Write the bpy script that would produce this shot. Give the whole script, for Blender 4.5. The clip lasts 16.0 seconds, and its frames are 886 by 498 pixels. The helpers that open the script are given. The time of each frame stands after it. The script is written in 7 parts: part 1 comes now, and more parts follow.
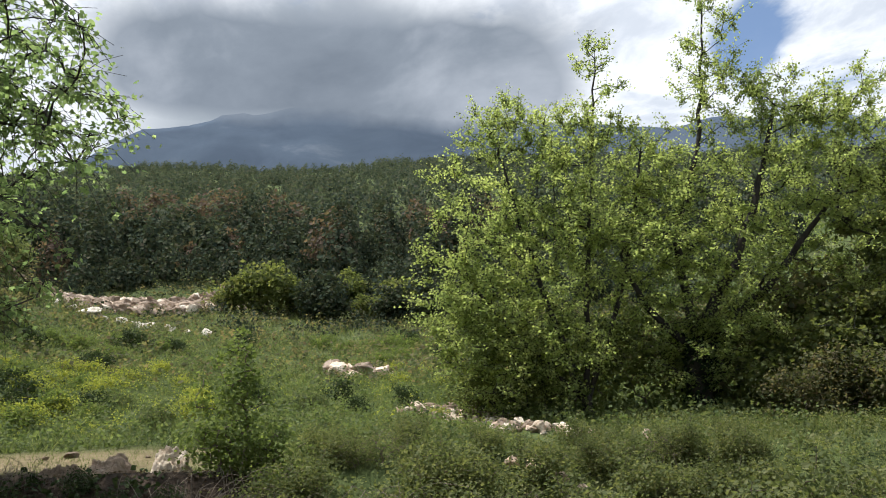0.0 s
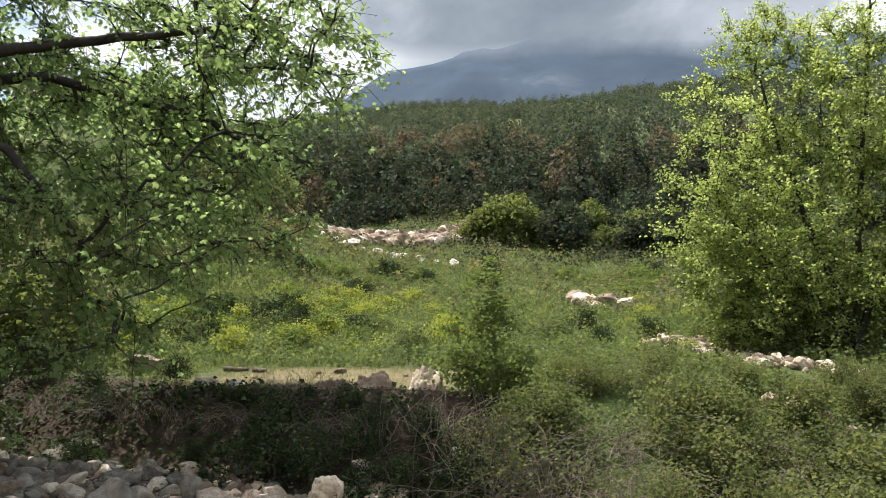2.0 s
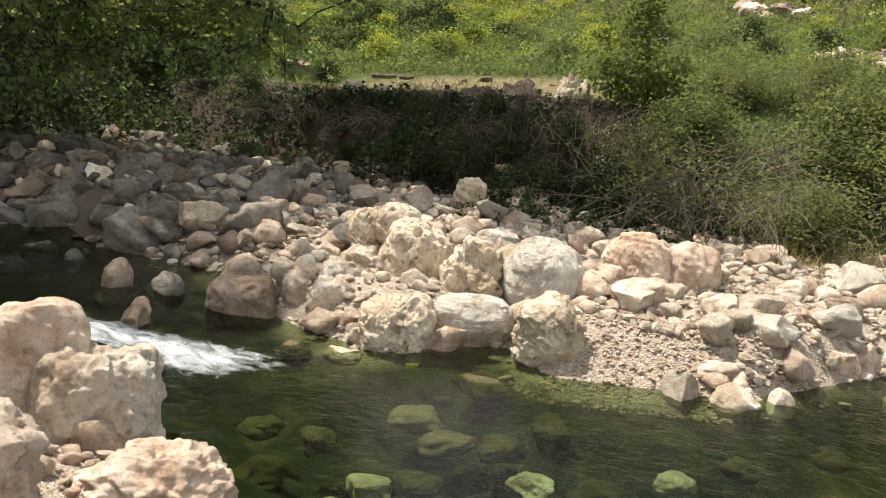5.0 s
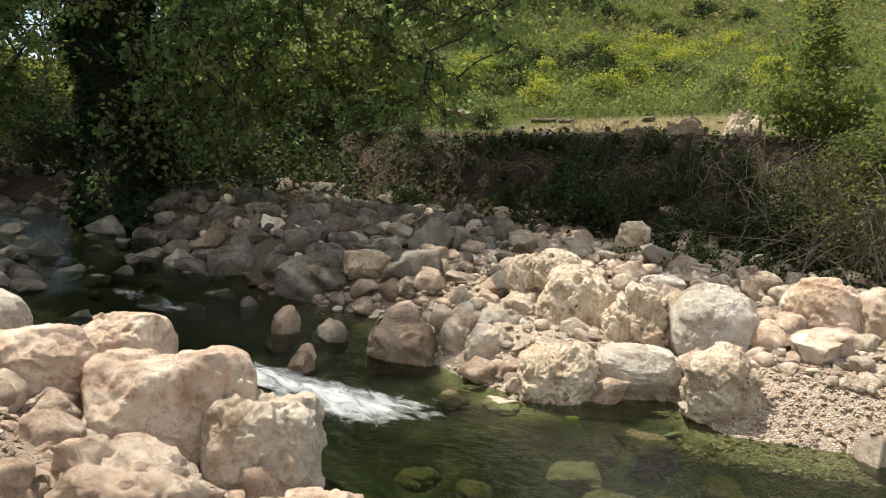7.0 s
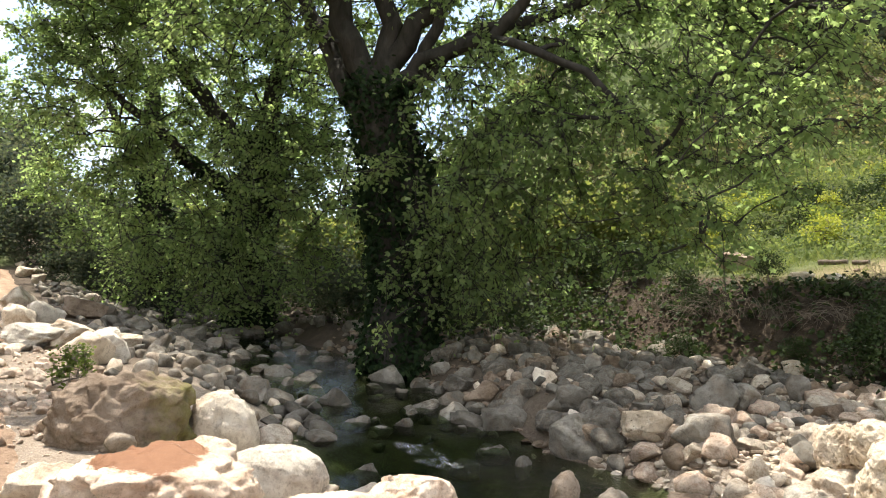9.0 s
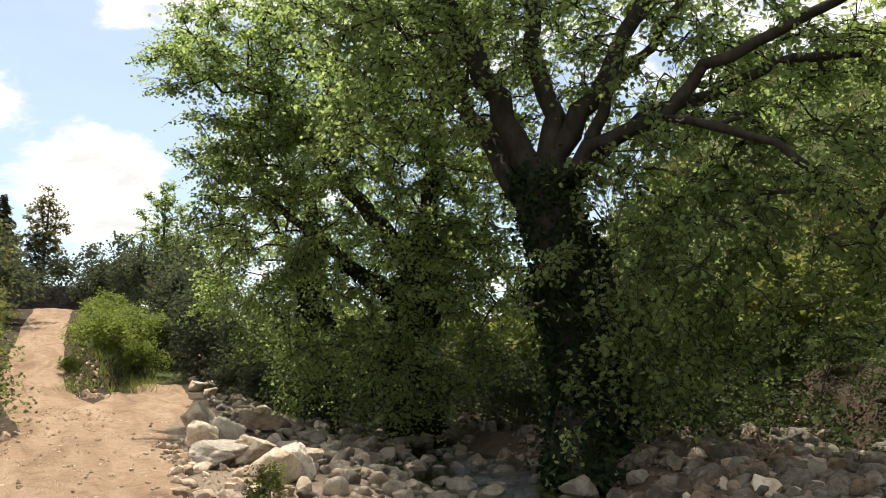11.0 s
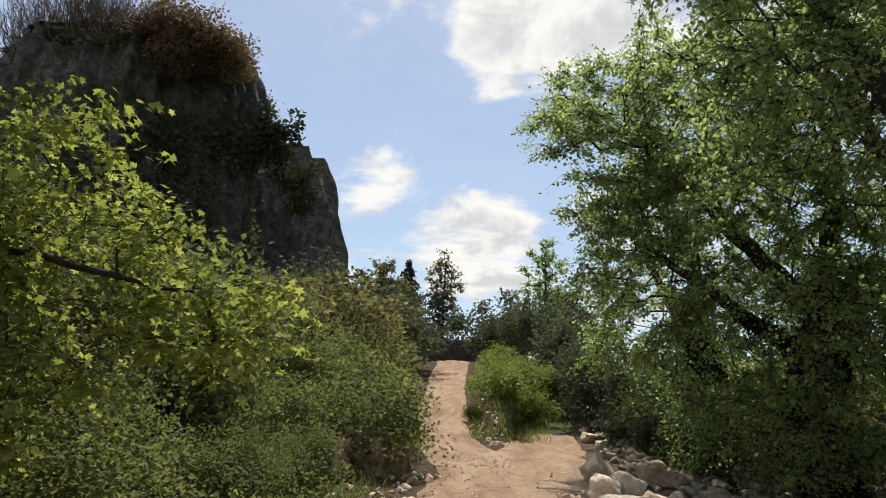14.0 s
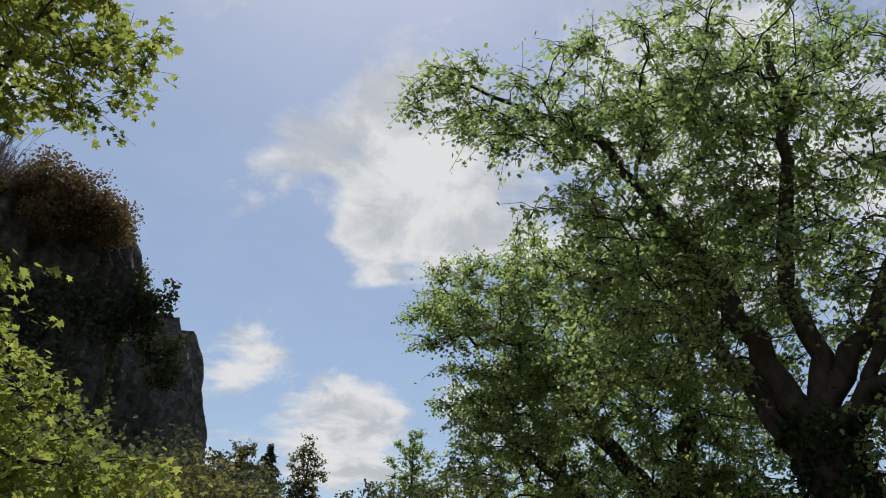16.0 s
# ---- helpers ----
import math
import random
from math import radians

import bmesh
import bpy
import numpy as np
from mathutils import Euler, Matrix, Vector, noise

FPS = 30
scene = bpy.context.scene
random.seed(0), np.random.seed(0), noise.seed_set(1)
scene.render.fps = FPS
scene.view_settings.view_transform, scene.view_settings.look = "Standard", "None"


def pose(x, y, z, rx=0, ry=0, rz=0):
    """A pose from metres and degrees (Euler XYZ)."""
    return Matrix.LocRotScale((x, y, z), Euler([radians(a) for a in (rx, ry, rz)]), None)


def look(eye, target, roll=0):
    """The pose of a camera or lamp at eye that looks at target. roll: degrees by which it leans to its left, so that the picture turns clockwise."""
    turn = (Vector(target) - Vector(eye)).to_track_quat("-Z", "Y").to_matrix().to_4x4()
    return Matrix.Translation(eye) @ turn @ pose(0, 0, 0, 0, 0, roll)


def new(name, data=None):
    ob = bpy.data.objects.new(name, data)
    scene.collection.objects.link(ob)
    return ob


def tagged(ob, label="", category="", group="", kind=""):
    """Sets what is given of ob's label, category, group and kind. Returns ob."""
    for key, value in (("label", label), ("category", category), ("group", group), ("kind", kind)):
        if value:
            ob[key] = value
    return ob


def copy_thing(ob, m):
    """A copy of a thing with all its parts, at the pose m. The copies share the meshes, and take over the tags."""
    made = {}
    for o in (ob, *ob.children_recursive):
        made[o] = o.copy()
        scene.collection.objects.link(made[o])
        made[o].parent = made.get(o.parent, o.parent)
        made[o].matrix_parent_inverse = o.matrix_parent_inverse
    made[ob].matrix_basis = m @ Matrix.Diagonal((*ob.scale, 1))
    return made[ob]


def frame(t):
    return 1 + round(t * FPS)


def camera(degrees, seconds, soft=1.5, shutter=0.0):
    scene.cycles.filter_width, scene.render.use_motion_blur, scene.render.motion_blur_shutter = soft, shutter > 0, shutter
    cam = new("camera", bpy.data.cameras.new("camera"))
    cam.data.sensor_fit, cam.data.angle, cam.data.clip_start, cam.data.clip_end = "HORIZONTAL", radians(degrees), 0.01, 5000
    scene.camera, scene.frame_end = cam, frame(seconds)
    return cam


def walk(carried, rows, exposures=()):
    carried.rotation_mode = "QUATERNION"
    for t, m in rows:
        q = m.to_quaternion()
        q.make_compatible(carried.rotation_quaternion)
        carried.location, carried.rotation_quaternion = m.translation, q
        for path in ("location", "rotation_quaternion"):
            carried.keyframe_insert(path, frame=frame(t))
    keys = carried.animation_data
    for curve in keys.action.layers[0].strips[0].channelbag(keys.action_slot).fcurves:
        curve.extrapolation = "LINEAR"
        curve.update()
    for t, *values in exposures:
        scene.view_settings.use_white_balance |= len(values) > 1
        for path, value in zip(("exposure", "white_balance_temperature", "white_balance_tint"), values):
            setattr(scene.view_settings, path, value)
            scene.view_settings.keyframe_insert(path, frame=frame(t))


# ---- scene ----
cam = camera(57.3, 16.0, soft=1.0)
PATH = [
    (0, (-0.311, 0.706, 2.246), (-0.31, 2.625, 2.809), -1.9),
    (0.5, (-0.348, 0.717, 2.253), (-0.484, 2.608, 2.891), -1.4),
    (1, (-0.387, 0.764, 2.265), (-0.679, 2.622, 2.944), -0.3),
    (1.5, (-0.395, 0.789, 2.246), (-0.858, 2.641, 2.841), 1.3),
    (2, (-0.384, 0.77, 2.195), (-0.969, 2.64, 2.597), 1.7),
    (2.5, (-0.41, 0.821, 2.152), (-1.114, 2.674, 2.42), 1.7),
    (3, (-0.438, 0.838, 2.123), (-1.234, 2.663, 2.308), 2.4),
    (3.5, (-0.466, 0.846, 2.09), (-1.314, 2.657, 2.127), 2.7),
    (4, (-0.477, 0.867, 2.037), (-1.332, 2.667, 1.865), 3.2),
    (4.2, (-0.475, 0.866, 2.03), (-1.32, 2.662, 1.786), 3.5),
    (6.3, (-0.207, 1.048, 2.023), (-1.278, 2.709, 1.717), 2.2),
    (6.5, (-0.239, 1.051, 2.033), (-1.361, 2.683, 1.754), 2.2),
    (7, (-0.409, 1.046, 2.049), (-1.644, 2.604, 1.839), 1.5),
    (7.5, (-0.584, 1.008, 2.081), (-1.903, 2.505, 1.946), -0.2),
    (8, (-0.646, 0.998, 2.12), (-2.064, 2.407, 2.066), -0.2),
    (8.1, (-0.657, 0.997, 2.124), (-2.101, 2.381, 2.095), -0.2),
    (8.5, (-0.703, 1.034, 2.199), (-2.264, 2.283, 2.242), 1.5),
    (9, (-0.683, 1.008, 2.257), (-2.35, 2.107, 2.374), 0.8),
    (9.2, (-0.726, 1.021, 2.26), (-2.419, 2.076, 2.402), 0.5),
    (11.3, (-1.654, 0.723, 2.335), (-3.474, 1.453, 2.729), -1.5),
    (11.5, (-1.649, 0.699, 2.339), (-3.492, 1.364, 2.741), -1.3),
    (12, (-1.646, 0.634, 2.341), (-3.543, 1.115, 2.754), -0.2),
    (12.5, (-1.651, 0.605, 2.346), (-3.59, 0.887, 2.748), 0.6),
    (13, (-1.648, 0.549, 2.355), (-3.604, 0.666, 2.758), 0.4),
    (13.5, (-1.625, 0.497, 2.373), (-3.581, 0.497, 2.79), 0.6),
    (14, (-1.579, 0.454, 2.384), (-3.519, 0.364, 2.864), 1.1),
    (14.5, (-1.604, 0.453, 2.397), (-3.505, 0.311, 3.002), 1.4),
    (15, (-1.531, 0.435, 2.374), (-3.386, 0.308, 3.109), 1.9),
    (15.5, (-1.464, 0.357, 2.347), (-3.275, 0.374, 3.196), 2.1),
    (16, (-1.325, 0.292, 2.311), (-3.091, 0.492, 3.227), 2.2),
]
walk(cam, [(t, look(eye, target, roll)) for t, eye, target, roll in PATH],
     exposures=[(0, 0.72, 6150, 10), (0.8, 0.45, 6150, 10), (1.5, 0.38, 6250, 10), (2, 1.05, 6300, 10), (2.5, 1.4, 6300, 10), (3.5, 1.4, 6750, 10), (4, 1.3, 6700, 10), (6.5, 0.82, 6850, 10), (7.5, 1.04, 6850, 10), (8.5, 1.45, 6650, 10), (9, 1.6, 6650, 10), (11.5, 0.76, 7250, 10), (12.5, 0.58, 7200, 10), (13.4, 0.72, 7050, 10), (14.1, 0.45, 6800, 10), (16, 0.1, 6450, 10)])


# ---------------------------------------------------------------- world, sun
SUN_YAW, SUN_ELEV = 92.0, 66.0      # degrees left of +y, degrees up


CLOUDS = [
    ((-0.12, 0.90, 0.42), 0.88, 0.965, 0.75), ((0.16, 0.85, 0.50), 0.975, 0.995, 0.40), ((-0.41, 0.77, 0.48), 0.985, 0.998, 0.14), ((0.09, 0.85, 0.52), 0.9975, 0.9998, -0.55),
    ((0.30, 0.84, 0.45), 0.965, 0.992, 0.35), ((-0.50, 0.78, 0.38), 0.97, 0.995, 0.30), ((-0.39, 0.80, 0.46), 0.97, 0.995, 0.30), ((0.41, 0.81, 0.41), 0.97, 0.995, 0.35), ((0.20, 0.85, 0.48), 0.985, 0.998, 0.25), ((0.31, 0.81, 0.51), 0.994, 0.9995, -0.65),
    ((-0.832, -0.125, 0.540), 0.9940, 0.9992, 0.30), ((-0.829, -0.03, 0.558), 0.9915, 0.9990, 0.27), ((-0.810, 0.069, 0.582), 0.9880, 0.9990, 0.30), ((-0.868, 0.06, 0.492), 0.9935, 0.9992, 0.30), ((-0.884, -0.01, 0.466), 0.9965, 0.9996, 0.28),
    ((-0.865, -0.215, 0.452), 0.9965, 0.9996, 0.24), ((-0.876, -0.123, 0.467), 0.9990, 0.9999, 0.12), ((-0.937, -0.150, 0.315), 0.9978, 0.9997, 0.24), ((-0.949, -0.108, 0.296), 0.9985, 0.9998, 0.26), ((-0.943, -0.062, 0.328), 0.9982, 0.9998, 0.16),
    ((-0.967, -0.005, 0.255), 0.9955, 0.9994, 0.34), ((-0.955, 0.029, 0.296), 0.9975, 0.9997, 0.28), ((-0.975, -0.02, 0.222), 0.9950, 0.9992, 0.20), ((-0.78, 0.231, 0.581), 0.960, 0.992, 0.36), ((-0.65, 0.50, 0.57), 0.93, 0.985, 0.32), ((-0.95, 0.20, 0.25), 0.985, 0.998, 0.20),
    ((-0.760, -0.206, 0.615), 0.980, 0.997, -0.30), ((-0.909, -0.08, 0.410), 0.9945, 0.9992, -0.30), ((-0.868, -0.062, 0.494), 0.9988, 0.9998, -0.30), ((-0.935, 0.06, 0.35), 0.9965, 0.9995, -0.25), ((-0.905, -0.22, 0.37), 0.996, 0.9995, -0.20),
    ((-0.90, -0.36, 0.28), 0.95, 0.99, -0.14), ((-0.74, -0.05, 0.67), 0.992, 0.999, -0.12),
    # Three clouds outside the view, added to lift the ambient fill.
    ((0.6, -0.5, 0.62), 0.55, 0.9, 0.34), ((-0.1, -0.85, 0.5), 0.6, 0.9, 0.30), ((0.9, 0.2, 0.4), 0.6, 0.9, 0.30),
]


def nodes_of(tree):
    return tree.nodes, tree.links


def make_world():
    w = bpy.data.worlds.new("sky")
    scene.world = w
    w.use_nodes = True
    N, L = nodes_of(w.node_tree)
    N.clear()
    out = N.new("ShaderNodeOutputWorld")
    bg = N.new("ShaderNodeBackground")
    bg.inputs["Strength"].default_value = 0.12
    sky = N.new("ShaderNodeTexSky")
    sky.sky_type = "NISHITA"
    sky.sun_disc = False
    sky.sun_elevation = radians(SUN_ELEV)
    sky.sun_rotation = radians(-SUN_YAW)
    sky.air_density, sky.dust_density, sky.ozone_density = 1.0, 1.1, 1.0
    tc = N.new("ShaderNodeTexCoord")
    sep = N.new("ShaderNodeSeparateXYZ")
    L.new(tc.outputs["Generated"], sep.inputs[0])

    def math(op, a, b=None, clamp=False):
        m = N.new("ShaderNodeMath")
        m.operation, m.use_clamp = op, clamp
        for i, v in enumerate((a, b)):
            if v is None:
                continue
            if isinstance(v, (int, float)):
                m.inputs[i].default_value = v
            else:
                L.new(v, m.inputs[i])
        return m.outputs[0]

    def dot(v):
        d = N.new("ShaderNodeVectorMath")
        d.operation = "DOT_PRODUCT"
        L.new(tc.outputs["Generated"], d.inputs[0])
        d.inputs[1].default_value = Vector(v).normalized()
        return d.outputs["Value"]

    def ramp(v, lo, hi):
        m = N.new("ShaderNodeMapRange")
        m.interpolation_type = "SMOOTHSTEP"
        L.new(v, m.inputs["Value"])
        m.inputs["From Min"].default_value, m.inputs["From Max"].default_value = lo, hi
        return m.outputs["Result"]

    def noise_tex(vec, scale, detail, rough, dist=0.0):
        n = N.new("ShaderNodeTexNoise")
        n.inputs["Scale"].default_value, n.inputs["Detail"].default_value = scale, detail
        n.inputs["Roughness"].default_value, n.inputs["Distortion"].default_value = rough, dist
        L.new(vec, n.inputs["Vector"])
        return n.outputs["Fac"]

    # clouds lie in a layer: the direction is projected onto a level plane
    h = math("ADD", math("MAXIMUM", sep.outputs["Z"], 0.0), 0.16)
    flat = N.new("ShaderNodeCombineXYZ")
    L.new(math("DIVIDE", sep.outputs["X"], h), flat.inputs["X"])
    L.new(math("DIVIDE", sep.outputs["Y"], h), flat.inputs["Y"])
    flat.inputs["Z"].default_value = 3.7
    big = noise_tex(flat.outputs[0], 3.4, 11.0, 0.60, 0.35)
    # where the larger clouds stand, unseen fill ones included: (direction, how wide, how much)
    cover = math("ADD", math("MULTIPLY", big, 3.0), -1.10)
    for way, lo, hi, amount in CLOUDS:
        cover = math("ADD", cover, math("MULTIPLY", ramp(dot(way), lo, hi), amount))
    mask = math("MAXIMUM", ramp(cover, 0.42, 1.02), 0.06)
    soft = noise_tex(flat.outputs[0], 2.2, 6.0, 0.55)
    grey = math("MULTIPLY", ramp(dot((-0.15, 0.90, 0.40)), 0.960, 0.997), ramp(soft, 0.36, 0.60))
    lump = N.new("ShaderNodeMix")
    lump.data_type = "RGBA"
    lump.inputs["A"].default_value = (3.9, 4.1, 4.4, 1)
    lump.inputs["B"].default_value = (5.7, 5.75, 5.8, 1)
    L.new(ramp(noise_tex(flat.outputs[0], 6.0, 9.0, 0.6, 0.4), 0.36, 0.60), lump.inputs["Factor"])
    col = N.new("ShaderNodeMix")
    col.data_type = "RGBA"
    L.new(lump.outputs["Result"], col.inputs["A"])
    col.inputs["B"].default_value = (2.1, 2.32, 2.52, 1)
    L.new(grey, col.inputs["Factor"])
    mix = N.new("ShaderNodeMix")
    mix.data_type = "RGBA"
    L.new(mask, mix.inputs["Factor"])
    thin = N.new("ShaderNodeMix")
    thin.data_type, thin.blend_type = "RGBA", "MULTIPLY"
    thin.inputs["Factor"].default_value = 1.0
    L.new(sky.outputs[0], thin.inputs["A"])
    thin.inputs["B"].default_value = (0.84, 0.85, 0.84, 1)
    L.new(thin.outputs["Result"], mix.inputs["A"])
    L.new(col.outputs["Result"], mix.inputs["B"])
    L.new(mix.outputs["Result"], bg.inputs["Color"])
    L.new(bg.outputs[0], out.inputs["Surface"])


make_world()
sun_data = bpy.data.lights.new("sun", "SUN")
sun_data.energy, sun_data.angle, sun_data.color = 4.0, radians(0.5), (1.0, 0.95, 0.86)
sun = new("sun", sun_data)
_a, _e = radians(SUN_YAW), radians(SUN_ELEV)
SUN_DIR = Vector((-math.sin(_a) * math.cos(_e), math.cos(_a) * math.cos(_e), math.sin(_e)))
sun.matrix_world = look(SUN_DIR * 60, (0, 0, 0))

# ---------------------------------------------------------------- materials


def mat(name, build):
    m = bpy.data.materials.new(name)
    m.use_nodes = True
    N, L = nodes_of(m.node_tree)
    N.clear()
    out = N.new("ShaderNodeOutputMaterial")
    build(N, L, out)
    return m


def principled(N, rough=0.9, spec=0.25):
    b = N.new("ShaderNodeBsdfPrincipled")
    b.inputs["Roughness"].default_value = rough
    b.inputs["Specular IOR Level"].default_value = spec
    return b


def coords(N, L, scale=1.0, stretch=(1, 1, 1)):
    tc, mp = N.new("ShaderNodeTexCoord"), N.new("ShaderNodeMapping")
    mp.inputs["Scale"].default_value = [scale * s for s in stretch]
    L.new(tc.outputs["Object"], mp.inputs["Vector"])
    return mp.outputs[0]


def tex(N, L, vec, scale, detail=6.0, rough=0.6, dist=0.0):
    n = N.new("ShaderNodeTexNoise")
    n.inputs["Scale"].default_value, n.inputs["Detail"].default_value = scale, detail
    n.inputs["Roughness"].default_value, n.inputs["Distortion"].default_value = rough, dist
    L.new(vec, n.inputs["Vector"])
    return n.outputs["Fac"]


def ramp_of(N, L, fac, *stops):
    r = N.new("ShaderNodeValToRGB")
    els = r.color_ramp.elements
    while len(els) < len(stops):
        els.new(0.5)
    for e, (p, c) in zip(els, stops):
        e.position = p
        e.color = (*c, 1)
    L.new(fac, r.inputs[0])
    return r.outputs[0]


def mixc(N, L, fac, a, b, blend="MIX"):
    m = N.new("ShaderNodeMix")
    m.data_type, m.blend_type = "RGBA", blend
    for key, v in (("Factor", fac), ("A", a), ("B", b)):
        if isinstance(v, (int, float)):
            m.inputs[key].default_value = v
        elif isinstance(v, tuple):
            m.inputs[key].default_value = (*v, 1)
        else:
            L.new(v, m.inputs[key])
    return m.outputs["Result"]


def bump(N, L, height, strength, dist, to):
    b = N.new("ShaderNodeBump")
    b.inputs["Strength"].default_value, b.inputs["Distance"].default_value = strength, dist
    L.new(height, b.inputs["Height"])
    L.new(b.outputs[0], to.inputs["Normal"])


def voronoi(N, L, vec, scale, feature="F1", out="Distance"):
    v = N.new("ShaderNodeTexVoronoi")
    v.feature = feature
    v.inputs["Scale"].default_value = scale
    L.new(vec, v.inputs["Vector"])
    return v.outputs[out]


def mapr(N, L, v, lo, hi, to_lo=0.0, to_hi=1.0):
    m = N.new("ShaderNodeMapRange")
    L.new(v, m.inputs["Value"])
    m.inputs["From Min"].default_value, m.inputs["From Max"].default_value = lo, hi
    m.inputs["To Min"].default_value, m.inputs["To Max"].default_value = to_lo, to_hi
    return m.outputs["Result"]


def mixv(N, L, vec, amount):
    """The place, shaken a little by noise."""
    n = N.new("ShaderNodeTexNoise")
    n.inputs["Scale"].default_value, n.inputs["Detail"].default_value = 4.0, 6.0
    L.new(vec, n.inputs["Vector"])
    m = N.new("ShaderNodeVectorMath")
    m.operation = "MULTIPLY_ADD"
    L.new(n.outputs["Color"], m.inputs[0])
    m.inputs[1].default_value = (amount, amount, amount)
    L.new(vec, m.inputs[2])
    return m.outputs[0]


def rock_mat(name, dark, mid, light, pits=0.0, tint=(0.42, 0.25, 0.16), tint_amount=0.3, pit_scale=9.0, top=None, side=None, relief=0.06):
    def build(N, L, out):
        b = principled(N, 0.88, 0.2)
        v = coords(N, L)
        info = N.new("ShaderNodeObjectInfo")
        shift = N.new("ShaderNodeVectorMath")
        shift.operation = "MULTIPLY_ADD"
        isle = N.new("ShaderNodeNewGeometry").outputs["Random Per Island"]
        both = N.new("ShaderNodeMath")
        both.operation = "ADD"
        L.new(info.outputs["Random"], both.inputs[0])
        L.new(isle, both.inputs[1])
        L.new(both.outputs[0], shift.inputs[0])
        shift.inputs[1].default_value = (37.0, 53.0, 71.0)
        L.new(v, shift.inputs[2])
        v = shift.outputs[0]
        large = tex(N, L, v, 1.7, 5, 0.6, 0.6)
        fine = tex(N, L, v, 11, 9, 0.72)
        c = ramp_of(N, L, large, (0.30, dark), (0.50, mid), (0.70, light))
        stain = mapr(N, L, tex(N, L, v, 2.6, 6, 0.62, 1.2), 0.50, 0.68, 0, tint_amount)
        c = mixc(N, L, stain, c, tint)
        blotch = tex(N, L, v, 3.6, 8, 0.70, 0.9)
        c = mixc(N, L, 0.75, c, ramp_of(N, L, blotch, (0.34, (0.66, 0.56, 0.47)), (0.50, (1.04, 1.02, 0.98)), (0.66, (1.20, 1.20, 1.20))), "MULTIPLY")
        c = mixc(N, L, 0.6, c, ramp_of(N, L, fine, (0.32, (0.40, 0.35, 0.30)), (0.48, (1.04, 1.04, 1.04))), "MULTIPLY")
        speck = tex(N, L, v, 55, 4, 0.6)
        c = mixc(N, L, 0.35, c, ramp_of(N, L, speck, (0.34, (0.42, 0.36, 0.30)), (0.46, (1, 1, 1))), "MULTIPLY")
        per = mapr(N, L, both.outputs[0], 0.2, 1.8, 0.72, 1.28)
        hsv = N.new("ShaderNodeHueSaturation")
        L.new(per, hsv.inputs["Value"])
        L.new(c, hsv.inputs["Color"])
        c = hsv.outputs[0]
        grit = tex(N, L, v, 30, 9, 0.78, 0.4)
        height = mixc(N, L, 0.5, mapr(N, L, mixc(N, L, 0.45, fine, blotch), 0.34, 0.66), mapr(N, L, grit, 0.32, 0.68))
        streak = tex(N, L, v, 5.0, 9, 0.8, 2.2)
        c = mixc(N, L, 0.7, c, ramp_of(N, L, streak, (0.30, (0.52, 0.43, 0.35)), (0.44, (1, 1, 1)), (0.60, (1, 1, 1)), (0.72, (1.14, 1.14, 1.14))), "MULTIPLY")
        vein = voronoi(N, L, mixv(N, L, v, 0.22), 3.1, "DISTANCE_TO_EDGE")
        line = mapr(N, L, vein, 0.0, 0.018, 0.0, 1.0)
        some = mapr(N, L, tex(N, L, v, 1.3, 3), 0.50, 0.62, 1.0, 0.35)
        cut = mixc(N, L, some, line, (1.0, 1.0, 1.0))
        c = mixc(N, L, 0.75, c, ramp_of(N, L, cut, (0.0, (0.30, 0.24, 0.19)), (0.9, (1, 1, 1))), "MULTIPLY")
        height = mixc(N, L, 0.18, height, cut)
        if pits:
            p = mixc(N, L, 0.55, voronoi(N, L, v, pit_scale), tex(N, L, v, pit_scale * 0.8, 5, 0.7))
            hole = mapr(N, L, p, 0.30, 0.40, 0.0, 1.0)
            gate = mapr(N, L, tex(N, L, v, 3.0, 3), 0.44, 0.58, 0, pits)
            holes = mixc(N, L, gate, (1.0, 1.0, 1.0), hole)
            c = mixc(N, L, 1.0, c, ramp_of(N, L, holes, (0.0, (0.26, 0.20, 0.15)), (0.7, (1, 1, 1))), "MULTIPLY")
            height = mixc(N, L, 0.55, height, holes)
        if top:
            geo = N.new("ShaderNodeNewGeometry")
            sp = N.new("ShaderNodeSeparateXYZ")
            L.new(geo.outputs["Normal"], sp.inputs[0])
            tc = N.new("ShaderNodeTexCoord")
            sq = N.new("ShaderNodeVectorMath")
            sq.operation = "MULTIPLY"
            sq.inputs[1].default_value = (2.9, 2.9, 0.0)
            L.new(tc.outputs["Object"], sq.inputs[0])
            far = N.new("ShaderNodeVectorMath")
            far.operation = "LENGTH"
            L.new(sq.outputs[0], far.inputs[0])
            rim = mapr(N, L, mixc(N, L, 0.5, far.outputs["Value"], tex(N, L, v, 4, 7, 0.75)), 0.70, 0.76, 1.0, 0.0)
            flat_ = mapr(N, L, sp.outputs["Z"], 0.30, 0.50)
            soil = mixc(N, L, tex(N, L, v, 14, 6, 0.7), top, (top[0] * 1.5, top[1] * 1.55, top[2] * 1.5))
            c = mixc(N, L, mixc(N, L, 1.0, rim, flat_, "MULTIPLY"), c, soil)
        if side:
            tc = N.new("ShaderNodeTexCoord")
            sp = N.new("ShaderNodeSeparateXYZ")
            L.new(tc.outputs["Object"], sp.inputs[0])
            edge = mixc(N, L, 0.6, sp.outputs["X"], tex(N, L, v, 6, 8, 0.75))
            c = mixc(N, L, mapr(N, L, edge, 0.36, 0.60, 0, 0.75), c, side)
        L.new(c, b.inputs["Base Color"])
        bump(N, L, height, 1.0, relief, b)
        L.new(b.outputs[0], out.inputs["Surface"])
    return mat(name, build)


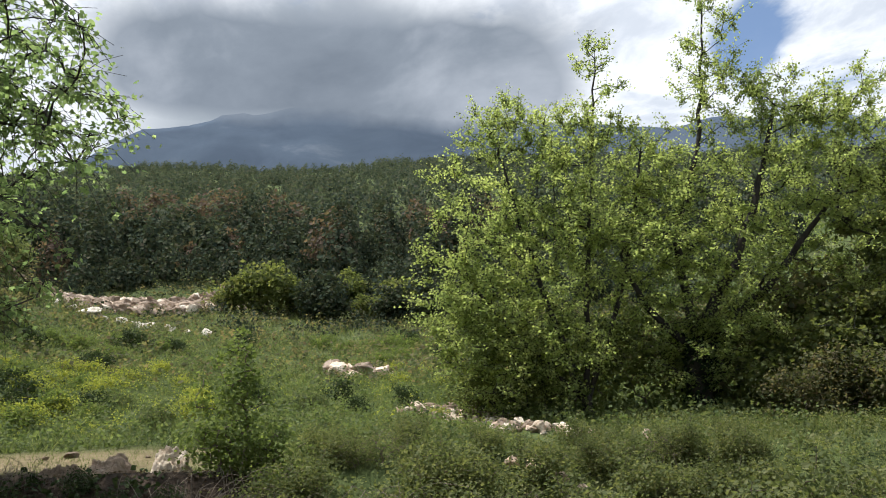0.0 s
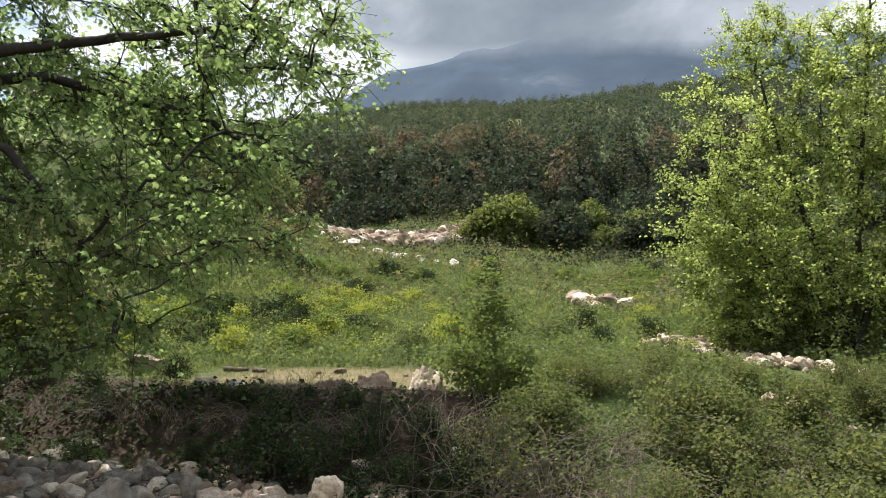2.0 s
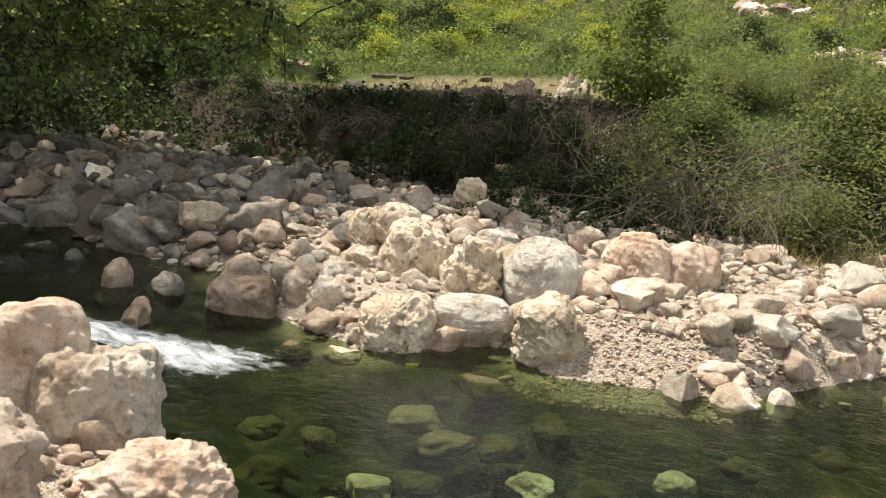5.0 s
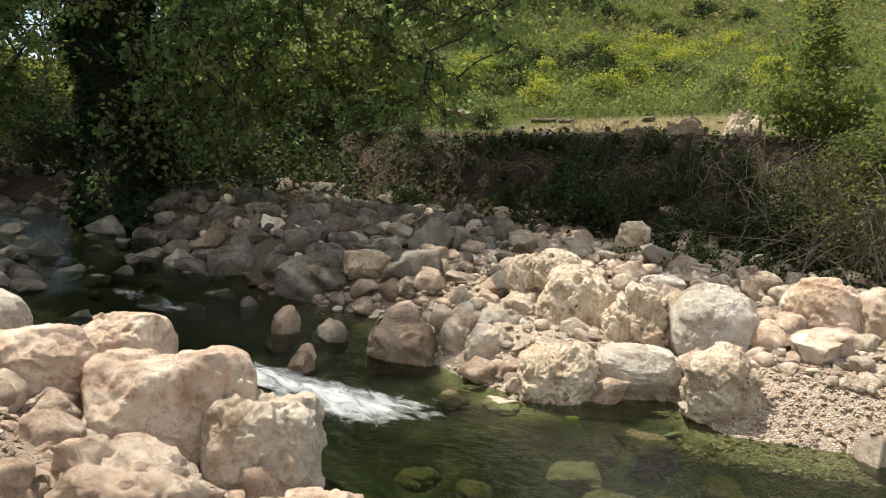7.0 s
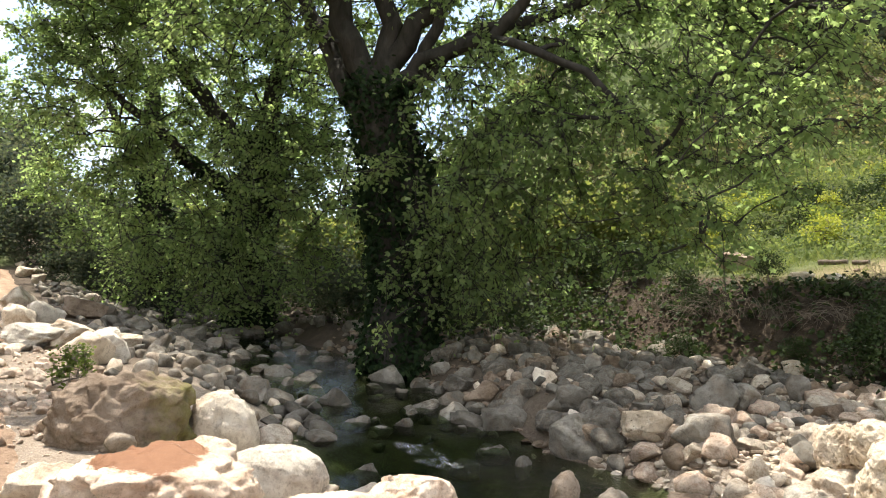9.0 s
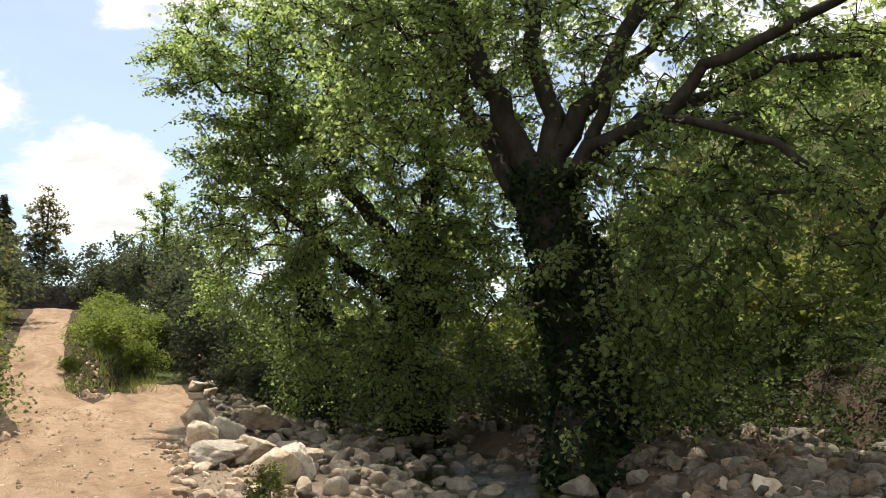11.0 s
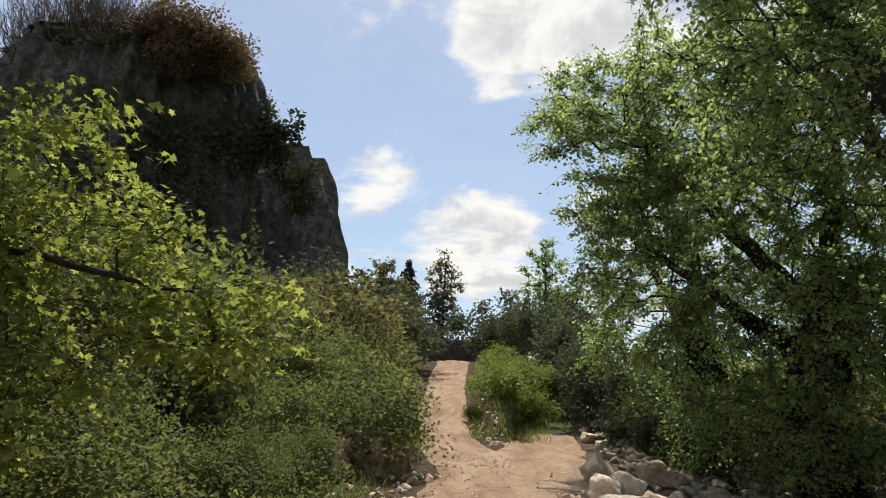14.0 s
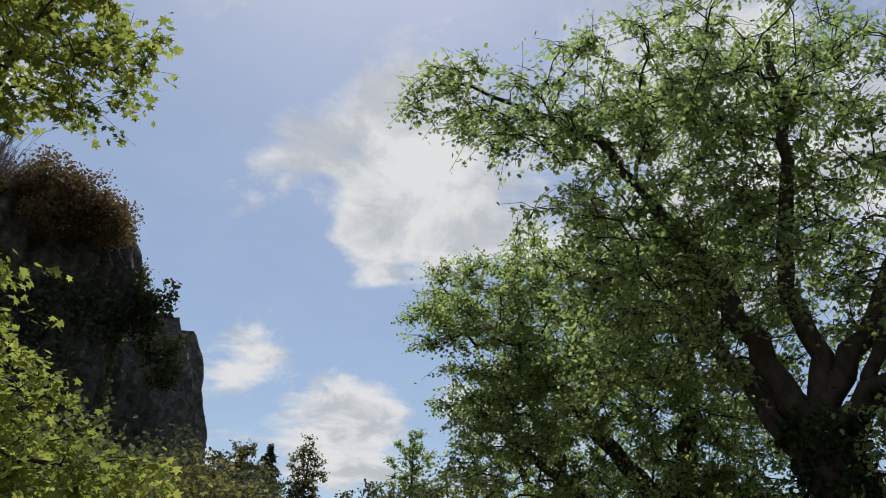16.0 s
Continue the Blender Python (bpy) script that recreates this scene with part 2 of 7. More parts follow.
ROCK_PALE = rock_mat("pale_limestone", (0.397, 0.318, 0.236), (0.584, 0.509, 0.414), (0.720, 0.667, 0.581), 0.25)
ROCK_WARM = rock_mat("warm_limestone", (0.376, 0.265, 0.193), (0.606, 0.487, 0.388), (0.742, 0.656, 0.559), 0.35, (0.50, 0.29, 0.19), 0.5)
ROCK_PITTED = rock_mat("pitted_limestone", (0.432, 0.351, 0.255), (0.615, 0.526, 0.412), (0.744, 0.668, 0.556), 0.95, pit_scale=19)
# Limestone of the wet, tree-shaded bed; canopy shade is put into its colour.
ROCK_SHADED = rock_mat("shaded_grey_limestone", (0.10, 0.092, 0.078), (0.19, 0.175, 0.15), (0.31, 0.29, 0.255), 0.25, (0.25, 0.19, 0.14), 0.5)
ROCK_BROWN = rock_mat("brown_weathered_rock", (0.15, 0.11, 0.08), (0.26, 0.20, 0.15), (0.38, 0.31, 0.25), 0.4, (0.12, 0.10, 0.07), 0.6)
ROCK_WHITE = rock_mat("white_limestone", (0.536, 0.482, 0.408), (0.670, 0.622, 0.547), (0.756, 0.714, 0.642), 0.0, (0.48, 0.40, 0.34), 0.3)
ROCK_ALGAE = rock_mat("algae_covered_stone", (0.05, 0.043, 0.020), (0.14, 0.115, 0.055), (0.29, 0.245, 0.15), 0.0, (0.08, 0.085, 0.025), 0.7)
ROCK_SOIL = rock_mat("limestone_with_red_soil", (0.376, 0.265, 0.193), (0.606, 0.487, 0.388), (0.742, 0.656, 0.559), 0.35, (0.50, 0.29, 0.19), 0.4, top=(0.24, 0.12, 0.07))
ROCK_MOSS = rock_mat("brown_rock_with_moss", (0.15, 0.11, 0.08), (0.26, 0.20, 0.15), (0.38, 0.31, 0.25), 0.4, (0.12, 0.10, 0.07), 0.6, side=(0.22, 0.22, 0.05))
ROCK_CLIFF = rock_mat("cliff_limestone", (0.085, 0.087, 0.094), (0.21, 0.213, 0.225), (0.45, 0.45, 0.46), 0.0, (0.06, 0.06, 0.058), 0.5, relief=0.35)


def leaf_mat(name, colours, trans=0.5, gloss=0.35, through_=(1.26, 1.26, 0.78)):
    def build(N, L, out):
        geo = N.new("ShaderNodeNewGeometry")
        c = ramp_of(N, L, geo.outputs["Random Per Island"], *[(i / max(1, len(colours) - 1), k) for i, k in enumerate(colours)])
        v = coords(N, L)
        # Clump-sized tone noise; its dark end also paints shading between clumps.
        patch = tex(N, L, v, 0.9, 3)
        c = mixc(N, L, 0.6, c, ramp_of(N, L, patch, (0.36, (0.48, 0.54, 0.48)), (0.64, (1.32, 1.26, 1.15))), "MULTIPLY")
        b = principled(N, 0.7, gloss * 0.5)
        L.new(c, b.inputs["Base Color"])
        t = N.new("ShaderNodeBsdfTranslucent")
        warm = mixc(N, L, 1.0, c, through_, "MULTIPLY")
        L.new(warm, t.inputs["Color"])
        m = N.new("ShaderNodeMixShader")
        m.inputs[0].default_value = trans
        L.new(b.outputs[0], m.inputs[1])
        L.new(t.outputs[0], m.inputs[2])
        L.new(m.outputs[0], out.inputs["Surface"])
    return mat(name, build)


LEAF_PLANE = leaf_mat("plane_leaf", [(0.19, 0.25, 0.12), (0.225, 0.295, 0.14), (0.265, 0.33, 0.16), (0.305, 0.36, 0.185)], 0.74, through_=(1.16, 1.24, 0.88))
LEAF_SPRING = leaf_mat("spring_leaf", [(0.255, 0.31, 0.135), (0.31, 0.37, 0.16), (0.36, 0.415, 0.185), (0.41, 0.45, 0.215)], 0.74)
LEAF_MAPLE = leaf_mat("bright_leaf", [(0.16, 0.20, 0.07), (0.225, 0.27, 0.09), (0.30, 0.33, 0.125)], 0.6)
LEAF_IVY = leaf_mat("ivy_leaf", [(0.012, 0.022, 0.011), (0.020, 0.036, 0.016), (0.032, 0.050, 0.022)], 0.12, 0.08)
LEAF_SCRUB = leaf_mat("scrub_leaf", [(0.09, 0.11, 0.042), (0.13, 0.155, 0.056), (0.165, 0.19, 0.066), (0.20, 0.205, 0.085)], 0.52)
LEAF_BRAMBLE = leaf_mat("bramble_leaf", [(0.10, 0.12, 0.055), (0.14, 0.165, 0.07), (0.18, 0.20, 0.086), (0.225, 0.23, 0.11)], 0.52)
LEAF_ROADSIDE = leaf_mat("roadside_leaf", [(0.085, 0.11, 0.052), (0.12, 0.15, 0.068), (0.16, 0.19, 0.086), (0.20, 0.215, 0.11)], 0.5)
LEAF_FRESH = leaf_mat("fresh_green_leaf", [(0.11, 0.15, 0.05), (0.155, 0.20, 0.064), (0.20, 0.25, 0.082)], 0.55)
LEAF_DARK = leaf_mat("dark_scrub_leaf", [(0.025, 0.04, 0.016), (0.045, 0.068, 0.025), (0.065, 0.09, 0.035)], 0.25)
LEAF_OLIVE = leaf_mat("olive_scrub_leaf", [(0.08, 0.09, 0.05), (0.13, 0.14, 0.075), (0.18, 0.17, 0.095), (0.20, 0.16, 0.10)], 0.55)
LEAF_GRASS = leaf_mat("meadow_leaf", [(0.11, 0.14, 0.058), (0.145, 0.18, 0.074), (0.18, 0.215, 0.09), (0.225, 0.24, 0.115)], 0.55)
LEAF_MEADOW = leaf_mat("meadow_weed_leaf", [(0.095, 0.125, 0.055), (0.125, 0.165, 0.07), (0.155, 0.20, 0.082), (0.19, 0.225, 0.10)], 0.5)
LEAF_YELLOW = leaf_mat("yellow_flower", [(0.27, 0.31, 0.065), (0.36, 0.385, 0.075), (0.46, 0.465, 0.10)], 0.4)
LEAF_RUST = leaf_mat("rusty_scrub_leaf", [(0.10, 0.072, 0.058), (0.155, 0.105, 0.085), (0.12, 0.10, 0.07), (0.20, 0.14, 0.115)], 0.4)
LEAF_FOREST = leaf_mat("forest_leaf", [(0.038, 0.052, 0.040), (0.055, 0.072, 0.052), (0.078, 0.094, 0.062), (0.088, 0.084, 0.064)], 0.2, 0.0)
# Forest leaf paled and blued; the haze of distance is put into its colour.
LEAF_HAZED = leaf_mat("hazed_forest_leaf", [(0.060, 0.078, 0.066), (0.080, 0.100, 0.080), (0.105, 0.122, 0.094), (0.112, 0.112, 0.094)], 0.4, 0.0)
LEAF_DRY = leaf_mat("dry_leaf", [(0.06, 0.042, 0.028), (0.10, 0.07, 0.046), (0.15, 0.11, 0.07)], 0.2)


def bark_mat(name, dark, light, scale=6.0):
    def build(N, L, out):
        b = principled(N, 0.9, 0.15)
        v = coords(N, L, 1.0, (1, 1, 0.35))
        c = ramp_of(N, L, tex(N, L, v, scale, 8, 0.65, 0.4), (0.32, dark), (0.68, light))
        L.new(c, b.inputs["Base Color"])
        bump(N, L, tex(N, L, v, scale * 3, 8, 0.7), 0.8, 0.03, b)
        L.new(b.outputs[0], out.inputs["Surface"])
    return mat(name, build)


BARK = bark_mat("grey_brown_bark", (0.020, 0.018, 0.015), (0.060, 0.053, 0.045))
BARK_PALE = bark_mat("pale_bark", (0.10, 0.09, 0.07), (0.30, 0.28, 0.23))
CANE = bark_mat("dry_cane", (0.11, 0.088, 0.068), (0.27, 0.225, 0.18), 14)
STRAW = leaf_mat("dry_straw", [(0.22, 0.17, 0.10), (0.32, 0.26, 0.16), (0.40, 0.33, 0.21)], 0.3)
TWIG = bark_mat("dry_twig", (0.08, 0.06, 0.045), (0.20, 0.16, 0.13), 14)


def ground_build(N, L, out):
    b = principled(N, 0.95, 0.12)
    v = coords(N, L)
    zone = N.new("ShaderNodeAttribute")
    zone.attribute_name = "zone"
    sep = N.new("ShaderNodeSeparateColor")
    L.new(zone.outputs["Color"], sep.inputs[0])
    n1, n2, n3 = tex(N, L, v, 0.35, 6, 0.6, 0.5), tex(N, L, v, 3.0, 8, 0.65), tex(N, L, v, 22, 6, 0.7)
    warp = N.new("ShaderNodeVectorMath")
    warp.operation = "MULTIPLY_ADD"
    wob = N.new("ShaderNodeTexNoise")
    wob.inputs["Scale"].default_value, wob.inputs["Detail"].default_value = 9.0, 4.0
    L.new(v, wob.inputs["Vector"])
    L.new(wob.outputs["Color"], warp.inputs[0])
    warp.inputs[1].default_value = (0.03, 0.03, 0.03)
    L.new(v, warp.inputs[2])
    vw = warp.outputs[0]
    grass = ramp_of(N, L, n1, (0.30, (0.055, 0.075, 0.028)), (0.5, (0.085, 0.112, 0.042)), (0.7, (0.13, 0.135, 0.062)))
    grass = mixc(N, L, 0.7, grass, ramp_of(N, L, n2, (0.3, (0.45, 0.5, 0.4)), (0.62, (1.25, 1.2, 1.05))), "MULTIPLY")
    earth = ramp_of(N, L, n2, (0.3, (0.035, 0.026, 0.019)), (0.55, (0.07, 0.052, 0.038)), (0.75, (0.12, 0.09, 0.066)))
    cs = N.new("ShaderNodeSeparateColor")
    L.new(voronoi(N, L, vw, 36, "F1", "Color"), cs.inputs[0])
    cell = ramp_of(N, L, cs.outputs[0], (0.0, (0.26, 0.185, 0.125)), (0.35, (0.49, 0.385, 0.29)), (0.7, (0.62, 0.51, 0.40)), (1.0, (0.73, 0.65, 0.55)))
    edge = voronoi(N, L, vw, 36, "DISTANCE_TO_EDGE")
    peb = mixc(N, L, mapr(N, L, n3, 0.40, 0.60, 0.0, 0.65), ramp_of(N, L, n2, (0.3, (0.36, 0.29, 0.22)), (0.7, (0.58, 0.50, 0.41))), cell)
    peb = mixc(N, L, mapr(N, L, n2, 0.35, 0.65, 0.0, 0.6), peb, ramp_of(N, L, edge, (0.0, (0.40, 0.35, 0.30)), (0.20, (1, 1, 1))), "MULTIPLY")
    peb = mixc(N, L, 0.7, peb, ramp_of(N, L, tex(N, L, v, 85, 5, 0.75), (0.34, (0.40, 0.34, 0.28)), (0.54, (1.1, 1.1, 1.1))), "MULTIPLY")
    mud = ramp_of(N, L, n2, (0.36, (0.020, 0.024, 0.012)), (0.50, (0.036, 0.040, 0.018)), (0.62, (0.075, 0.075, 0.036)), (0.76, (0.19, 0.175, 0.10)))
    sand = ramp_of(N, L, n2, (0.3, (0.17, 0.135, 0.07)), (0.7, (0.29, 0.23, 0.135)))
    c = mixc(N, L, sep.outputs["Red"], earth, grass)
    c = mixc(N, L, sep.outputs["Green"], c, peb)
    c = mixc(N, L, sep.outputs["Blue"], c, mud)
    a = zone.outputs["Alpha"]
    c = mixc(N, L, a, c, sand)
    L.new(c, b.inputs["Base Color"])
    bump(N, L, mixc(N, L, 0.5, n3, edge), 1.0, 0.06, b)
    L.new(b.outputs[0], out.inputs["Surface"])


GROUND = mat("ground_cover", ground_build)


def road_build(N, L, out):
    b = principled(N, 0.95, 0.1)
    v = coords(N, L)
    n1, n2, n3 = tex(N, L, coords(N, L, 1.0, (0.45, 1.6, 1)), 0.9, 7, 0.65, 0.8), tex(N, L, v, 5.0, 8, 0.65), tex(N, L, v, 40, 6, 0.7)
    c = ramp_of(N, L, n1, (0.30, (0.225, 0.15, 0.102)), (0.5, (0.335, 0.236, 0.165)), (0.72, (0.44, 0.335, 0.245)))
    c = mixc(N, L, 0.6, c, ramp_of(N, L, n2, (0.3, (0.62, 0.58, 0.54)), (0.6, (1.1, 1.1, 1.1))), "MULTIPLY")
    c = mixc(N, L, 0.4, c, ramp_of(N, L, n3, (0.35, (0.6, 0.58, 0.55)), (0.6, (1.15, 1.15, 1.15))), "MULTIPLY")
    L.new(c, b.inputs["Base Color"])
    bump(N, L, mixc(N, L, 0.4, n2, n3), 1.0, 0.07, b)
    L.new(b.outputs[0], out.inputs["Surface"])


ROAD = mat("dirt_road", road_build)


def water_build(N, L, out):
    v = coords(N, L)
    n = tex(N, L, v, 3.2, 4, 0.55, 0.8)
    m = tex(N, L, v, 11, 4, 0.6, 0.5)
    bp = N.new("ShaderNodeBump")
    bp.inputs["Strength"].default_value, bp.inputs["Distance"].default_value = 0.5, 0.06
    L.new(mixc(N, L, 0.35, n, m), bp.inputs["Height"])
    tr = N.new("ShaderNodeBsdfTransparent")
    tr.inputs["Color"].default_value = (0.52, 0.62, 0.44, 1)
    gl = N.new("ShaderNodeBsdfGlossy")
    gl.inputs["Roughness"].default_value = 0.06
    L.new(bp.outputs[0], gl.inputs["Normal"])
    fr = N.new("ShaderNodeFresnel")
    fr.inputs["IOR"].default_value = 1.33
    L.new(bp.outputs[0], fr.inputs["Normal"])
    mx = N.new("ShaderNodeMixShader")
    L.new(fr.outputs[0], mx.inputs[0])
    L.new(tr.outputs[0], mx.inputs[1])
    L.new(gl.outputs[0], mx.inputs[2])
    L.new(mx.outputs[0], out.inputs["Surface"])


WATER = mat("stream_water", water_build)


def algae_build(N, L, out):
    b = principled(N, 0.55, 0.35)
    v = coords(N, L)
    c = ramp_of(N, L, tex(N, L, v, 9, 6, 0.7, 0.8), (0.34, (0.04, 0.045, 0.016)), (0.52, (0.09, 0.095, 0.026)), (0.68, (0.19, 0.18, 0.06)))
    L.new(c, b.inputs["Base Color"])
    bump(N, L, tex(N, L, v, 40, 5, 0.7), 0.6, 0.02, b)
    at = N.new("ShaderNodeAttribute")
    at.attribute_name = "cover"
    add = N.new("ShaderNodeMath")
    add.operation = "ADD"
    L.new(tex(N, L, v, 13, 7, 0.75, 0.9), add.inputs[0])
    L.new(at.outputs["Fac"], add.inputs[1])
    mx = N.new("ShaderNodeMixShader")
    L.new(mapr(N, L, add.outputs[0], 0.80, 1.05, 0.0, 0.85), mx.inputs[0])
    L.new(N.new("ShaderNodeBsdfTransparent").outputs[0], mx.inputs[1])
    L.new(b.outputs[0], mx.inputs[2])
    L.new(mx.outputs[0], out.inputs["Surface"])


ALGAE = mat("green_algae", algae_build)


def foam_build(N, L, out):
    v = coords(N, L, 1.0, (0.8, 1.4, 1))
    n = tex(N, L, v, 6.0, 8, 0.62, 0.8)
    at = N.new("ShaderNodeAttribute")
    at.attribute_name = "cover"
    add = N.new("ShaderNodeMath")
    add.operation = "ADD"
    L.new(n, add.inputs[0])
    L.new(at.outputs["Fac"], add.inputs[1])
    b = principled(N, 0.6, 0.4)
    b.inputs["Base Color"].default_value = (0.58, 0.61, 0.63, 1)
    tr = N.new("ShaderNodeBsdfTransparent")
    mx = N.new("ShaderNodeMixShader")
    L.new(mapr(N, L, add.outputs[0], 0.84, 1.34, 0.0, 0.90), mx.inputs[0])
    L.new(tr.outputs[0], mx.inputs[1])
    L.new(b.outputs[0], mx.inputs[2])
    L.new(mx.outputs[0], out.inputs["Surface"])


FOAM = mat("white_water", foam_build)


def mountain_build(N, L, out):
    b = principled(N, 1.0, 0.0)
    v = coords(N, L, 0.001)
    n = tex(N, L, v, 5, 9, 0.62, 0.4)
    # Distance haze is painted as the blue-grey of the base colour.
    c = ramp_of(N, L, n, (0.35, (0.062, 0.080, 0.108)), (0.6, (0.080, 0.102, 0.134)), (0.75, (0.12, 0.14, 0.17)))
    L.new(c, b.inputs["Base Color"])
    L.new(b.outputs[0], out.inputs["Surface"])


MOUNTAIN = mat("hazed_mountain", mountain_build)


def cloud_build(N, L, out):
    v = coords(N, L, 0.001)
    at = N.new("ShaderNodeAttribute")
    at.attribute_name = "cover"
    n = tex(N, L, v, 3.2, 7, 0.55, 0.3)
    add = N.new("ShaderNodeMath")
    add.operation = "ADD"
    L.new(mapr(N, L, n, 0.2, 0.8, -0.55, 0.55), add.inputs[0])
    L.new(at.outputs["Fac"], add.inputs[1])
    e = N.new("ShaderNodeEmission")
    L.new(ramp_of(N, L, n, (0.34, (0.125, 0.145, 0.172)), (0.52, (0.18, 0.203, 0.232)), (0.70, (0.30, 0.32, 0.35))), e.inputs["Color"])
    e.inputs["Strength"].default_value = 1.0
    tr = N.new("ShaderNodeBsdfTransparent")
    mx = N.new("ShaderNodeMixShader")
    L.new(mapr(N, L, add.outputs[0], 0.25, 0.85), mx.inputs[0])
    L.new(tr.outputs[0], mx.inputs[1])
    L.new(e.outputs[0], mx.inputs[2])
    L.new(mx.outputs[0], out.inputs["Surface"])


CLOUD = mat("hanging_cloud", cloud_build)

# ---------------------------------------------------------------- mesh helpers


def mesh_np(name, verts, faces, material=None, smooth=False):
    """A mesh from arrays; all faces have the same number of corners."""
    verts, faces = np.asarray(verts, np.float32), np.asarray(faces, np.int32)
    me = bpy.data.meshes.new(name)
    k = faces.shape[1]
    me.vertices.add(len(verts))
    me.vertices.foreach_set("co", verts.ravel())
    me.loops.add(faces.size)
    me.loops.foreach_set("vertex_index", faces.ravel())
    me.polygons.add(len(faces))
    me.polygons.foreach_set("loop_start", np.arange(0, faces.size, k, dtype=np.int32))
    me.polygons.foreach_set("use_smooth", np.full(len(faces), smooth))
    me.update(calc_edges=True)
    if material:
        me.materials.append(material)
    return me


def part(name, me, material, parent, label=""):
    """One mesh object under a thing or under a part."""
    if isinstance(me, bmesh.types.BMesh):
        bm, me = me, bpy.data.meshes.new(name)
        bm.to_mesh(me)
        bm.free()
    if material and not me.materials:
        me.materials.append(material)
    ob = new(name, me)
    ob.parent = parent
    return tagged(ob, label)


def thing(name, label, category, group="", kind="", at=(0, 0, 0)):
    ob = new(name)
    ob.location = at
    ob.empty_display_size = 0.1
    return tagged(ob, label, category, group, kind)


def fbm(p, scale=1.0, octaves=4):
    """Cheap smooth noise on arrays of points (n, 3): sums of turned sines."""
    p = np.asarray(p, float) * scale
    s, amp = np.zeros(len(p)), 1.0
    for o in range(octaves):
        a = 1.3 * o + 0.4
        q = p @ np.array([[math.cos(a), -math.sin(a), 0.31], [math.sin(a), math.cos(a), -0.47], [0.23, 0.41, 0.9]])
        s += amp * (np.sin(q[:, 0] + 1.7 * np.sin(q[:, 1] * 0.7 + o)) * np.cos(q[:, 1] + 1.3 * np.sin(q[:, 2] * 0.8 - o)) + 0.5 * np.sin(q[:, 2] * 1.3 + q[:, 0] * 0.6))
        p, amp = p * 2.03, amp * 0.5
    return s / 2.2


def sstep(v, lo, hi):
    t = np.clip((np.asarray(v, float) - lo) / (hi - lo), 0, 1)
    return t * t * (3 - 2 * t)

# ---------------------------------------------------------------- the lie of the land


def near_edge(x):
    return np.interp(x, [-60, -14, -12, -9, -7, -5.5, -4.5, -3, -1, 2, 10, 60], [7.2, 6.0, 5.6, 5.0, 5.0, 5.1, 4.7, 3.9, 3.6, 4, 6, 6])


def far_edge(x):
    return np.interp(x, [-60, -13, -10, -8.3, -7, -6, -5, -4, -3.2, -2.5, -1, 0, 2, 60], [8.6, 8.3, 7.9, 7.7, 7.7, 7.3, 7.0, 6.7, 7.7, 7.0, 7.4, 9, 10.5, 11])


def water_level(x):
    return np.interp(x, [-60, -30, -13, -9.5, -8.8, -6.6, -5.0, 60], [4.2, 2.0, 0.85, 0.45, 0.27, 0.25, 0.0, 0.0])


def bank_foot(x):
    return np.interp(x, [-60, -25, -18, -12, -8, -4, 0, 5, 20, 60], [20, 18, 15.0, 13.7, 13.1, 12.7, 12.6, 13, 13, 13])


def road_level(x):
    return np.interp(x, [-90, -60, -52, -40, -34, -28, -24, -19.4, -14.8, -8, 0, 30, 60], [9.5, 8.6, 7.7, 5.2, 3.9, 2.6, 2.25, 1.85, 1.5, 1.05, 0.66, 0.3, 0.1])


def road_mid(x):
    return np.interp(x, [-90, -60, -52, -45, -34, -30, -28, -24, -20, -15, -12.5, -6, 2, 20], [-3, -1.6, -1.1, -1.15, -0.95, -0.75, -0.45, 0.2, 0.9, 0.65, 0.5, 0.1, -0.1, 0])


def road_half(x):
    return np.interp(x, [-60, -45, -34, -28, -24, -20, -14, 0, 20], [1.15, 1.05, 1.05, 1.1, 1.25, 1.5, 1.6, 1.9, 1.9])


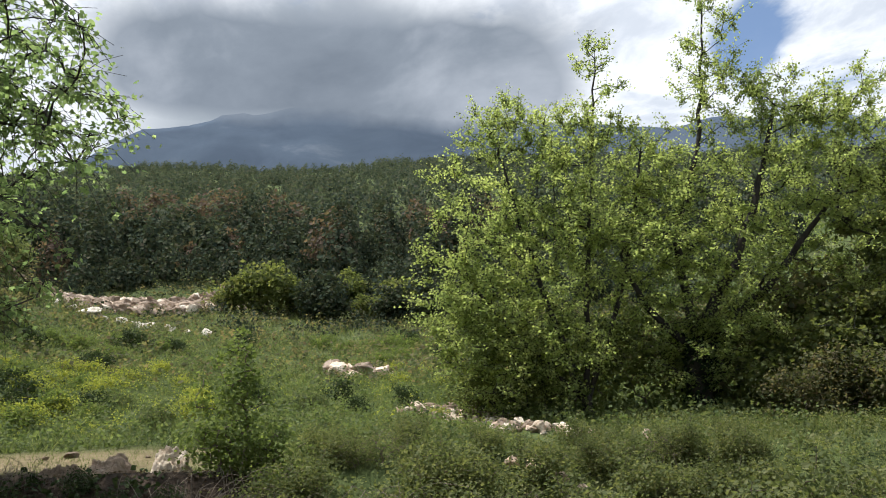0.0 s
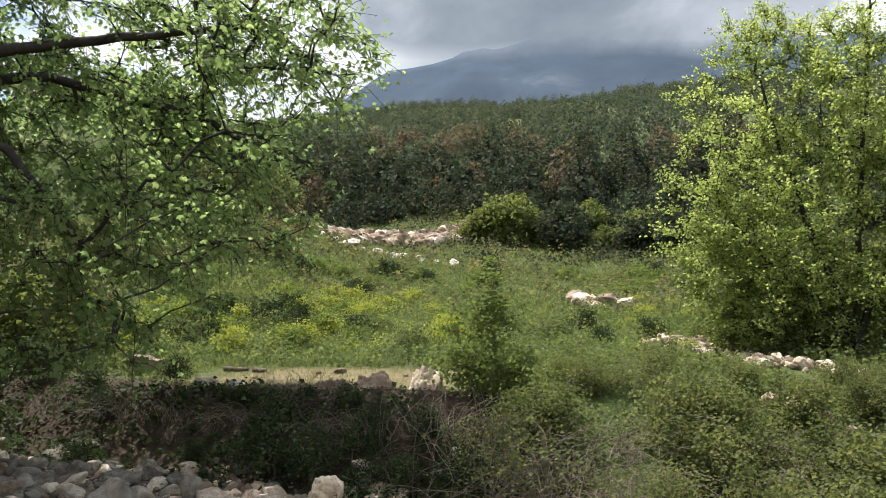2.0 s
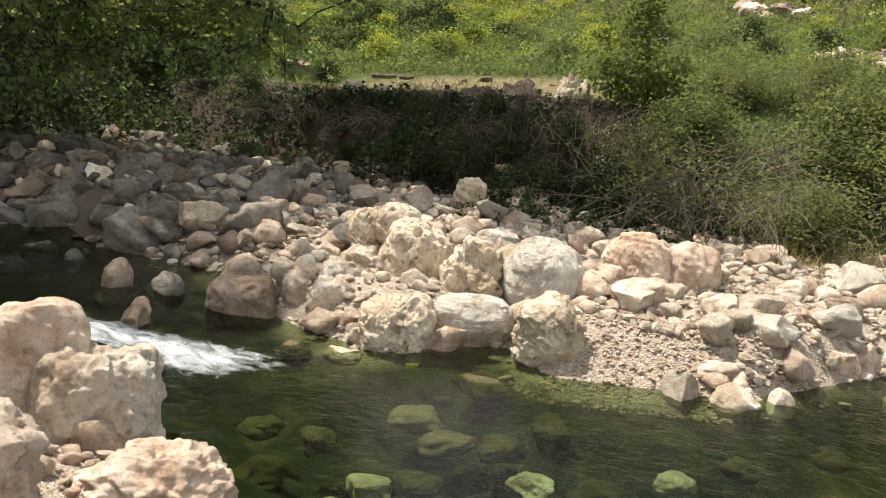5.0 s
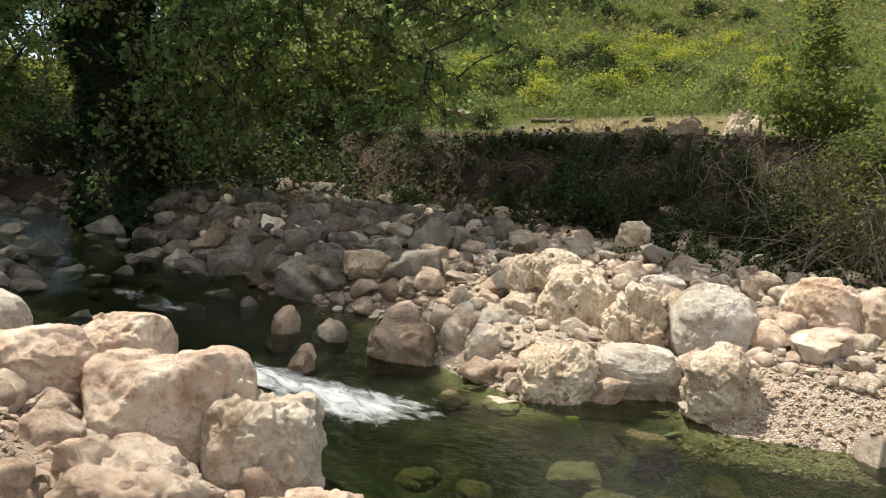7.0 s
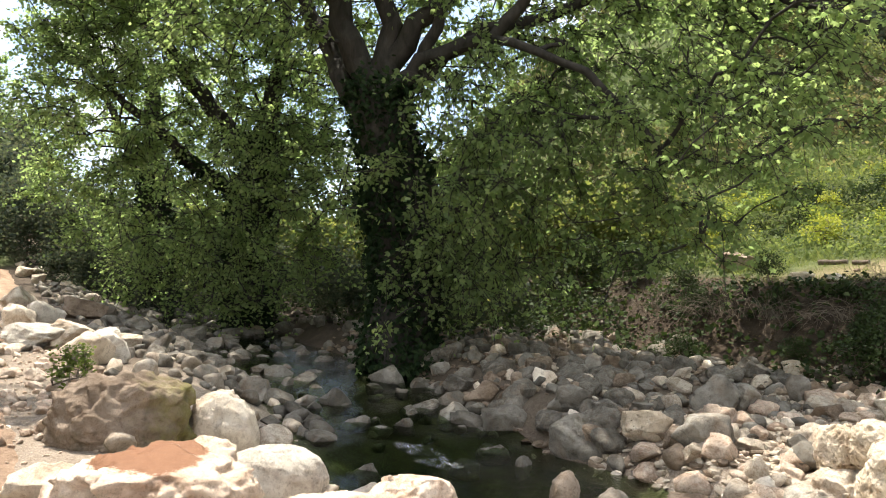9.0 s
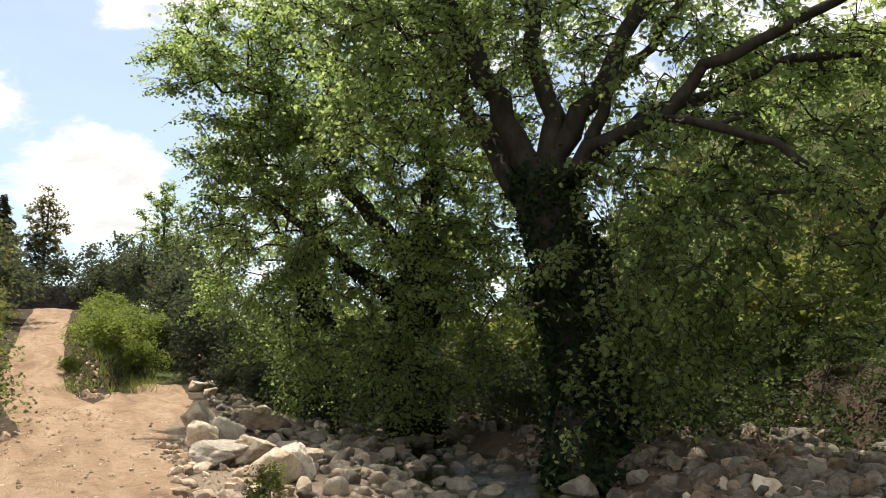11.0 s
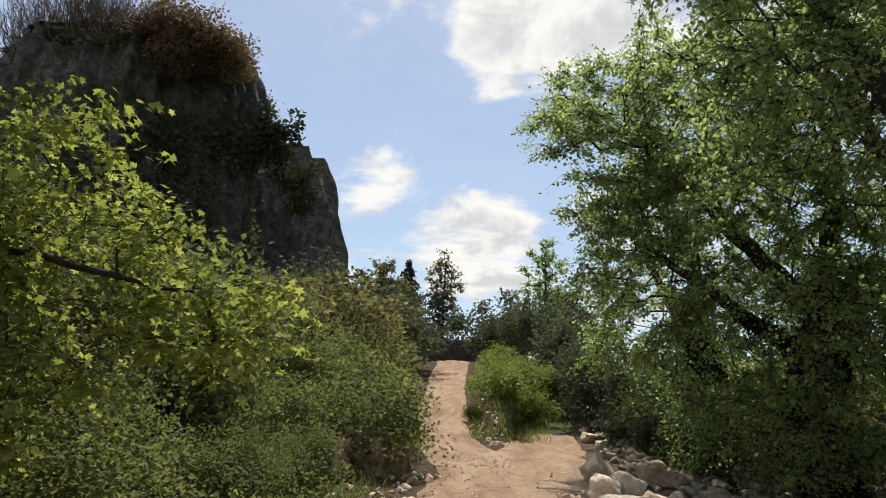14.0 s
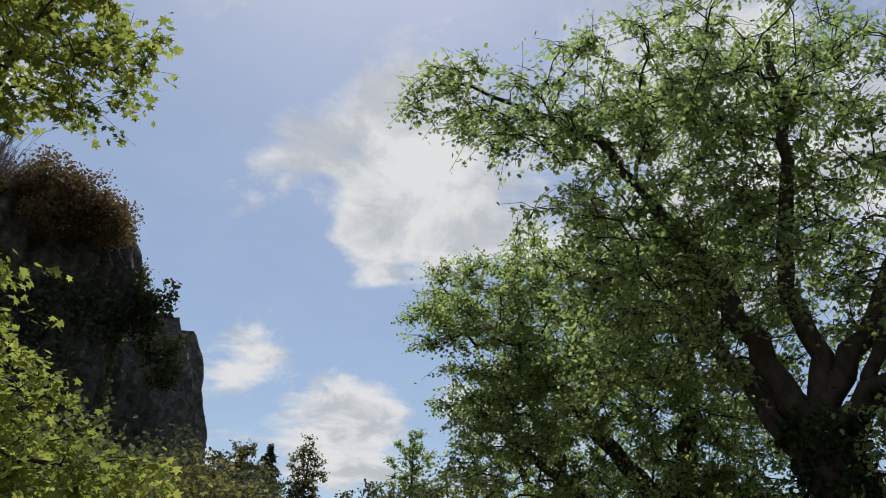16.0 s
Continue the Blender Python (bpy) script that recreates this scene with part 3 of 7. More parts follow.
def land(x, y):
    """The height of the ground."""
    x, y = np.asarray(x, float), np.asarray(y, float)
    yn, yf, zw, yb = near_edge(x), far_edge(x), water_level(x), bank_foot(x)
    p = np.stack([x, y, 0 * x], -1).reshape(-1, 3)
    n1 = fbm(p, 0.9).reshape(x.shape)
    n2 = fbm(p, 3.1, 3).reshape(x.shape)
    # bed of the stream
    mid = np.minimum(y - yn, yf - y)
    bed = zw - 0.10 - 0.42 * sstep(mid, 0, 1.3) * (1 - 0.80 * sstep(-x, 8.8, 10.0)) + 0.05 * n1
    # the camera's side: boulder bank, then the road
    zr = road_level(x)
    yr, hw = road_mid(x), road_half(x)
    up = sstep(yn - y, -0.1, np.interp(x, [-12, -8, -6, -3, 0], [1.7, 2.2, 3.3, 2.8, 2.6]))
    side = zw - 0.1 + (zr - 0.05 - zw + 0.1) * up + 0.06 * n1 * (1 - sstep(yn - y, 1.5, 3))
    south = np.maximum(0, (yr - hw - 0.9) - y)
    side = side + 0.30 * south * sstep(south, 0, 2.0) * (0.6 + 0.4 * sstep(-x, 5, 20)) + 0.10 * n1 * sstep(south, 0, 2)
    side = np.where(side > 30, 30 + (side - 30) * 0.3, side)
    # the raised verge between the two tracks
    side = side + 0.75 * sstep(-x, 27.6, 30.0) * sstep(y - yr - hw, 0.05, 0.75) * (1 - sstep(y - np.interp(x, [-33, -31, -29, -27], [3.6, 2.1, 1.65, 1.1]), -0.5, 0.0)) * (1 - sstep(-x, 44, 56)) * (1 + 0.25 * n2)
    # the far side: bar of stones, the steep bank, the meadow and the hill
    d = y - yf
    bar_top = np.maximum(zw + 0.30, np.interp(x, [-20, -10, -4, 0, 6], [1.5, 1.05, 0.75, 0.55, 0.5]))
    bar = zw - 0.1 + (0.45) * sstep(d, 0, 0.8) + (bar_top - zw - 0.3) * np.clip(d / np.maximum(yb - yf, 1), 0, 1) + 0.07 * n1 + 0.03 * n2
    foot = sstep(y - yb, -0.4, np.interp(x, [-30, -5, -2, 6], [1.8, 1.5, 3.4, 4.3]))
    rise = np.interp(y, [0, 15, 19, 24, 37, 48, 72, 83, 366, 480, 700, 3000], [2.5, 2.62, 3.3, 4.2, 7.1, 10.2, 17.6, 25, 152, 160, 140, 60])
    yaw = np.degrees(np.arctan2(-x, np.maximum(y, 1e-3)))
    spread = 1 - 0.97 * sstep(yaw, 38, 72) - 0.25 * sstep(-yaw, 25, 80)
    rise = 2.6 + (rise - 2.6) * np.where(y > 20, spread, 1 - (1 - spread) * sstep(y, 12, 20))
    rise = rise + sstep(y, 18, 30) * (1 - sstep(y, 60, 90)) * 0.09 * np.clip(-(x + 5), 0, 25) * spread
    # a shrubby knoll beside the meadow
    rise = rise + 13.0 * np.exp(-(((x + 38) / 11.0) ** 2 + ((y - 41) / 12.0) ** 2))
    rise = rise + (0.10 * n1 + 0.03 * n2) * sstep(y - yb, 0, 3) * (1 - 0.8 * ((x > -12) & (x < -3) & (y > 14.5) & (y < 19))) + sstep(y, 60, 120) * 3.5 * fbm(p, 0.045, 3).reshape(x.shape)
    far = bar + (rise - bar) * foot
    z = np.where(mid > 0, bed, np.where(y > yf, far, side))
    # upstream of the trees everything melts into one rough slope
    return z


def land1(x, y):
    return float(land(np.array([x]), np.array([y]))[0])


def spaced(stops):
    """Grid lines: stretches (from, to, step)."""
    out = []
    for a, b, s in stops:
        out += list(np.arange(a, b - 1e-6, s))
    return np.array(out + [stops[-1][1]])


def build_ground():
    xs = spaced([(-3200, -800, 200), (-800, -240, 40), (-240, -90, 8), (-90, -34, 1.6), (-34, -16, 0.45), (-16, 5, 0.14), (5, 14, 0.5), (14, 60, 2), (60, 240, 9), (240, 800, 40), (800, 3200, 200)])
    ys = spaced([(-800, -100, 50), (-100, -20, 4), (-20, -6, 0.7), (-6, 2, 0.3), (2, 16, 0.14), (16, 26, 0.3), (26, 60, 1.0), (60, 120, 3), (120, 480, 8), (480, 1200, 60), (1200, 3200, 250)])
    X, Y = np.meshgrid(xs, ys)
    Z = land(X, Y)
    nx, ny = len(xs), len(ys)
    V = np.stack([X, Y, Z], -1).reshape(-1, 3)
    i = np.arange(nx * ny).reshape(ny, nx)
    F = np.stack([i[:-1, :-1], i[:-1, 1:], i[1:, 1:], i[1:, :-1]], -1).reshape(-1, 4)
    me = mesh_np("ground", V, F, GROUND, True)
    x, y = V[:, 0], V[:, 1]
    n = fbm(V * [1, 1, 0], 0.8) * 0.5
    yn, yf, yb = near_edge(x), far_edge(x), bank_foot(x)
    inside = np.minimum(y - yn, yf - y)
    mud = sstep(inside, -0.12, 0.1) * (1 - 0.65 * sstep(-x, 8.8, 10.5))
    gravel = sstep(y, yn - 3.2, yn - 1.0) * (1 - sstep(y + 0.9 * n, yb - 1.2, yb + 0.2))
    gravel = np.maximum(gravel, sstep(y, yn - 5, yn - 3) * (y < yn) * 0.6 * sstep(x, -27, -23))
    # Gravel gives way to dark earth under the trees; their shade is painted here.
    gravel = gravel * (1 - 0.75 * sstep(-x + n, 6.0, 8.0) * sstep(y, yn - 0.3, yn + 0.6)) * (1 - 0.7 * sstep(-x, 10.5, 13) * sstep(y, 3.0, 3.6))
    grass = sstep(y + n * 1.5, yb + 1.4, yb + 2.6)
    grass = np.maximum(grass, (x > -3.2) * sstep(y + n, yb - 0.4, yb + 0.8))
    south = road_mid(x) - road_half(x) - 0.5 - y
    grass = np.maximum(grass, 0.75 * sstep(south + n, 0.2, 1.2))
    verge = y - road_mid(x) - road_half(x)
    grass = np.maximum(grass, sstep(verge + 0.3 * n, 0.3, 0.8) * (1 - sstep(y, 3.4, 5.0)) * (1 - sstep(x, -31, -29.6)))
    sand = np.exp(-(((x + 7.6) / 3.4) ** 4 + ((y - 16.9) / 1.75) ** 4)) * sstep(n, -0.45, 0.0)
    col = np.stack([grass, gravel, mud, sand], -1).astype(np.float32)
    a = me.color_attributes.new("zone", "FLOAT_COLOR", "POINT")
    a.data.foreach_set("color", col.ravel())
    return tagged(new("ground", me), "uneven stony valley ground, green with grass and scrub", "ground", kind="structure")


ground = build_ground()


def strip(name, mid, half, xs, lift, material, across=15, wobble=0.0):
    """A sheet along x that follows the land."""
    t = np.linspace(-1, 1, across)
    X = np.repeat(xs[:, None], across, 1)
    w = half(xs)[:, None] + wobble * fbm(np.stack([xs, 0 * xs, 0 * xs], -1), 0.7)[:, None]
    Y = mid(xs)[:, None] + t[None] * w
    Z = land(X, Y) + lift * (1 - np.abs(t[None]) ** 4 * 1.6) - 0.05 * np.exp(-((np.abs(t[None]) - 0.45) / 0.16) ** 2) * (lift > 0)
    Z += 0.016 * fbm(np.stack([X, Y, 0 * X], -1).reshape(-1, 3), 5.0, 3).reshape(X.shape)
    i = np.arange(X.size).reshape(X.shape)
    F = np.stack([i[:-1, :-1], i[1:, :-1], i[1:, 1:], i[:-1, 1:]], -1).reshape(-1, 4)
    return mesh_np(name, np.stack([X, Y, Z], -1).reshape(-1, 3), F, material, True)


def road_top(x, y):
    t = np.abs(y - road_mid(x)) / road_half(x)
    return land(x, y) + np.where(t < 1, 0.085 * (1 - 1.6 * t ** 4) - 0.05 * np.exp(-((t - 0.45) / 0.16) ** 2), 0)


road = tagged(new("road", strip("road", road_mid, road_half, np.arange(-62, 14, 0.25), 0.085, ROAD, 25, 0.10)),
              "rutted tan dirt track climbing past the scrub", "road", kind="structure")


def branch_mid(x):
    return np.interp(x, [-31, -29, -26, -22, -18], [2.8, 2.6, 2.3, 1.7, 0.9])


tagged(new("road", strip("road", branch_mid, lambda x: np.interp(x, [-31, -29, -26, -18], [0.9, 1.15, 1.35, 1.5]), np.arange(-29.6, -17, 0.3), 0.06, ROAD, 21, 0.3)),
       "flat dirt side track branching towards the stream", "road", kind="structure")


def water_top(X, Y):
    P = np.stack([X, Y, 0 * X], -1).reshape(-1, 3)
    rough = 0.006 + 0.05 * np.exp(-((X + 5.8) / 0.9) ** 2) + 0.025 * sstep(-X, 8.5, 10)
    return water_level(X) + rough * fbm(P, 3.3, 3).reshape(X.shape)


def build_water():
    xs, t = np.arange(-34, 24, 0.12), np.linspace(0, 1, 40)
    a, b = near_edge(xs) - 0.35, far_edge(xs) + 0.35
    X = np.repeat(xs[:, None], len(t), 1)
    Y = a[:, None] + (b - a)[:, None] * t[None]
    Z = water_top(X, Y)
    i = np.arange(X.size).reshape(X.shape)
    F = np.stack([i[:-1, :-1], i[1:, :-1], i[1:, 1:], i[:-1, 1:]], -1).reshape(-1, 4)
    me = mesh_np("water", np.stack([X, Y, Z], -1).reshape(-1, 3), F, WATER, True)
    return tagged(new("water", me), "clear green stream water running between boulders", "water", kind="structure")


water = build_water()


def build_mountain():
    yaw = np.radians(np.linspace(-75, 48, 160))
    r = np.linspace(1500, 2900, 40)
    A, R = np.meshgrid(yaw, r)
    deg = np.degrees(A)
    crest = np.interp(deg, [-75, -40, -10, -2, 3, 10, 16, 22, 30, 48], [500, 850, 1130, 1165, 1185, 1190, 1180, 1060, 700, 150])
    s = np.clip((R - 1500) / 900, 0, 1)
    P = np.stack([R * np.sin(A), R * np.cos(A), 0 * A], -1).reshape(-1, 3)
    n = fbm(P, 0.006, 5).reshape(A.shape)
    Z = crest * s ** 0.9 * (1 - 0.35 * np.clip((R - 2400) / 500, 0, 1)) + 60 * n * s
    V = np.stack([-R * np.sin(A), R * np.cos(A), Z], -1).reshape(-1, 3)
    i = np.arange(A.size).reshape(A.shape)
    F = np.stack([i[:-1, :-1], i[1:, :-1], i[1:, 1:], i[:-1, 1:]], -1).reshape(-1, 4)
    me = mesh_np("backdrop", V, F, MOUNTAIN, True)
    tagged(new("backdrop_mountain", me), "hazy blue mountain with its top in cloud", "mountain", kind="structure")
    # the cloud that hides the top
    yaw = np.radians(np.linspace(-75, 60, 120))
    e = np.linspace(0, 1, 30)
    A, E = np.meshgrid(yaw, e)
    el = np.radians(23.4 + 13 * E)
    R = 1450
    V = np.stack([-R * np.cos(el) * np.sin(A), R * np.cos(el) * np.cos(A), R * np.sin(el)], -1).reshape(-1, 3)
    me = mesh_np("cloud", V, F_grid(A.shape), CLOUD, True)
    cover = (sstep(E, 0.02, 0.28) * 1.15 * (1 - sstep(E, 0.45, 0.95)) * sstep(np.degrees(A), -16, -3) * (1 - sstep(np.degrees(A), 18, 32))).ravel()
    a = me.attributes.new("cover", "FLOAT", "POINT")
    a.data.foreach_set("value", cover.astype(np.float32))
    ob = tagged(new("backdrop_cloud", me), "grey cloud bank hanging over the mountain", "cloud", kind="structure")
    return ob


def F_grid(shape):
    i = np.arange(shape[0] * shape[1]).reshape(shape)
    return np.stack([i[:-1, :-1], i[1:, :-1], i[1:, 1:], i[:-1, 1:]], -1).reshape(-1, 4)


build_mountain()

# ---------------------------------------------------------------- growing things
QUAD = np.array([(0, 0, 0), (0.5, 0.45, 0.10), (0, 1, -0.05), (-0.5, 0.45, 0.10)])
LOBED = np.array([(0, 0, 0), (0.48, 0.16, 0.05), (0.60, 0.70, 0.0), (0.20, 0.62, 0.0), (0, 1.08, -0.10), (-0.20, 0.62, 0.0), (-0.60, 0.70, 0.0), (-0.48, 0.16, 0.05)])
FIVE = np.array([(0, 0, 0), (0.52, 0.22, 0.05), (0.46, 0.72, 0.0), (0, 1.08, -0.08), (-0.46, 0.72, 0.0), (-0.52, 0.22, 0.05)])
STAR = np.array([(0, 0, 0), (0.50, 0.12, 0.06), (0.30, 0.38, 0.02), (0.62, 0.72, 0.0), (0.20, 0.66, 0.0), (0, 1.08, -0.10), (-0.20, 0.66, 0.0), (-0.62, 0.72, 0.0), (-0.30, 0.38, 0.02), (-0.50, 0.12, 0.06)])
BLADE = np.array([(-0.5, 0, 0), (0.5, 0, 0), (0.12, 1, 0.25), (-0.12, 1, 0.25)])


def turned(n, rng, droop=0.35, flat=0.6):
    """Random turns for n leaves: (n, 3, 3), columns are the leaf's right, tip and face. droop: how far tips hang; flat: how level the faces lie."""
    a = rng.uniform(0, 2 * np.pi, n)
    tip = np.stack([np.cos(a), np.sin(a), rng.normal(-droop, 0.45, n)], -1)
    tip /= np.linalg.norm(tip, axis=1)[:, None]
    up = rng.normal(0, 1, (n, 3)) + np.array([0, 0, 2.2 * flat])
    face = up - (up * tip).sum(1)[:, None] * tip
    face /= np.linalg.norm(face, axis=1)[:, None] + 1e-9
    right = np.cross(tip, face)
    return np.stack([right, tip, face], -1)


def leaves(name, at, size, rng, material, shape=QUAD, droop=0.35, flat=0.6, turns=None):
    at = np.asarray(at, float)
    n = len(at)
    R = turned(n, rng, droop, flat) if turns is None else turns
    s = size * rng.uniform(0.6, 1.25, n)
    V = at[:, None, :] + np.einsum("nij,kj->nki", R, shape) * s[:, None, None]
    k = len(shape)
    F = np.arange(n * k).reshape(n, k)
    return mesh_np(name, V.reshape(-1, 3), F, material)


def tubes(name, pts, parent, radius, material, sides=7):
    """Tapered limbs: one tapering piece from every node to the node that it grows from."""
    pts, parent, radius = np.asarray(pts, float), np.asarray(parent), np.asarray(radius, float)
    n = len(pts)
    kid = np.nonzero(parent >= 0)[0]
    d = np.zeros((n, 3))
    d[kid] = pts[kid] - pts[parent[kid]]
    d[kid] /= np.linalg.norm(d[kid], axis=1)[:, None] + 1e-9

    def ring(idx, r, axis):
        u = np.cross(axis, np.array([0.31, 0.87, 0.38]))
        u /= np.linalg.norm(u, axis=1)[:, None] + 1e-9
        w = np.cross(axis, u)
        a = np.linspace(0, 2 * np.pi, sides, endpoint=False)
        return pts[idx][:, None] + r[:, None, None] * (np.cos(a)[None, :, None] * u[:, None] + np.sin(a)[None, :, None] * w[:, None])

    # the main shoot goes on with the same ring; side shoots start from a narrower one
    main = np.full(n, -1)
    for k in kid[np.argsort(radius[kid])]:
        main[parent[k]] = k
    goes_on = main[parent[kid]] == kid
    axis_at = np.zeros((n, 3))
    has = main >= 0
    axis_at[has] = d[main[has]]
    axis_at += d
    axis_at /= np.linalg.norm(axis_at, axis=1)[:, None] + 1e-9
    lo_axis = np.where(goes_on[:, None], axis_at[parent[kid]], d[kid])
    pr = np.where(goes_on, np.minimum(radius[parent[kid]], radius[kid] * 1.6), np.minimum(radius[parent[kid]], radius[kid] * 1.35))
    lower = ring(parent[kid], pr, lo_axis)
    upper = ring(kid, radius[kid], axis_at[kid])
    m = len(kid)
    V = np.concatenate([lower, upper], 1).reshape(-1, 3)
    base = (np.arange(m) * 2 * sides)[:, None]
    j = np.arange(sides)
    F = np.stack([base + j, base + (j + 1) % sides, base + sides + (j + 1) % sides, base + sides + j], -1).reshape(-1, 4)
    return mesh_np(name, V, F, material, True)


def skeleton_of(stems, clumps, rng, step=0.45, tip=0.012, power=2.3, sag=0.10):
    """Grow limbs from the given stems (polylines with a radius at each point) to every clump."""
    pts, parent, given = [], [], []
    for line in stems:
        start = -1
        if pts:
            dist = [np.linalg.norm(np.array(line[0][:3]) - p) for p in pts]
            start = int(np.argmin(dist))
        prev = None
        for k, (x, y, z, r) in enumerate(line):
            p = np.array((x, y, z), float)
            if prev is None:
                pts.append(p), parent.append(start), given.append(r)
            else:
                seg = max(1, int(np.ceil(np.linalg.norm(p - prev[0]) / step)))
                for s in range(1, seg + 1):
                    f = s / seg
                    q = prev[0] * (1 - f) + p * f + rng.normal(0, 0.02 + 0.14 * prev[1], 3) * (f < 1)
                    pts.append(q), parent.append(len(pts) - 2), given.append(prev[1] * (1 - f) + r * f)
            prev = (p, r)
    top = np.array(pts)
    order = np.argsort([np.min(np.linalg.norm(top - c, axis=1)) for c in clumps])
    P = list(pts)
    arr = np.array(P)
    for ci in order:
        c = clumps[ci]
        dv = c - arr
        dist = np.linalg.norm(dv, axis=1) + 0.6 * np.maximum(0, -dv[:, 2])
        k = int(np.argmin(dist))
        a = arr[k]
        L = np.linalg.norm(c - a)
        seg = max(2, int(np.ceil(L / step)))
        bend = rng.normal(0, 0.10, 3) * L + np.array([0, 0, sag * L])
        last = k
        fresh = []
        for s in range(1, seg + 1):
            f = s / seg
            q = a * (1 - f) + c * f + bend * 4 * f * (1 - f) * 0.6 + rng.normal(0, 0.03, 3)
            fresh.append(q)
            parent.append(last), given.append(0.0)
            last = len(P)
            P.append(q)
        arr = np.vstack([arr, fresh])
    parent = np.array(parent)
    flow = np.where(np.isin(np.arange(len(P)), parent), 0.0, tip ** power)
    for i in range(len(P) - 1, -1, -1):
        if flow[i] == 0:
            flow[i] = tip ** power
        if parent[i] >= 0:
            flow[parent[i]] += flow[i]
    rad = np.maximum(flow ** (1 / power), np.array(given))
    return arr, parent, rad


def crown_points(blobs, n, rng, shell=0.45):
    """Places for clumps inside ellipsoids (x, y, z, rx, ry, rz)."""
    blobs = np.array(blobs, float)
    vol = (blobs[:, 3] * blobs[:, 4] * blobs[:, 5]) ** 0.75
    pick = rng.choice(len(blobs), n, p=vol / vol.sum())
    d = rng.normal(0, 1, (n, 3))
    d /= np.linalg.norm(d, axis=1)[:, None]
    r = rng.uniform(0, 1, n) ** shell
    return blobs[pick, :3] + d * r[:, None] * blobs[pick, 3:]


def grow_tree(name, label, stems, blobs, seed, clumps, per, leaf, spread, leaf_mat_, bark, shape=QUAD, droop=0.5, ivy=None, tip=0.012, step=0.5, group="", flat=0.5, floor=None, twigs=5, gaps=-0.55, rise=0.45):
    rng = np.random.default_rng(seed)
    base = np.array(stems[0][0][:3])
    tree = thing(name, label, "tree", group, at=tuple(base))
    C = crown_points(blobs, clumps, rng)
    if floor is not None:
        C = C[C[:, 2] > floor]
    C = C[fbm(C, 0.85, 3) > gaps]          # light gaps through the crown
    local = [[(x - base[0], y - base[1], z - base[2], r) for x, y, z, r in s] for s in stems]
    C = C - base
    pts, par, rad = skeleton_of(local, C, rng, step=step, tip=tip)
    part("trunk", tubes("trunk", pts, par, rad, bark), bark, tree)
    # every limb ends in a spray of twigs, and the leaves sit along them
    core = C.mean(0)
    way = np.repeat((C - core) / (np.linalg.norm(C - core, axis=1)[:, None] + 1e-9), twigs, 0) * 0.8 + rng.normal(0, 0.75, (len(C) * twigs, 3))
    way[:, 2] = way[:, 2] * 0.7 + rise - droop
    way /= np.linalg.norm(way, axis=1)[:, None] + 1e-9
    root = np.repeat(C, twigs, 0) - way * spread * 0.5
    reach = spread * rng.uniform(1.4, 3.0, len(way))[:, None]
    middle = root + way * reach * 0.5 + rng.normal(0, 0.03, root.shape) + np.array([0, 0, 0.06]) * reach
    end = root + way * reach - np.array([0, 0, 0.25 * droop]) * reach
    m = len(root)
    line = np.stack([root, middle, end], 1).reshape(-1, 3)
    own = np.stack([np.full(m, -1), np.arange(m) * 3, np.arange(m) * 3 + 1], -1).ravel()
    tagged(part("twig", tubes("twig", line, own, np.tile([tip * 0.75, tip * 0.55, tip * 0.35], m), bark, 3), bark, tree), kind="stuff")
    each = max(2, per // twigs)
    n = m * each
    f = rng.uniform(0.05, 1.05, (n, 1))
    k = np.repeat(np.arange(m), each)
    at = root[k] * (1 - f) ** 2 + middle[k] * 2 * f * (1 - f) + end[k] * f ** 2 + np.clip(rng.normal(0, 1, (n, 3)), -1.8, 1.8) * spread * np.array([0.24, 0.24, 0.18])
    fork = np.nonzero((rad < tip * 3.2) & (par >= 0))[0]
    pick = rng.choice(fork, n // 8)
    at = np.vstack([at, pts[pick] + rng.normal(0, spread * 0.35, (len(pick), 3))])
    at[:, 2] -= 0.10 * spread
    part("crown", leaves("crown", at, leaf, rng, leaf_mat_, shape, droop, flat), leaf_mat_, tree)
    if ivy:
        lo, hi, count, size = ivy
        ok = np.nonzero((pts[:, 2] > lo) & (pts[:, 2] < hi) & (rad > 0.14))[0]
        w = rad[ok] / rad[ok].sum()
        k = rng.choice(ok, count, p=w)
        f = rng.uniform(0, 1, count)[:, None]
        axis = pts[np.maximum(par[k], 0)] * f + pts[k] * (1 - f)
        d = rng.normal(0, 1, (count, 3)) * [1, 1, 0.25]
        d /= np.linalg.norm(d, axis=1)[:, None]
        lump = 1.05 + 0.35 * fbm(axis + d, 1.8, 3)[:, None]
        at = axis + d * (rad[k][:, None] * lump + rng.exponential(0.05, count)[:, None])
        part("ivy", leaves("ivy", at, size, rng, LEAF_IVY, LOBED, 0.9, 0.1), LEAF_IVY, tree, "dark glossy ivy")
    return tree


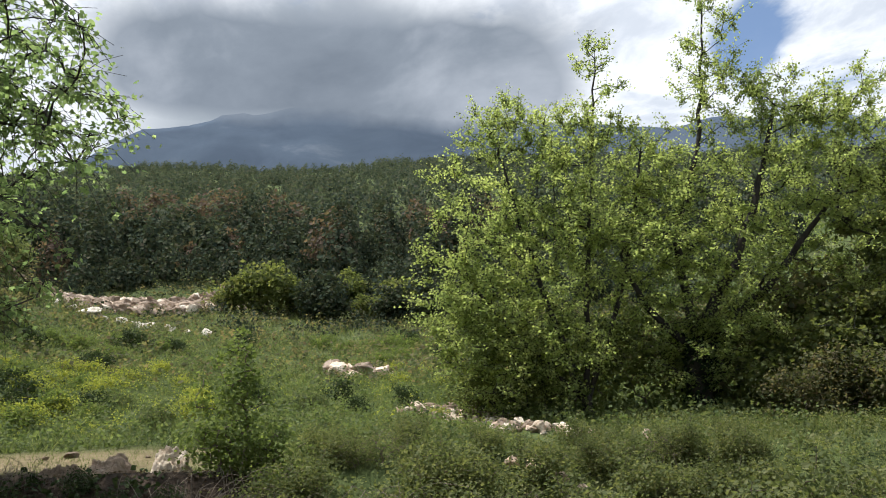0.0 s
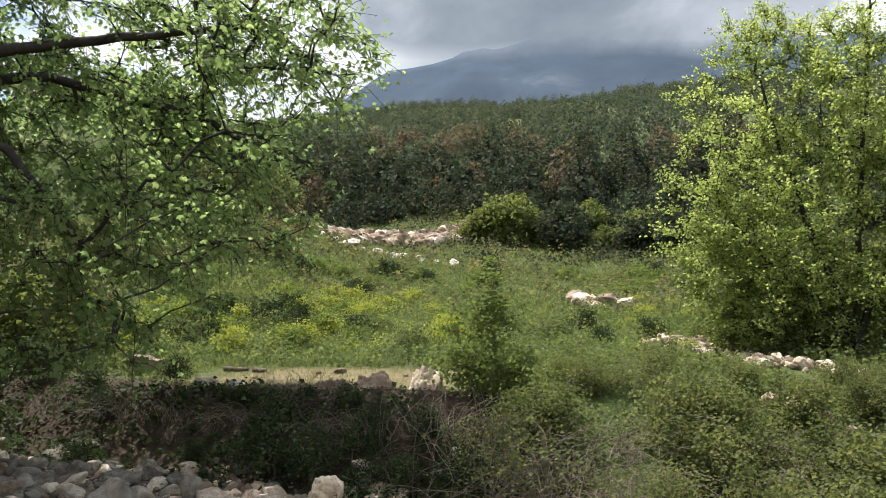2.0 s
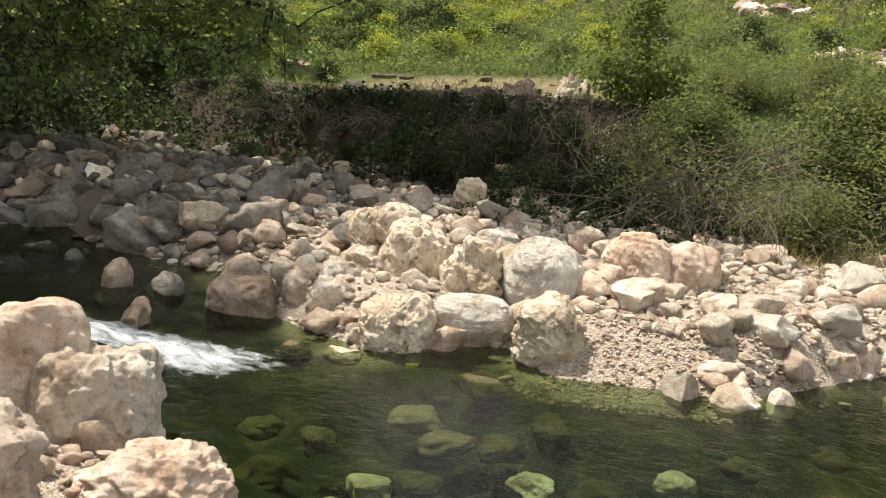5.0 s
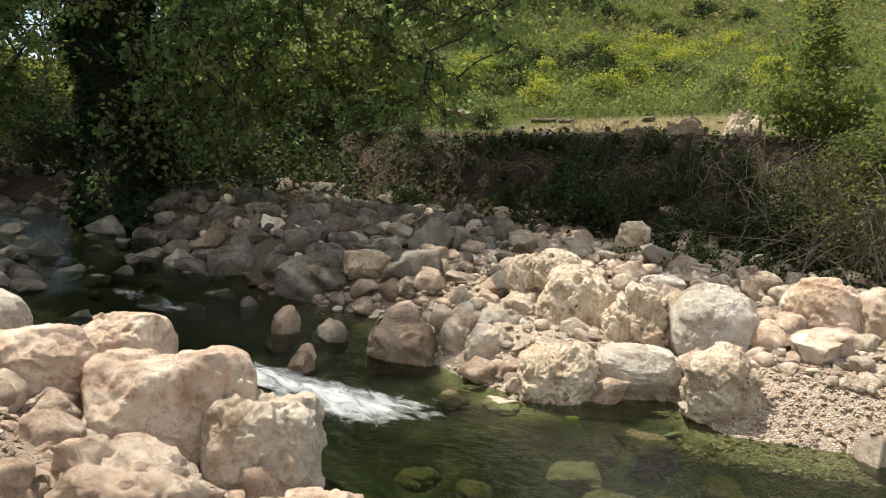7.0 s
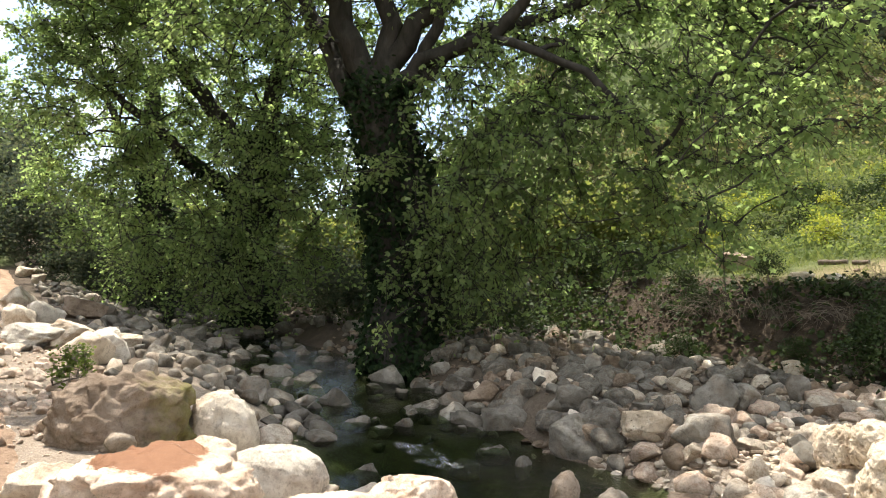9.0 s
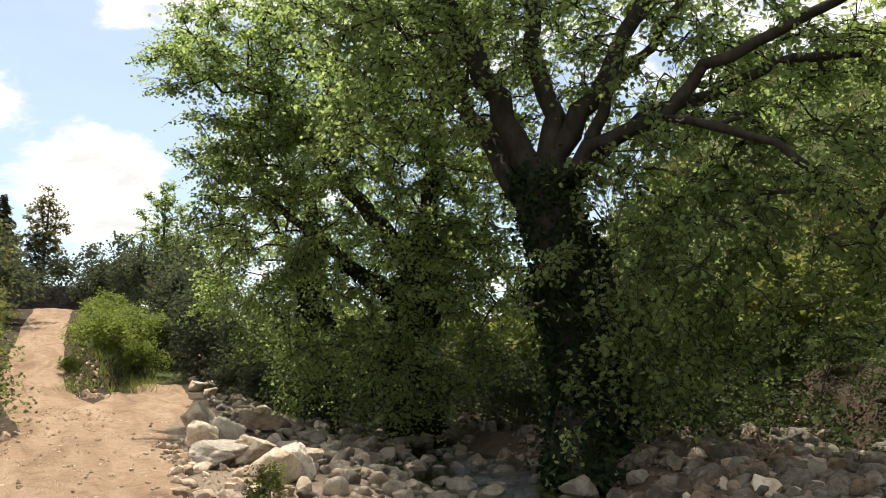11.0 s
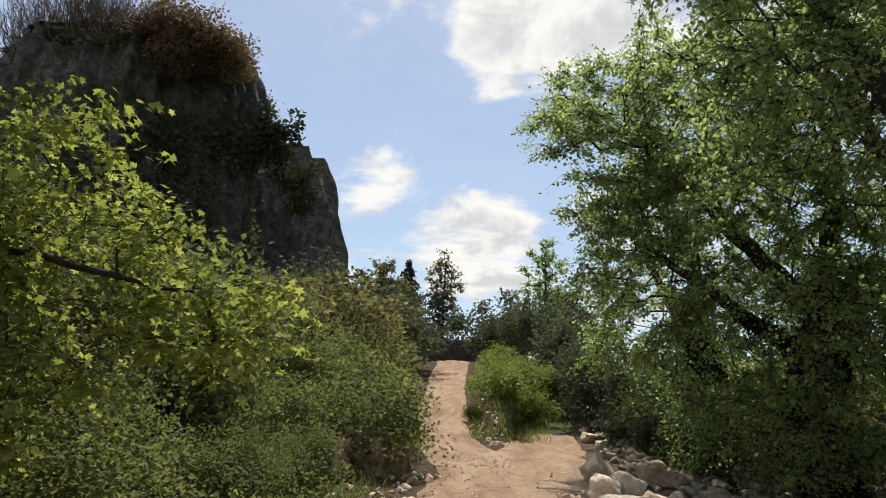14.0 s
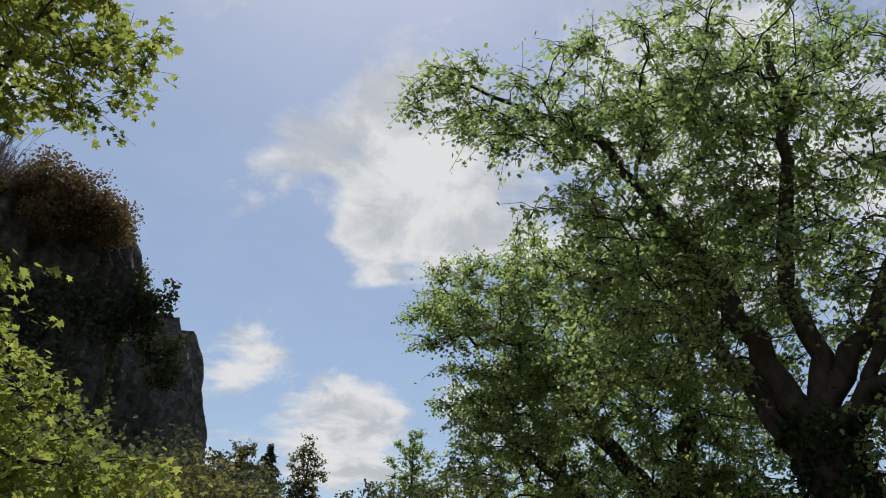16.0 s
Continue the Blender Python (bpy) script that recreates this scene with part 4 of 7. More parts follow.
def shrub_parts(shrub, seed, radius, height, count, leaf, material, stem_mat, bare=0.0, stems=14, tip=0.005):
    """Fills a shrub with stems and small leaves; the shrub is about 2 * radius wide."""
    rng = np.random.default_rng(seed)
    ends = []
    lines = []
    for i in range(stems):
        a = rng.uniform(0, 2 * np.pi)
        r = radius * rng.uniform(0.15, 0.95)
        h = height * rng.uniform(0.55, 1.02) * (1 - 0.45 * (r / radius) ** 2)
        e = np.array([r * math.cos(a), r * math.sin(a), h])
        ends.append(e)
    C = np.array(ends)
    C2 = np.repeat(C, 2, 0)
    clumps = np.vstack([C, C2 * rng.uniform(0.45, 0.97, (len(C2), 1)) + rng.normal(0, radius * 0.20, C2.shape)])
    clumps[:, 2] = np.abs(clumps[:, 2]) + 0.05
    pts, par, rad = skeleton_of([[(0, 0, -0.1, 0.035), (0, 0, height * 0.12, 0.03)]], clumps, rng, step=max(0.18, radius * 0.22), tip=tip, power=2.2)
    part("stem", tubes("stem", pts, par, rad, stem_mat, 4), stem_mat, shrub)
    if count:
        n = int(count * (1 - bare))
        k = rng.integers(0, len(clumps), n)
        s = radius * 0.15
        at = clumps[k] + np.clip(rng.normal(0, 1, (n, 3)), -1.7, 1.7) * [s, s, s * 0.9]
        low = at[:, 2] < 0.02
        at[low, 2] = rng.uniform(0.02, 0.35 * height, low.sum())
        part("foliage", leaves("foliage", at, leaf, rng, material, QUAD, 0.1, 0.4), material, shrub)
    return shrub


def shrub(name, label, category, seed, radius, height, count, leaf, material, stem_mat=None, bare=0.0, stems=14, group="", tip=0.005):
    s = thing(name, label, category, group)
    return shrub_parts(s, seed, radius, height, count, leaf, material, stem_mat or TWIG, bare, stems, tip)


def scatter_things(first, places, rng, lift=-0.05, lo=0.75, hi=1.25):
    """Set the thing, and copies of it, on the land at places (x, y, size)."""
    for i, (x, y, s) in enumerate(places):
        m = pose(x, y, land1(x, y) + lift, 0, 0, rng.uniform(0, 360)) @ Matrix.Diagonal((s, s, s * rng.uniform(0.85, 1.15), 1))
        if i == 0:
            first.matrix_basis = m
        else:
            c = copy_thing(first, Matrix.Identity(4))
            c.matrix_basis = m


# ---------------------------------------------------------------- stones
SPHERES = {}


def sphere(sub):
    if sub not in SPHERES:
        bm = bmesh.new()
        bmesh.ops.create_icosphere(bm, subdivisions=sub, radius=1)
        V = np.array([v.co[:] for v in bm.verts])
        F = np.array([[v.index for v in f.verts] for f in bm.faces])
        bm.free()
        SPHERES[sub] = (V, F)
    return SPHERES[sub]


def stone_shape(seed, sub=3, cuts=13, rough=0.12, round_=0.9, pits=0.0, near=0.40, far=0.80):
    """A stone of about unit radius: a ball cut by planes, then worn and roughened."""
    rng = np.random.default_rng(seed)
    V, F = sphere(sub)
    V = V.copy()
    for _ in range(cuts):
        n = rng.normal(0, 1, 3)
        n /= np.linalg.norm(n)
        d = rng.uniform(near + 0.06, far + 0.04)
        over = np.maximum(0, V @ n - d)
        V -= np.outer(over * max(round_, 0.97), n)
    off = rng.uniform(-50, 50, 3)
    N = V / (np.linalg.norm(V, axis=1)[:, None] + 1e-9)
    crack = np.exp(-(fbm(V + off, 2.0, 2) / 0.10) ** 2)
    V = V + N * (rough * fbm(V + off, 2.2, 3) + 0.60 * rough * fbm(V + off, 7.5, 3) + 0.38 * rough * fbm(V - off, 19.0, 2) - 0.55 * rough * crack)[:, None]
    if pits:
        V = V - N * (pits * sstep(fbm(V - off, 8.5, 2), 0.15, 0.5) + 0.5 * pits * sstep(fbm(V + 2 * off, 15.0, 2), 0.2, 0.5))[:, None]
    V -= (V.max(0) + V.min(0)) / 2
    V /= (V.max(0) - V.min(0)) / 2
    return V, F


def boulder(x, y, w, h, material, seed, depth=None, turn=0.0, sink=0.12, z=None, sub=5, rough=0.13, cuts=13, label="", name="boulder", group="boulders in the stream bed", round_=0.92):
    """One stone on the land: w wide, h high above the ground, depth along the view."""
    V, F = stone_shape(seed, sub if w > 0.8 else min(sub, 4), cuts + 4 * (w > 0.6), rough * (0.60 if w > 0.6 else 0.85), round_, {ROCK_PITTED: 0.10, ROCK_WARM: 0.03}.get(material, 0.02))
    d = depth or w * 0.85
    full = h / (1 - sink)
    me = mesh_np(name, V * [w / 2, d / 2, full / 2], F, material, True)
    ob = new(name, me)
    g = land1(x, y) if z is None else z
    ob.matrix_basis = pose(x, y, g + h - full / 2, 0, 0, turn)
    return tagged(ob, label or "rough pale limestone boulder among smaller stones", "boulder", group)


def block_shape(seed, sub=6, square=3.4, rough=0.05, holes=0):
    """A worn block of unit half-size: rounded corners, a few broken faces, a craggy skin."""
    rng = np.random.default_rng(seed)
    V, F = sphere(sub)
    turn = np.array(Matrix.Rotation(rng.normal(0, 0.18), 3, "Z") @ Matrix.Rotation(rng.normal(0, 0.15), 3, "X"))
    V = V / (np.abs(V) ** square).sum(1)[:, None] ** (1 / square) @ turn.T
    for _ in range(7):
        n = rng.normal(0, 1, 3) + [0, 0, 0.3]
        n /= np.linalg.norm(n)
        over = np.maximum(0, V @ n - rng.uniform(0.85, 1.12) - 0.07 * max(0, square - 3))
        V = V - np.outer(over * 0.9, n)
    off = rng.uniform(-50, 50, 3)
    N = V / (np.linalg.norm(V, axis=1)[:, None] + 1e-9)
    ridge = 0.5 - np.abs(fbm(V + off, 2.6, 3))
    flake = sstep(fbm(V - off, 2.2, 3), 0.02, 0.09) + 0.5 * sstep(fbm(V + 2 * off, 4.6, 3), 0.10, 0.16)
    V = V + N * (rough * (0.9 * fbm(V + off, 1.6, 2) + 0.8 * ridge + 1.2 * flake + 0.50 * fbm(V + off, 9.0, 3) + 0.34 * fbm(V - off, 24.0, 3)))[:, None]
    # round solution holes of many sizes
    for c in rng.normal(0, 1, (holes, 3)):
        c /= np.linalg.norm(c)
        r = 0.05 + 0.10 * rng.uniform() ** 2.5
        far = np.linalg.norm(N - c, axis=1) / r
        V = V - N * (1.7 * r * (1 - sstep(far, 0.45, 1.0)))[:, None]
    V -= (V.max(0) + V.min(0)) / 2
    return V / ((V.max(0) - V.min(0)) / 2), F


def big_boulder(x, y, w, depth, base, top, material, seed, turn=0.0, label="", square=3.4, rough=0.10, holes=0, level=None):
    """One of the large boulders beside the stream, from its base height to its top."""
    V, F = block_shape(seed, 6 if w > 0.78 or holes else 5, square, rough, holes)
    if level:
        n = np.array(level) / np.linalg.norm(level)
        V = V - np.outer(np.maximum(0, V @ n - 0.74) * 0.94, n)
        V[:, 2] -= (V[:, 2].max() + V[:, 2].min()) / 2
        V[:, 2] /= V[:, 2].max()
    full = (top - base) * 1.12
    me = mesh_np("boulder", V * [w / 2, depth / 2, full / 2], F, material, True)
    ob = new("boulder", me)
    ob.matrix_basis = pose(x, y, top - full / 2, 0, 0, turn)
    return tagged(ob, label or "large rough buff limestone boulder at the water's edge", "boulder", "boulders in the stream bed")


def stones(name, label, places, sizes, seed, material, sub=1, kind="stuff", flat=0.72, sink=0.25, z=None, single=9.0, one=""):
    """Many small stones in one mesh, on the land; those past the size `single` are things of their own."""
    rng = np.random.default_rng(seed)
    fine = [stone_shape(seed * 31 + k, sub, 11, 0.11, 1.0, 0.0, 0.40, 0.80) for k in range(14)]
    plain = [stone_shape(seed * 31 + k, max(1, sub - 1), 10, 0.10, 1.0, 0.0, 0.42, 0.82) for k in range(14)] if sub > 2 else fine
    VV, FF, base = [], [], 0
    shared = [mesh_np("cobble", V, F, material, True) for V, F in fine] if single < 9 else []
    zs = land(places[:, 0], places[:, 1]) if z is None else z
    for (x, y), s, g in zip(places, sizes, zs):
        k = rng.integers(14)
        V, F = (fine if s > 0.12 else plain)[k]
        a, b = rng.uniform(0, 2 * np.pi), rng.normal(0, 0.25)
        if s > single:
            ob = tagged(new("cobble", shared[k]), one, "stone", label.split(" of ")[-1])
            ob.matrix_basis = pose(x, y, g + s * flat * (1 - 2 * sink), math.degrees(b) * 0.6, math.degrees(b) * 0.5, math.degrees(a)) @ Matrix.Diagonal((s, s * rng.uniform(0.65, 0.95), s * flat * rng.uniform(0.75, 1.15), 1))
            continue
        c, sn = math.cos(a), math.sin(a)
        Q = V * [s, s * rng.uniform(0.65, 0.95), s * flat * rng.uniform(0.75, 1.15)]
        Q = np.stack([Q[:, 0] * c - Q[:, 1] * sn, Q[:, 0] * sn + Q[:, 1] * c, Q[:, 2] + b * Q[:, 0]], -1)
        Q += [x, y, g + s * flat * (1 - 2 * sink)]
        VV.append(Q), FF.append(F + base)
        base += len(V)
    me = mesh_np(name, np.concatenate(VV), np.concatenate(FF), material, sub > 2)
    return tagged(new(name, me), label, "stones", kind=kind)


def tufts(name, label, P, height, per, seed, material, width=0.09, spread=0.10, z=None):
    """Grass: upright blades in tufts on the land."""
    r = np.random.default_rng(seed)
    n = len(P)
    zs = land(P[:, 0], P[:, 1]) if z is None else z
    at = np.repeat(np.column_stack([P, zs - 0.02]), per, 0)
    at[:, :2] += r.normal(0, spread, (n * per, 2))
    R = turned(n * per, r, -1.7, 0.0)
    s = np.repeat(height * r.uniform(0.55, 1.3, n), per) * r.uniform(0.6, 1.2, n * per)
    shape = BLADE * [width, 1, 1]
    V = at[:, None, :] + np.einsum("nij,kj->nki", R, shape) * s[:, None, None]
    me = mesh_np(name, V.reshape(-1, 3), np.arange(n * per * 4).reshape(-1, 4), material)
    return tagged(new(name, me), label, "grass", kind="stuff")


def forbs(name, label, P, radius, height, per, leaf, seed, material, category="plants"):
    """Low leafy weeds in clumps on the land."""
    r = np.random.default_rng(seed)
    n = len(P)
    zs = land(P[:, 0], P[:, 1])
    s = r.uniform(0.5, 1.4, n)
    c = np.repeat(np.column_stack([P, zs]), per, 0)
    k = np.repeat(s, per)[:, None]
    off = np.clip(r.normal(0, 1, (n * per, 3)), -1.8, 1.8) * [radius * 0.6, radius * 0.6, 0] * k
    up = r.uniform(0, 1, n * per) ** 0.8 * height * k[:, 0] * np.exp(-(off[:, 0] ** 2 + off[:, 1] ** 2) / (radius * k[:, 0]) ** 2)
    at = c + off
    at[:, 2] += up
    me = leaves(name, at, leaf, r, material, QUAD, -0.2, 0.5)
    return tagged(new(name, me), label, category, kind="stuff")
# ---------------------------------------------------------------- boulders of the stream bed
big_boulder(-8.10, 3.46, 0.74, 0.66, 0.45, 1.38, ROCK_PALE, 706, turn=70, label="upright pale grey boulder with dark pits", square=3.0)
big_boulder(-8.05, 2.60, 1.25, 0.95, 0.75, 1.60, ROCK_MOSS, 707, turn=78, label="big brown weathered boulder with yellow-green moss", square=2.7)
big_boulder(-5.85, 2.30, 1.35, 1.00, 0.60, 1.34, ROCK_SOIL, 708, turn=76, label="flat-topped pale boulder with red soil on top", square=2.6, rough=0.13, level=(0, -0.26, 0.97))
big_boulder(-5.68, 3.40, 0.86, 0.80, 0.20, 0.96, ROCK_WARM, 701, turn=62, square=4.0, rough=0.07)
big_boulder(-6.62, 4.62, 0.86, 0.62, 0.05, 0.76, ROCK_WARM, 702, turn=55, square=4.5, rough=0.07)
big_boulder(-4.98, 3.98, 1.12, 0.72, -0.10, 0.83, ROCK_WARM, 703, turn=55, square=7.0, rough=0.075, label="large flat-topped buff limestone block at the water's edge")
big_boulder(-4.42, 4.30, 0.84, 0.70, -0.20, 0.57, ROCK_PALE, 704, turn=50, square=5.5, rough=0.10, label="squarish pale block with broken faces by the rapid")
big_boulder(-7.10, 3.55, 1.00, 0.70, 0.45, 1.03, ROCK_WHITE, 705, turn=66, label="smooth white limestone boulder beside the stream", square=2.4, rough=0.03)
boulder(-3.47, 2.64, 0.27, 0.19, ROCK_WARM, 106, turn=64, z=0.74)
boulder(-6.19, 1.76, 0.50, 0.32, ROCK_PALE, 113, turn=82, z=0.90)
boulder(-15.75, 2.56, 0.55, 0.54, ROCK_PALE, 114, turn=84, z=1.51)
boulder(-14.12, 2.62, 0.90, 0.41, ROCK_WHITE, 115, turn=83, z=1.38)
boulder(-12.21, 3.04, 0.67, 0.47, ROCK_PALE, 116, turn=80, z=1.28)
boulder(-5.32, 8.95, 0.70, 0.50, ROCK_PITTED, 122, turn=32, z=0.52)
boulder(-5.53, 8.66, 0.41, 0.31, ROCK_SHADED, 130, turn=34, z=0.54)
boulder(-2.12, 8.55, 0.55, 0.29, ROCK_WARM, 131, turn=13, z=0.43)
boulder(-2.57, 8.50, 0.45, 0.26, ROCK_WARM, 132, turn=16, z=0.45)
boulder(-4.25, 10.08, 0.56, 0.25, ROCK_WHITE, 133, turn=23, z=0.57)
boulder(-0.91, 8.37, 0.51, 0.26, ROCK_PALE, 134, turn=3, z=0.34)
boulder(-0.44, 9.08, 0.51, 0.31, ROCK_WHITE, 135, turn=-0, z=0.34)
boulder(-0.25, 10.75, 0.55, 0.35, ROCK_WHITE, 136, turn=-1, z=0.49)
boulder(-1.35, 8.41, 0.33, 0.29, ROCK_WARM, 137, turn=7, z=0.40)
boulder(-1.23, 7.81, 0.41, 0.18, ROCK_PALE, 138, turn=6, z=0.07)
boulder(-2.66, 8.68, 0.44, 0.26, ROCK_PITTED, 139, turn=16, z=0.46)
boulder(-2.11, 8.42, 0.47, 0.24, ROCK_PALE, 140, turn=12, z=0.42)
boulder(-0.88, 10.19, 0.36, 0.18, ROCK_PALE, 141, turn=2, z=0.47)
boulder(0.15, 10.43, 0.41, 0.25, ROCK_WHITE, 142, turn=-4, z=0.44)
boulder(-3.33, 10.35, 0.21, 0.25, ROCK_WARM, 143, turn=17, z=0.58)
boulder(-8.22, 8.12, 0.88, 0.57, ROCK_SHADED, 144, turn=48, z=0.25)
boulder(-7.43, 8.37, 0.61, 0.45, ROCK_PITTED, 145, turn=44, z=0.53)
boulder(-6.56, 8.30, 0.67, 0.43, ROCK_SHADED, 146, turn=40, z=0.60)
boulder(-7.76, 10.03, 0.65, 0.52, ROCK_SHADED, 147, turn=39, z=0.76)
boulder(-12.71, 7.84, 0.65, 0.53, ROCK_SHADED, 148, turn=61, z=0.56)
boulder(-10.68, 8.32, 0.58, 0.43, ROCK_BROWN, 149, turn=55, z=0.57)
boulder(-9.75, 8.10, 0.60, 0.32, ROCK_SHADED, 150, turn=53, z=0.42)
boulder(-8.95, 8.61, 0.63, 0.40, ROCK_SHADED, 151, turn=48, z=0.70)
boulder(-10.02, 7.61, 0.51, 0.38, ROCK_SHADED, 152, turn=56, z=0.31)
boulder(-7.44, 7.05, 0.43, 0.35, ROCK_BROWN, 153, turn=49, z=-0.12)
boulder(-6.85, 7.17, 0.38, 0.23, ROCK_SHADED, 154, turn=46, z=-0.03)
boulder(-7.49, 10.32, 0.40, 0.37, ROCK_SHADED, 155, turn=37, z=0.79)
boulder(-7.40, 11.34, 0.34, 0.37, ROCK_SHADED, 156, turn=34, z=0.88)
boulder(-5.48, 11.80, 0.52, 0.48, ROCK_PITTED, 157, turn=25, z=0.83)
boulder(-4.86, 11.25, 0.45, 0.32, ROCK_SHADED, 158, turn=24, z=0.75)
boulder(-9.13, 12.60, 0.38, 0.32, ROCK_SHADED, 159, turn=37, z=1.03)
boulder(-10.11, 9.09, 0.38, 0.29, ROCK_PALE, 160, turn=50, z=0.93)
boulder(-9.65, 7.95, 0.61, 0.39, ROCK_SHADED, 164, turn=52, z=0.35)
boulder(-5.70, 8.81, 0.32, 0.31, ROCK_SHADED, 166, turn=33, z=0.58)
boulder(-19.36, 2.96, 0.78, 0.59, ROCK_PALE, 167, turn=83, z=1.78)
boulder(-16.09, 3.01, 0.69, 0.57, ROCK_WHITE, 168, turn=81, z=1.53)
boulder(-14.19, 3.06, 0.82, 0.46, ROCK_PALE, 169, turn=79, z=1.39)
boulder(-12.55, 3.34, 0.60, 0.49, ROCK_WHITE, 170, turn=76, z=1.29)
boulder(-23.06, 8.27, 0.68, 0.48, ROCK_SHADED, 171, turn=71, z=1.41)
boulder(-19.90, 8.02, 0.78, 0.41, ROCK_BROWN, 172, turn=68, z=1.08)
boulder(-21.79, 7.73, 1.06, 0.50, ROCK_SHADED, 173, turn=71, z=1.07)
boulder(-31.61, 7.72, 0.82, 0.57, ROCK_PALE, 174, turn=77, z=1.75)
boulder(-18.41, 4.04, 0.90, 0.46, ROCK_BROWN, 175, turn=79, z=1.71)
boulder(-27.42, 7.80, 0.98, 0.74, ROCK_SHADED, 176, turn=75, z=1.48)
boulder(-20.93, 7.78, 0.78, 0.49, ROCK_SHADED, 177, turn=72, z=1.02)
boulder(-17.00, 4.72, 0.64, 0.40, ROCK_SHADED, 178, turn=77, z=1.34)
boulder(-24.58, 7.77, 0.81, 0.53, ROCK_SHADED, 179, turn=74, z=1.30)
boulder(-16.46, 5.60, 0.54, 0.34, ROCK_SHADED, 180, turn=74, z=0.98)
boulder(-14.76, 6.33, 0.50, 0.38, ROCK_SHADED, 181, turn=69, z=0.57)
boulder(-15.35, 7.12, 0.74, 0.37, ROCK_PALE, 182, turn=67, z=0.44)
boulder(-12.39, 4.61, 0.60, 0.28, ROCK_SHADED, 183, turn=73, z=0.91)
big_boulder(-18.2, -2.75, 1.5, 1.1, 1.6, 2.72, ROCK_BROWN, 184, turn=99, square=2.7, rough=0.17, label="dark weathered outcrop among the roadside bushes")
big_boulder(-20.1, -1.5, 1.1, 0.9, 1.5, 2.5, ROCK_BROWN, 185, turn=96, square=2.6, rough=0.17, label="dark weathered rock at the edge of the road")
big_boulder(-19.2, -2.15, 1.25, 1.0, 1.6, 2.85, ROCK_BROWN, 186, turn=102, square=2.7, rough=0.17, label="dark weathered rock at the edge of the road")
big_boulder(-4.40, 8.28, 0.80, 0.66, 0.20, 1.08, ROCK_PITTED, 711, turn=30, square=2.4, rough=0.07, holes=90, label="rounded boulder riddled with small holes in a heap of rocks")
big_boulder(-5.08, 8.45, 0.48, 0.46, 0.58, 1.12, ROCK_PITTED, 712, turn=55, square=2.6, rough=0.09, holes=40, label="pitted pale boulder on top of a heap of rocks")
big_boulder(-4.68, 8.42, 0.50, 0.44, 0.74, 1.20, ROCK_PITTED, 713, turn=15, square=2.6, rough=0.08, holes=40, label="pitted pale boulder on top of a heap of rocks")
big_boulder(-4.98, 8.30, 0.56, 0.46, 0.20, 0.74, ROCK_PALE, 731, turn=35, square=3.0, rough=0.10)
big_boulder(-3.68, 8.14, 0.66, 0.54, 0.15, 0.98, ROCK_PITTED, 714, turn=25, square=2.6, rough=0.16, holes=60, label="crumbling pitted boulder at the end of the heap")
big_boulder(-3.43, 8.42, 0.34, 0.32, 0.45, 0.90, ROCK_PITTED, 732, turn=40, square=2.5, rough=0.08)
big_boulder(-4.02, 7.28, 0.74, 0.62, -0.25, 0.50, ROCK_PITTED, 733, turn=33, square=3.4, rough=0.14, holes=60, label="rough pitted block standing in the edge of the pool")
big_boulder(-3.50, 7.78, 0.88, 0.52, 0.04, 0.48, ROCK_WHITE, 734, turn=22, square=3.0, rough=0.05, label="smooth white slab of limestone above the pool")
big_boulder(-3.05, 8.42, 0.86, 0.74, 0.22, 1.02, ROCK_WHITE, 735, turn=20, square=2.3, rough=0.05, label="big rounded white boulder on the gravel bar")
big_boulder(-2.62, 7.52, 0.66, 0.54, 0.02, 0.66, ROCK_PITTED, 736, turn=19, square=2.7, rough=0.11, holes=25)
big_boulder(-2.36, 9.52, 0.80, 0.66, 0.35, 1.06, ROCK_WARM, 737, turn=13, square=2.8, rough=0.08, label="tilted brownish boulder on the gravel bar")
big_boulder(-1.84, 9.70, 0.66, 0.56, 0.35, 0.98, ROCK_WARM, 738, turn=60, square=2.7, rough=0.08, label="tilted brownish boulder on the gravel bar")
big_boulder(-5.75, 7.15, 0.74, 0.60, -0.15, 0.46, ROCK_BROWN, 715, turn=40, square=4.0, rough=0.08, label="smooth brown boulder at the edge of the pool")
big_boulder(-4.92, 7.48, 0.46, 0.40, 0.05, 0.50, ROCK_PALE, 716, turn=35, square=2.8)
big_boulder(-5.36, 7.56, 0.34, 0.36, 0.05, 0.52, ROCK_PALE, 717, turn=38, square=2.6)
big_boulder(-5.02, 7.85, 0.52, 0.44, 0.15, 0.60, ROCK_WHITE, 718, turn=35, square=2.6, label="rounded white limestone boulder on the gravel bar")
big_boulder(-3.36, 2.74, 0.66, 0.52, 0.40, 0.90, ROCK_WARM, 721, turn=58, square=2.6, rough=0.14)
big_boulder(-3.46, 3.81, 0.92, 0.62, -0.20, 0.32, ROCK_WARM, 722, turn=48, square=2.8, rough=0.14)

rng = np.random.default_rng(5)


def cobble_field(n, x0, x1, keep, lo, hi, name, label, seed, material, sub=3, power=2.6, flat=0.72, single=9.0, one=""):
    r = np.random.default_rng(seed)
    x = r.uniform(x0, x1, n * 4)
    y = r.uniform(1.0, 16.0, n * 4)
    ok = keep(x, y)
    P = np.stack([x, y], -1)[ok][:n]
    s = lo + (hi - lo) * r.uniform(0, 1, len(P)) ** power
    return stones(name, label, P, s, seed, material, sub, flat=flat, single=single, one=one)


def on_bar(x, y):
    spit = (x > -2.8) & (x < -1.5) & (y < 7.9)
    return (y > far_edge(x) + 0.15) & (y < bank_foot(x) - 0.1 + 0.4 * np.sin(x * 2.1)) & ~spit


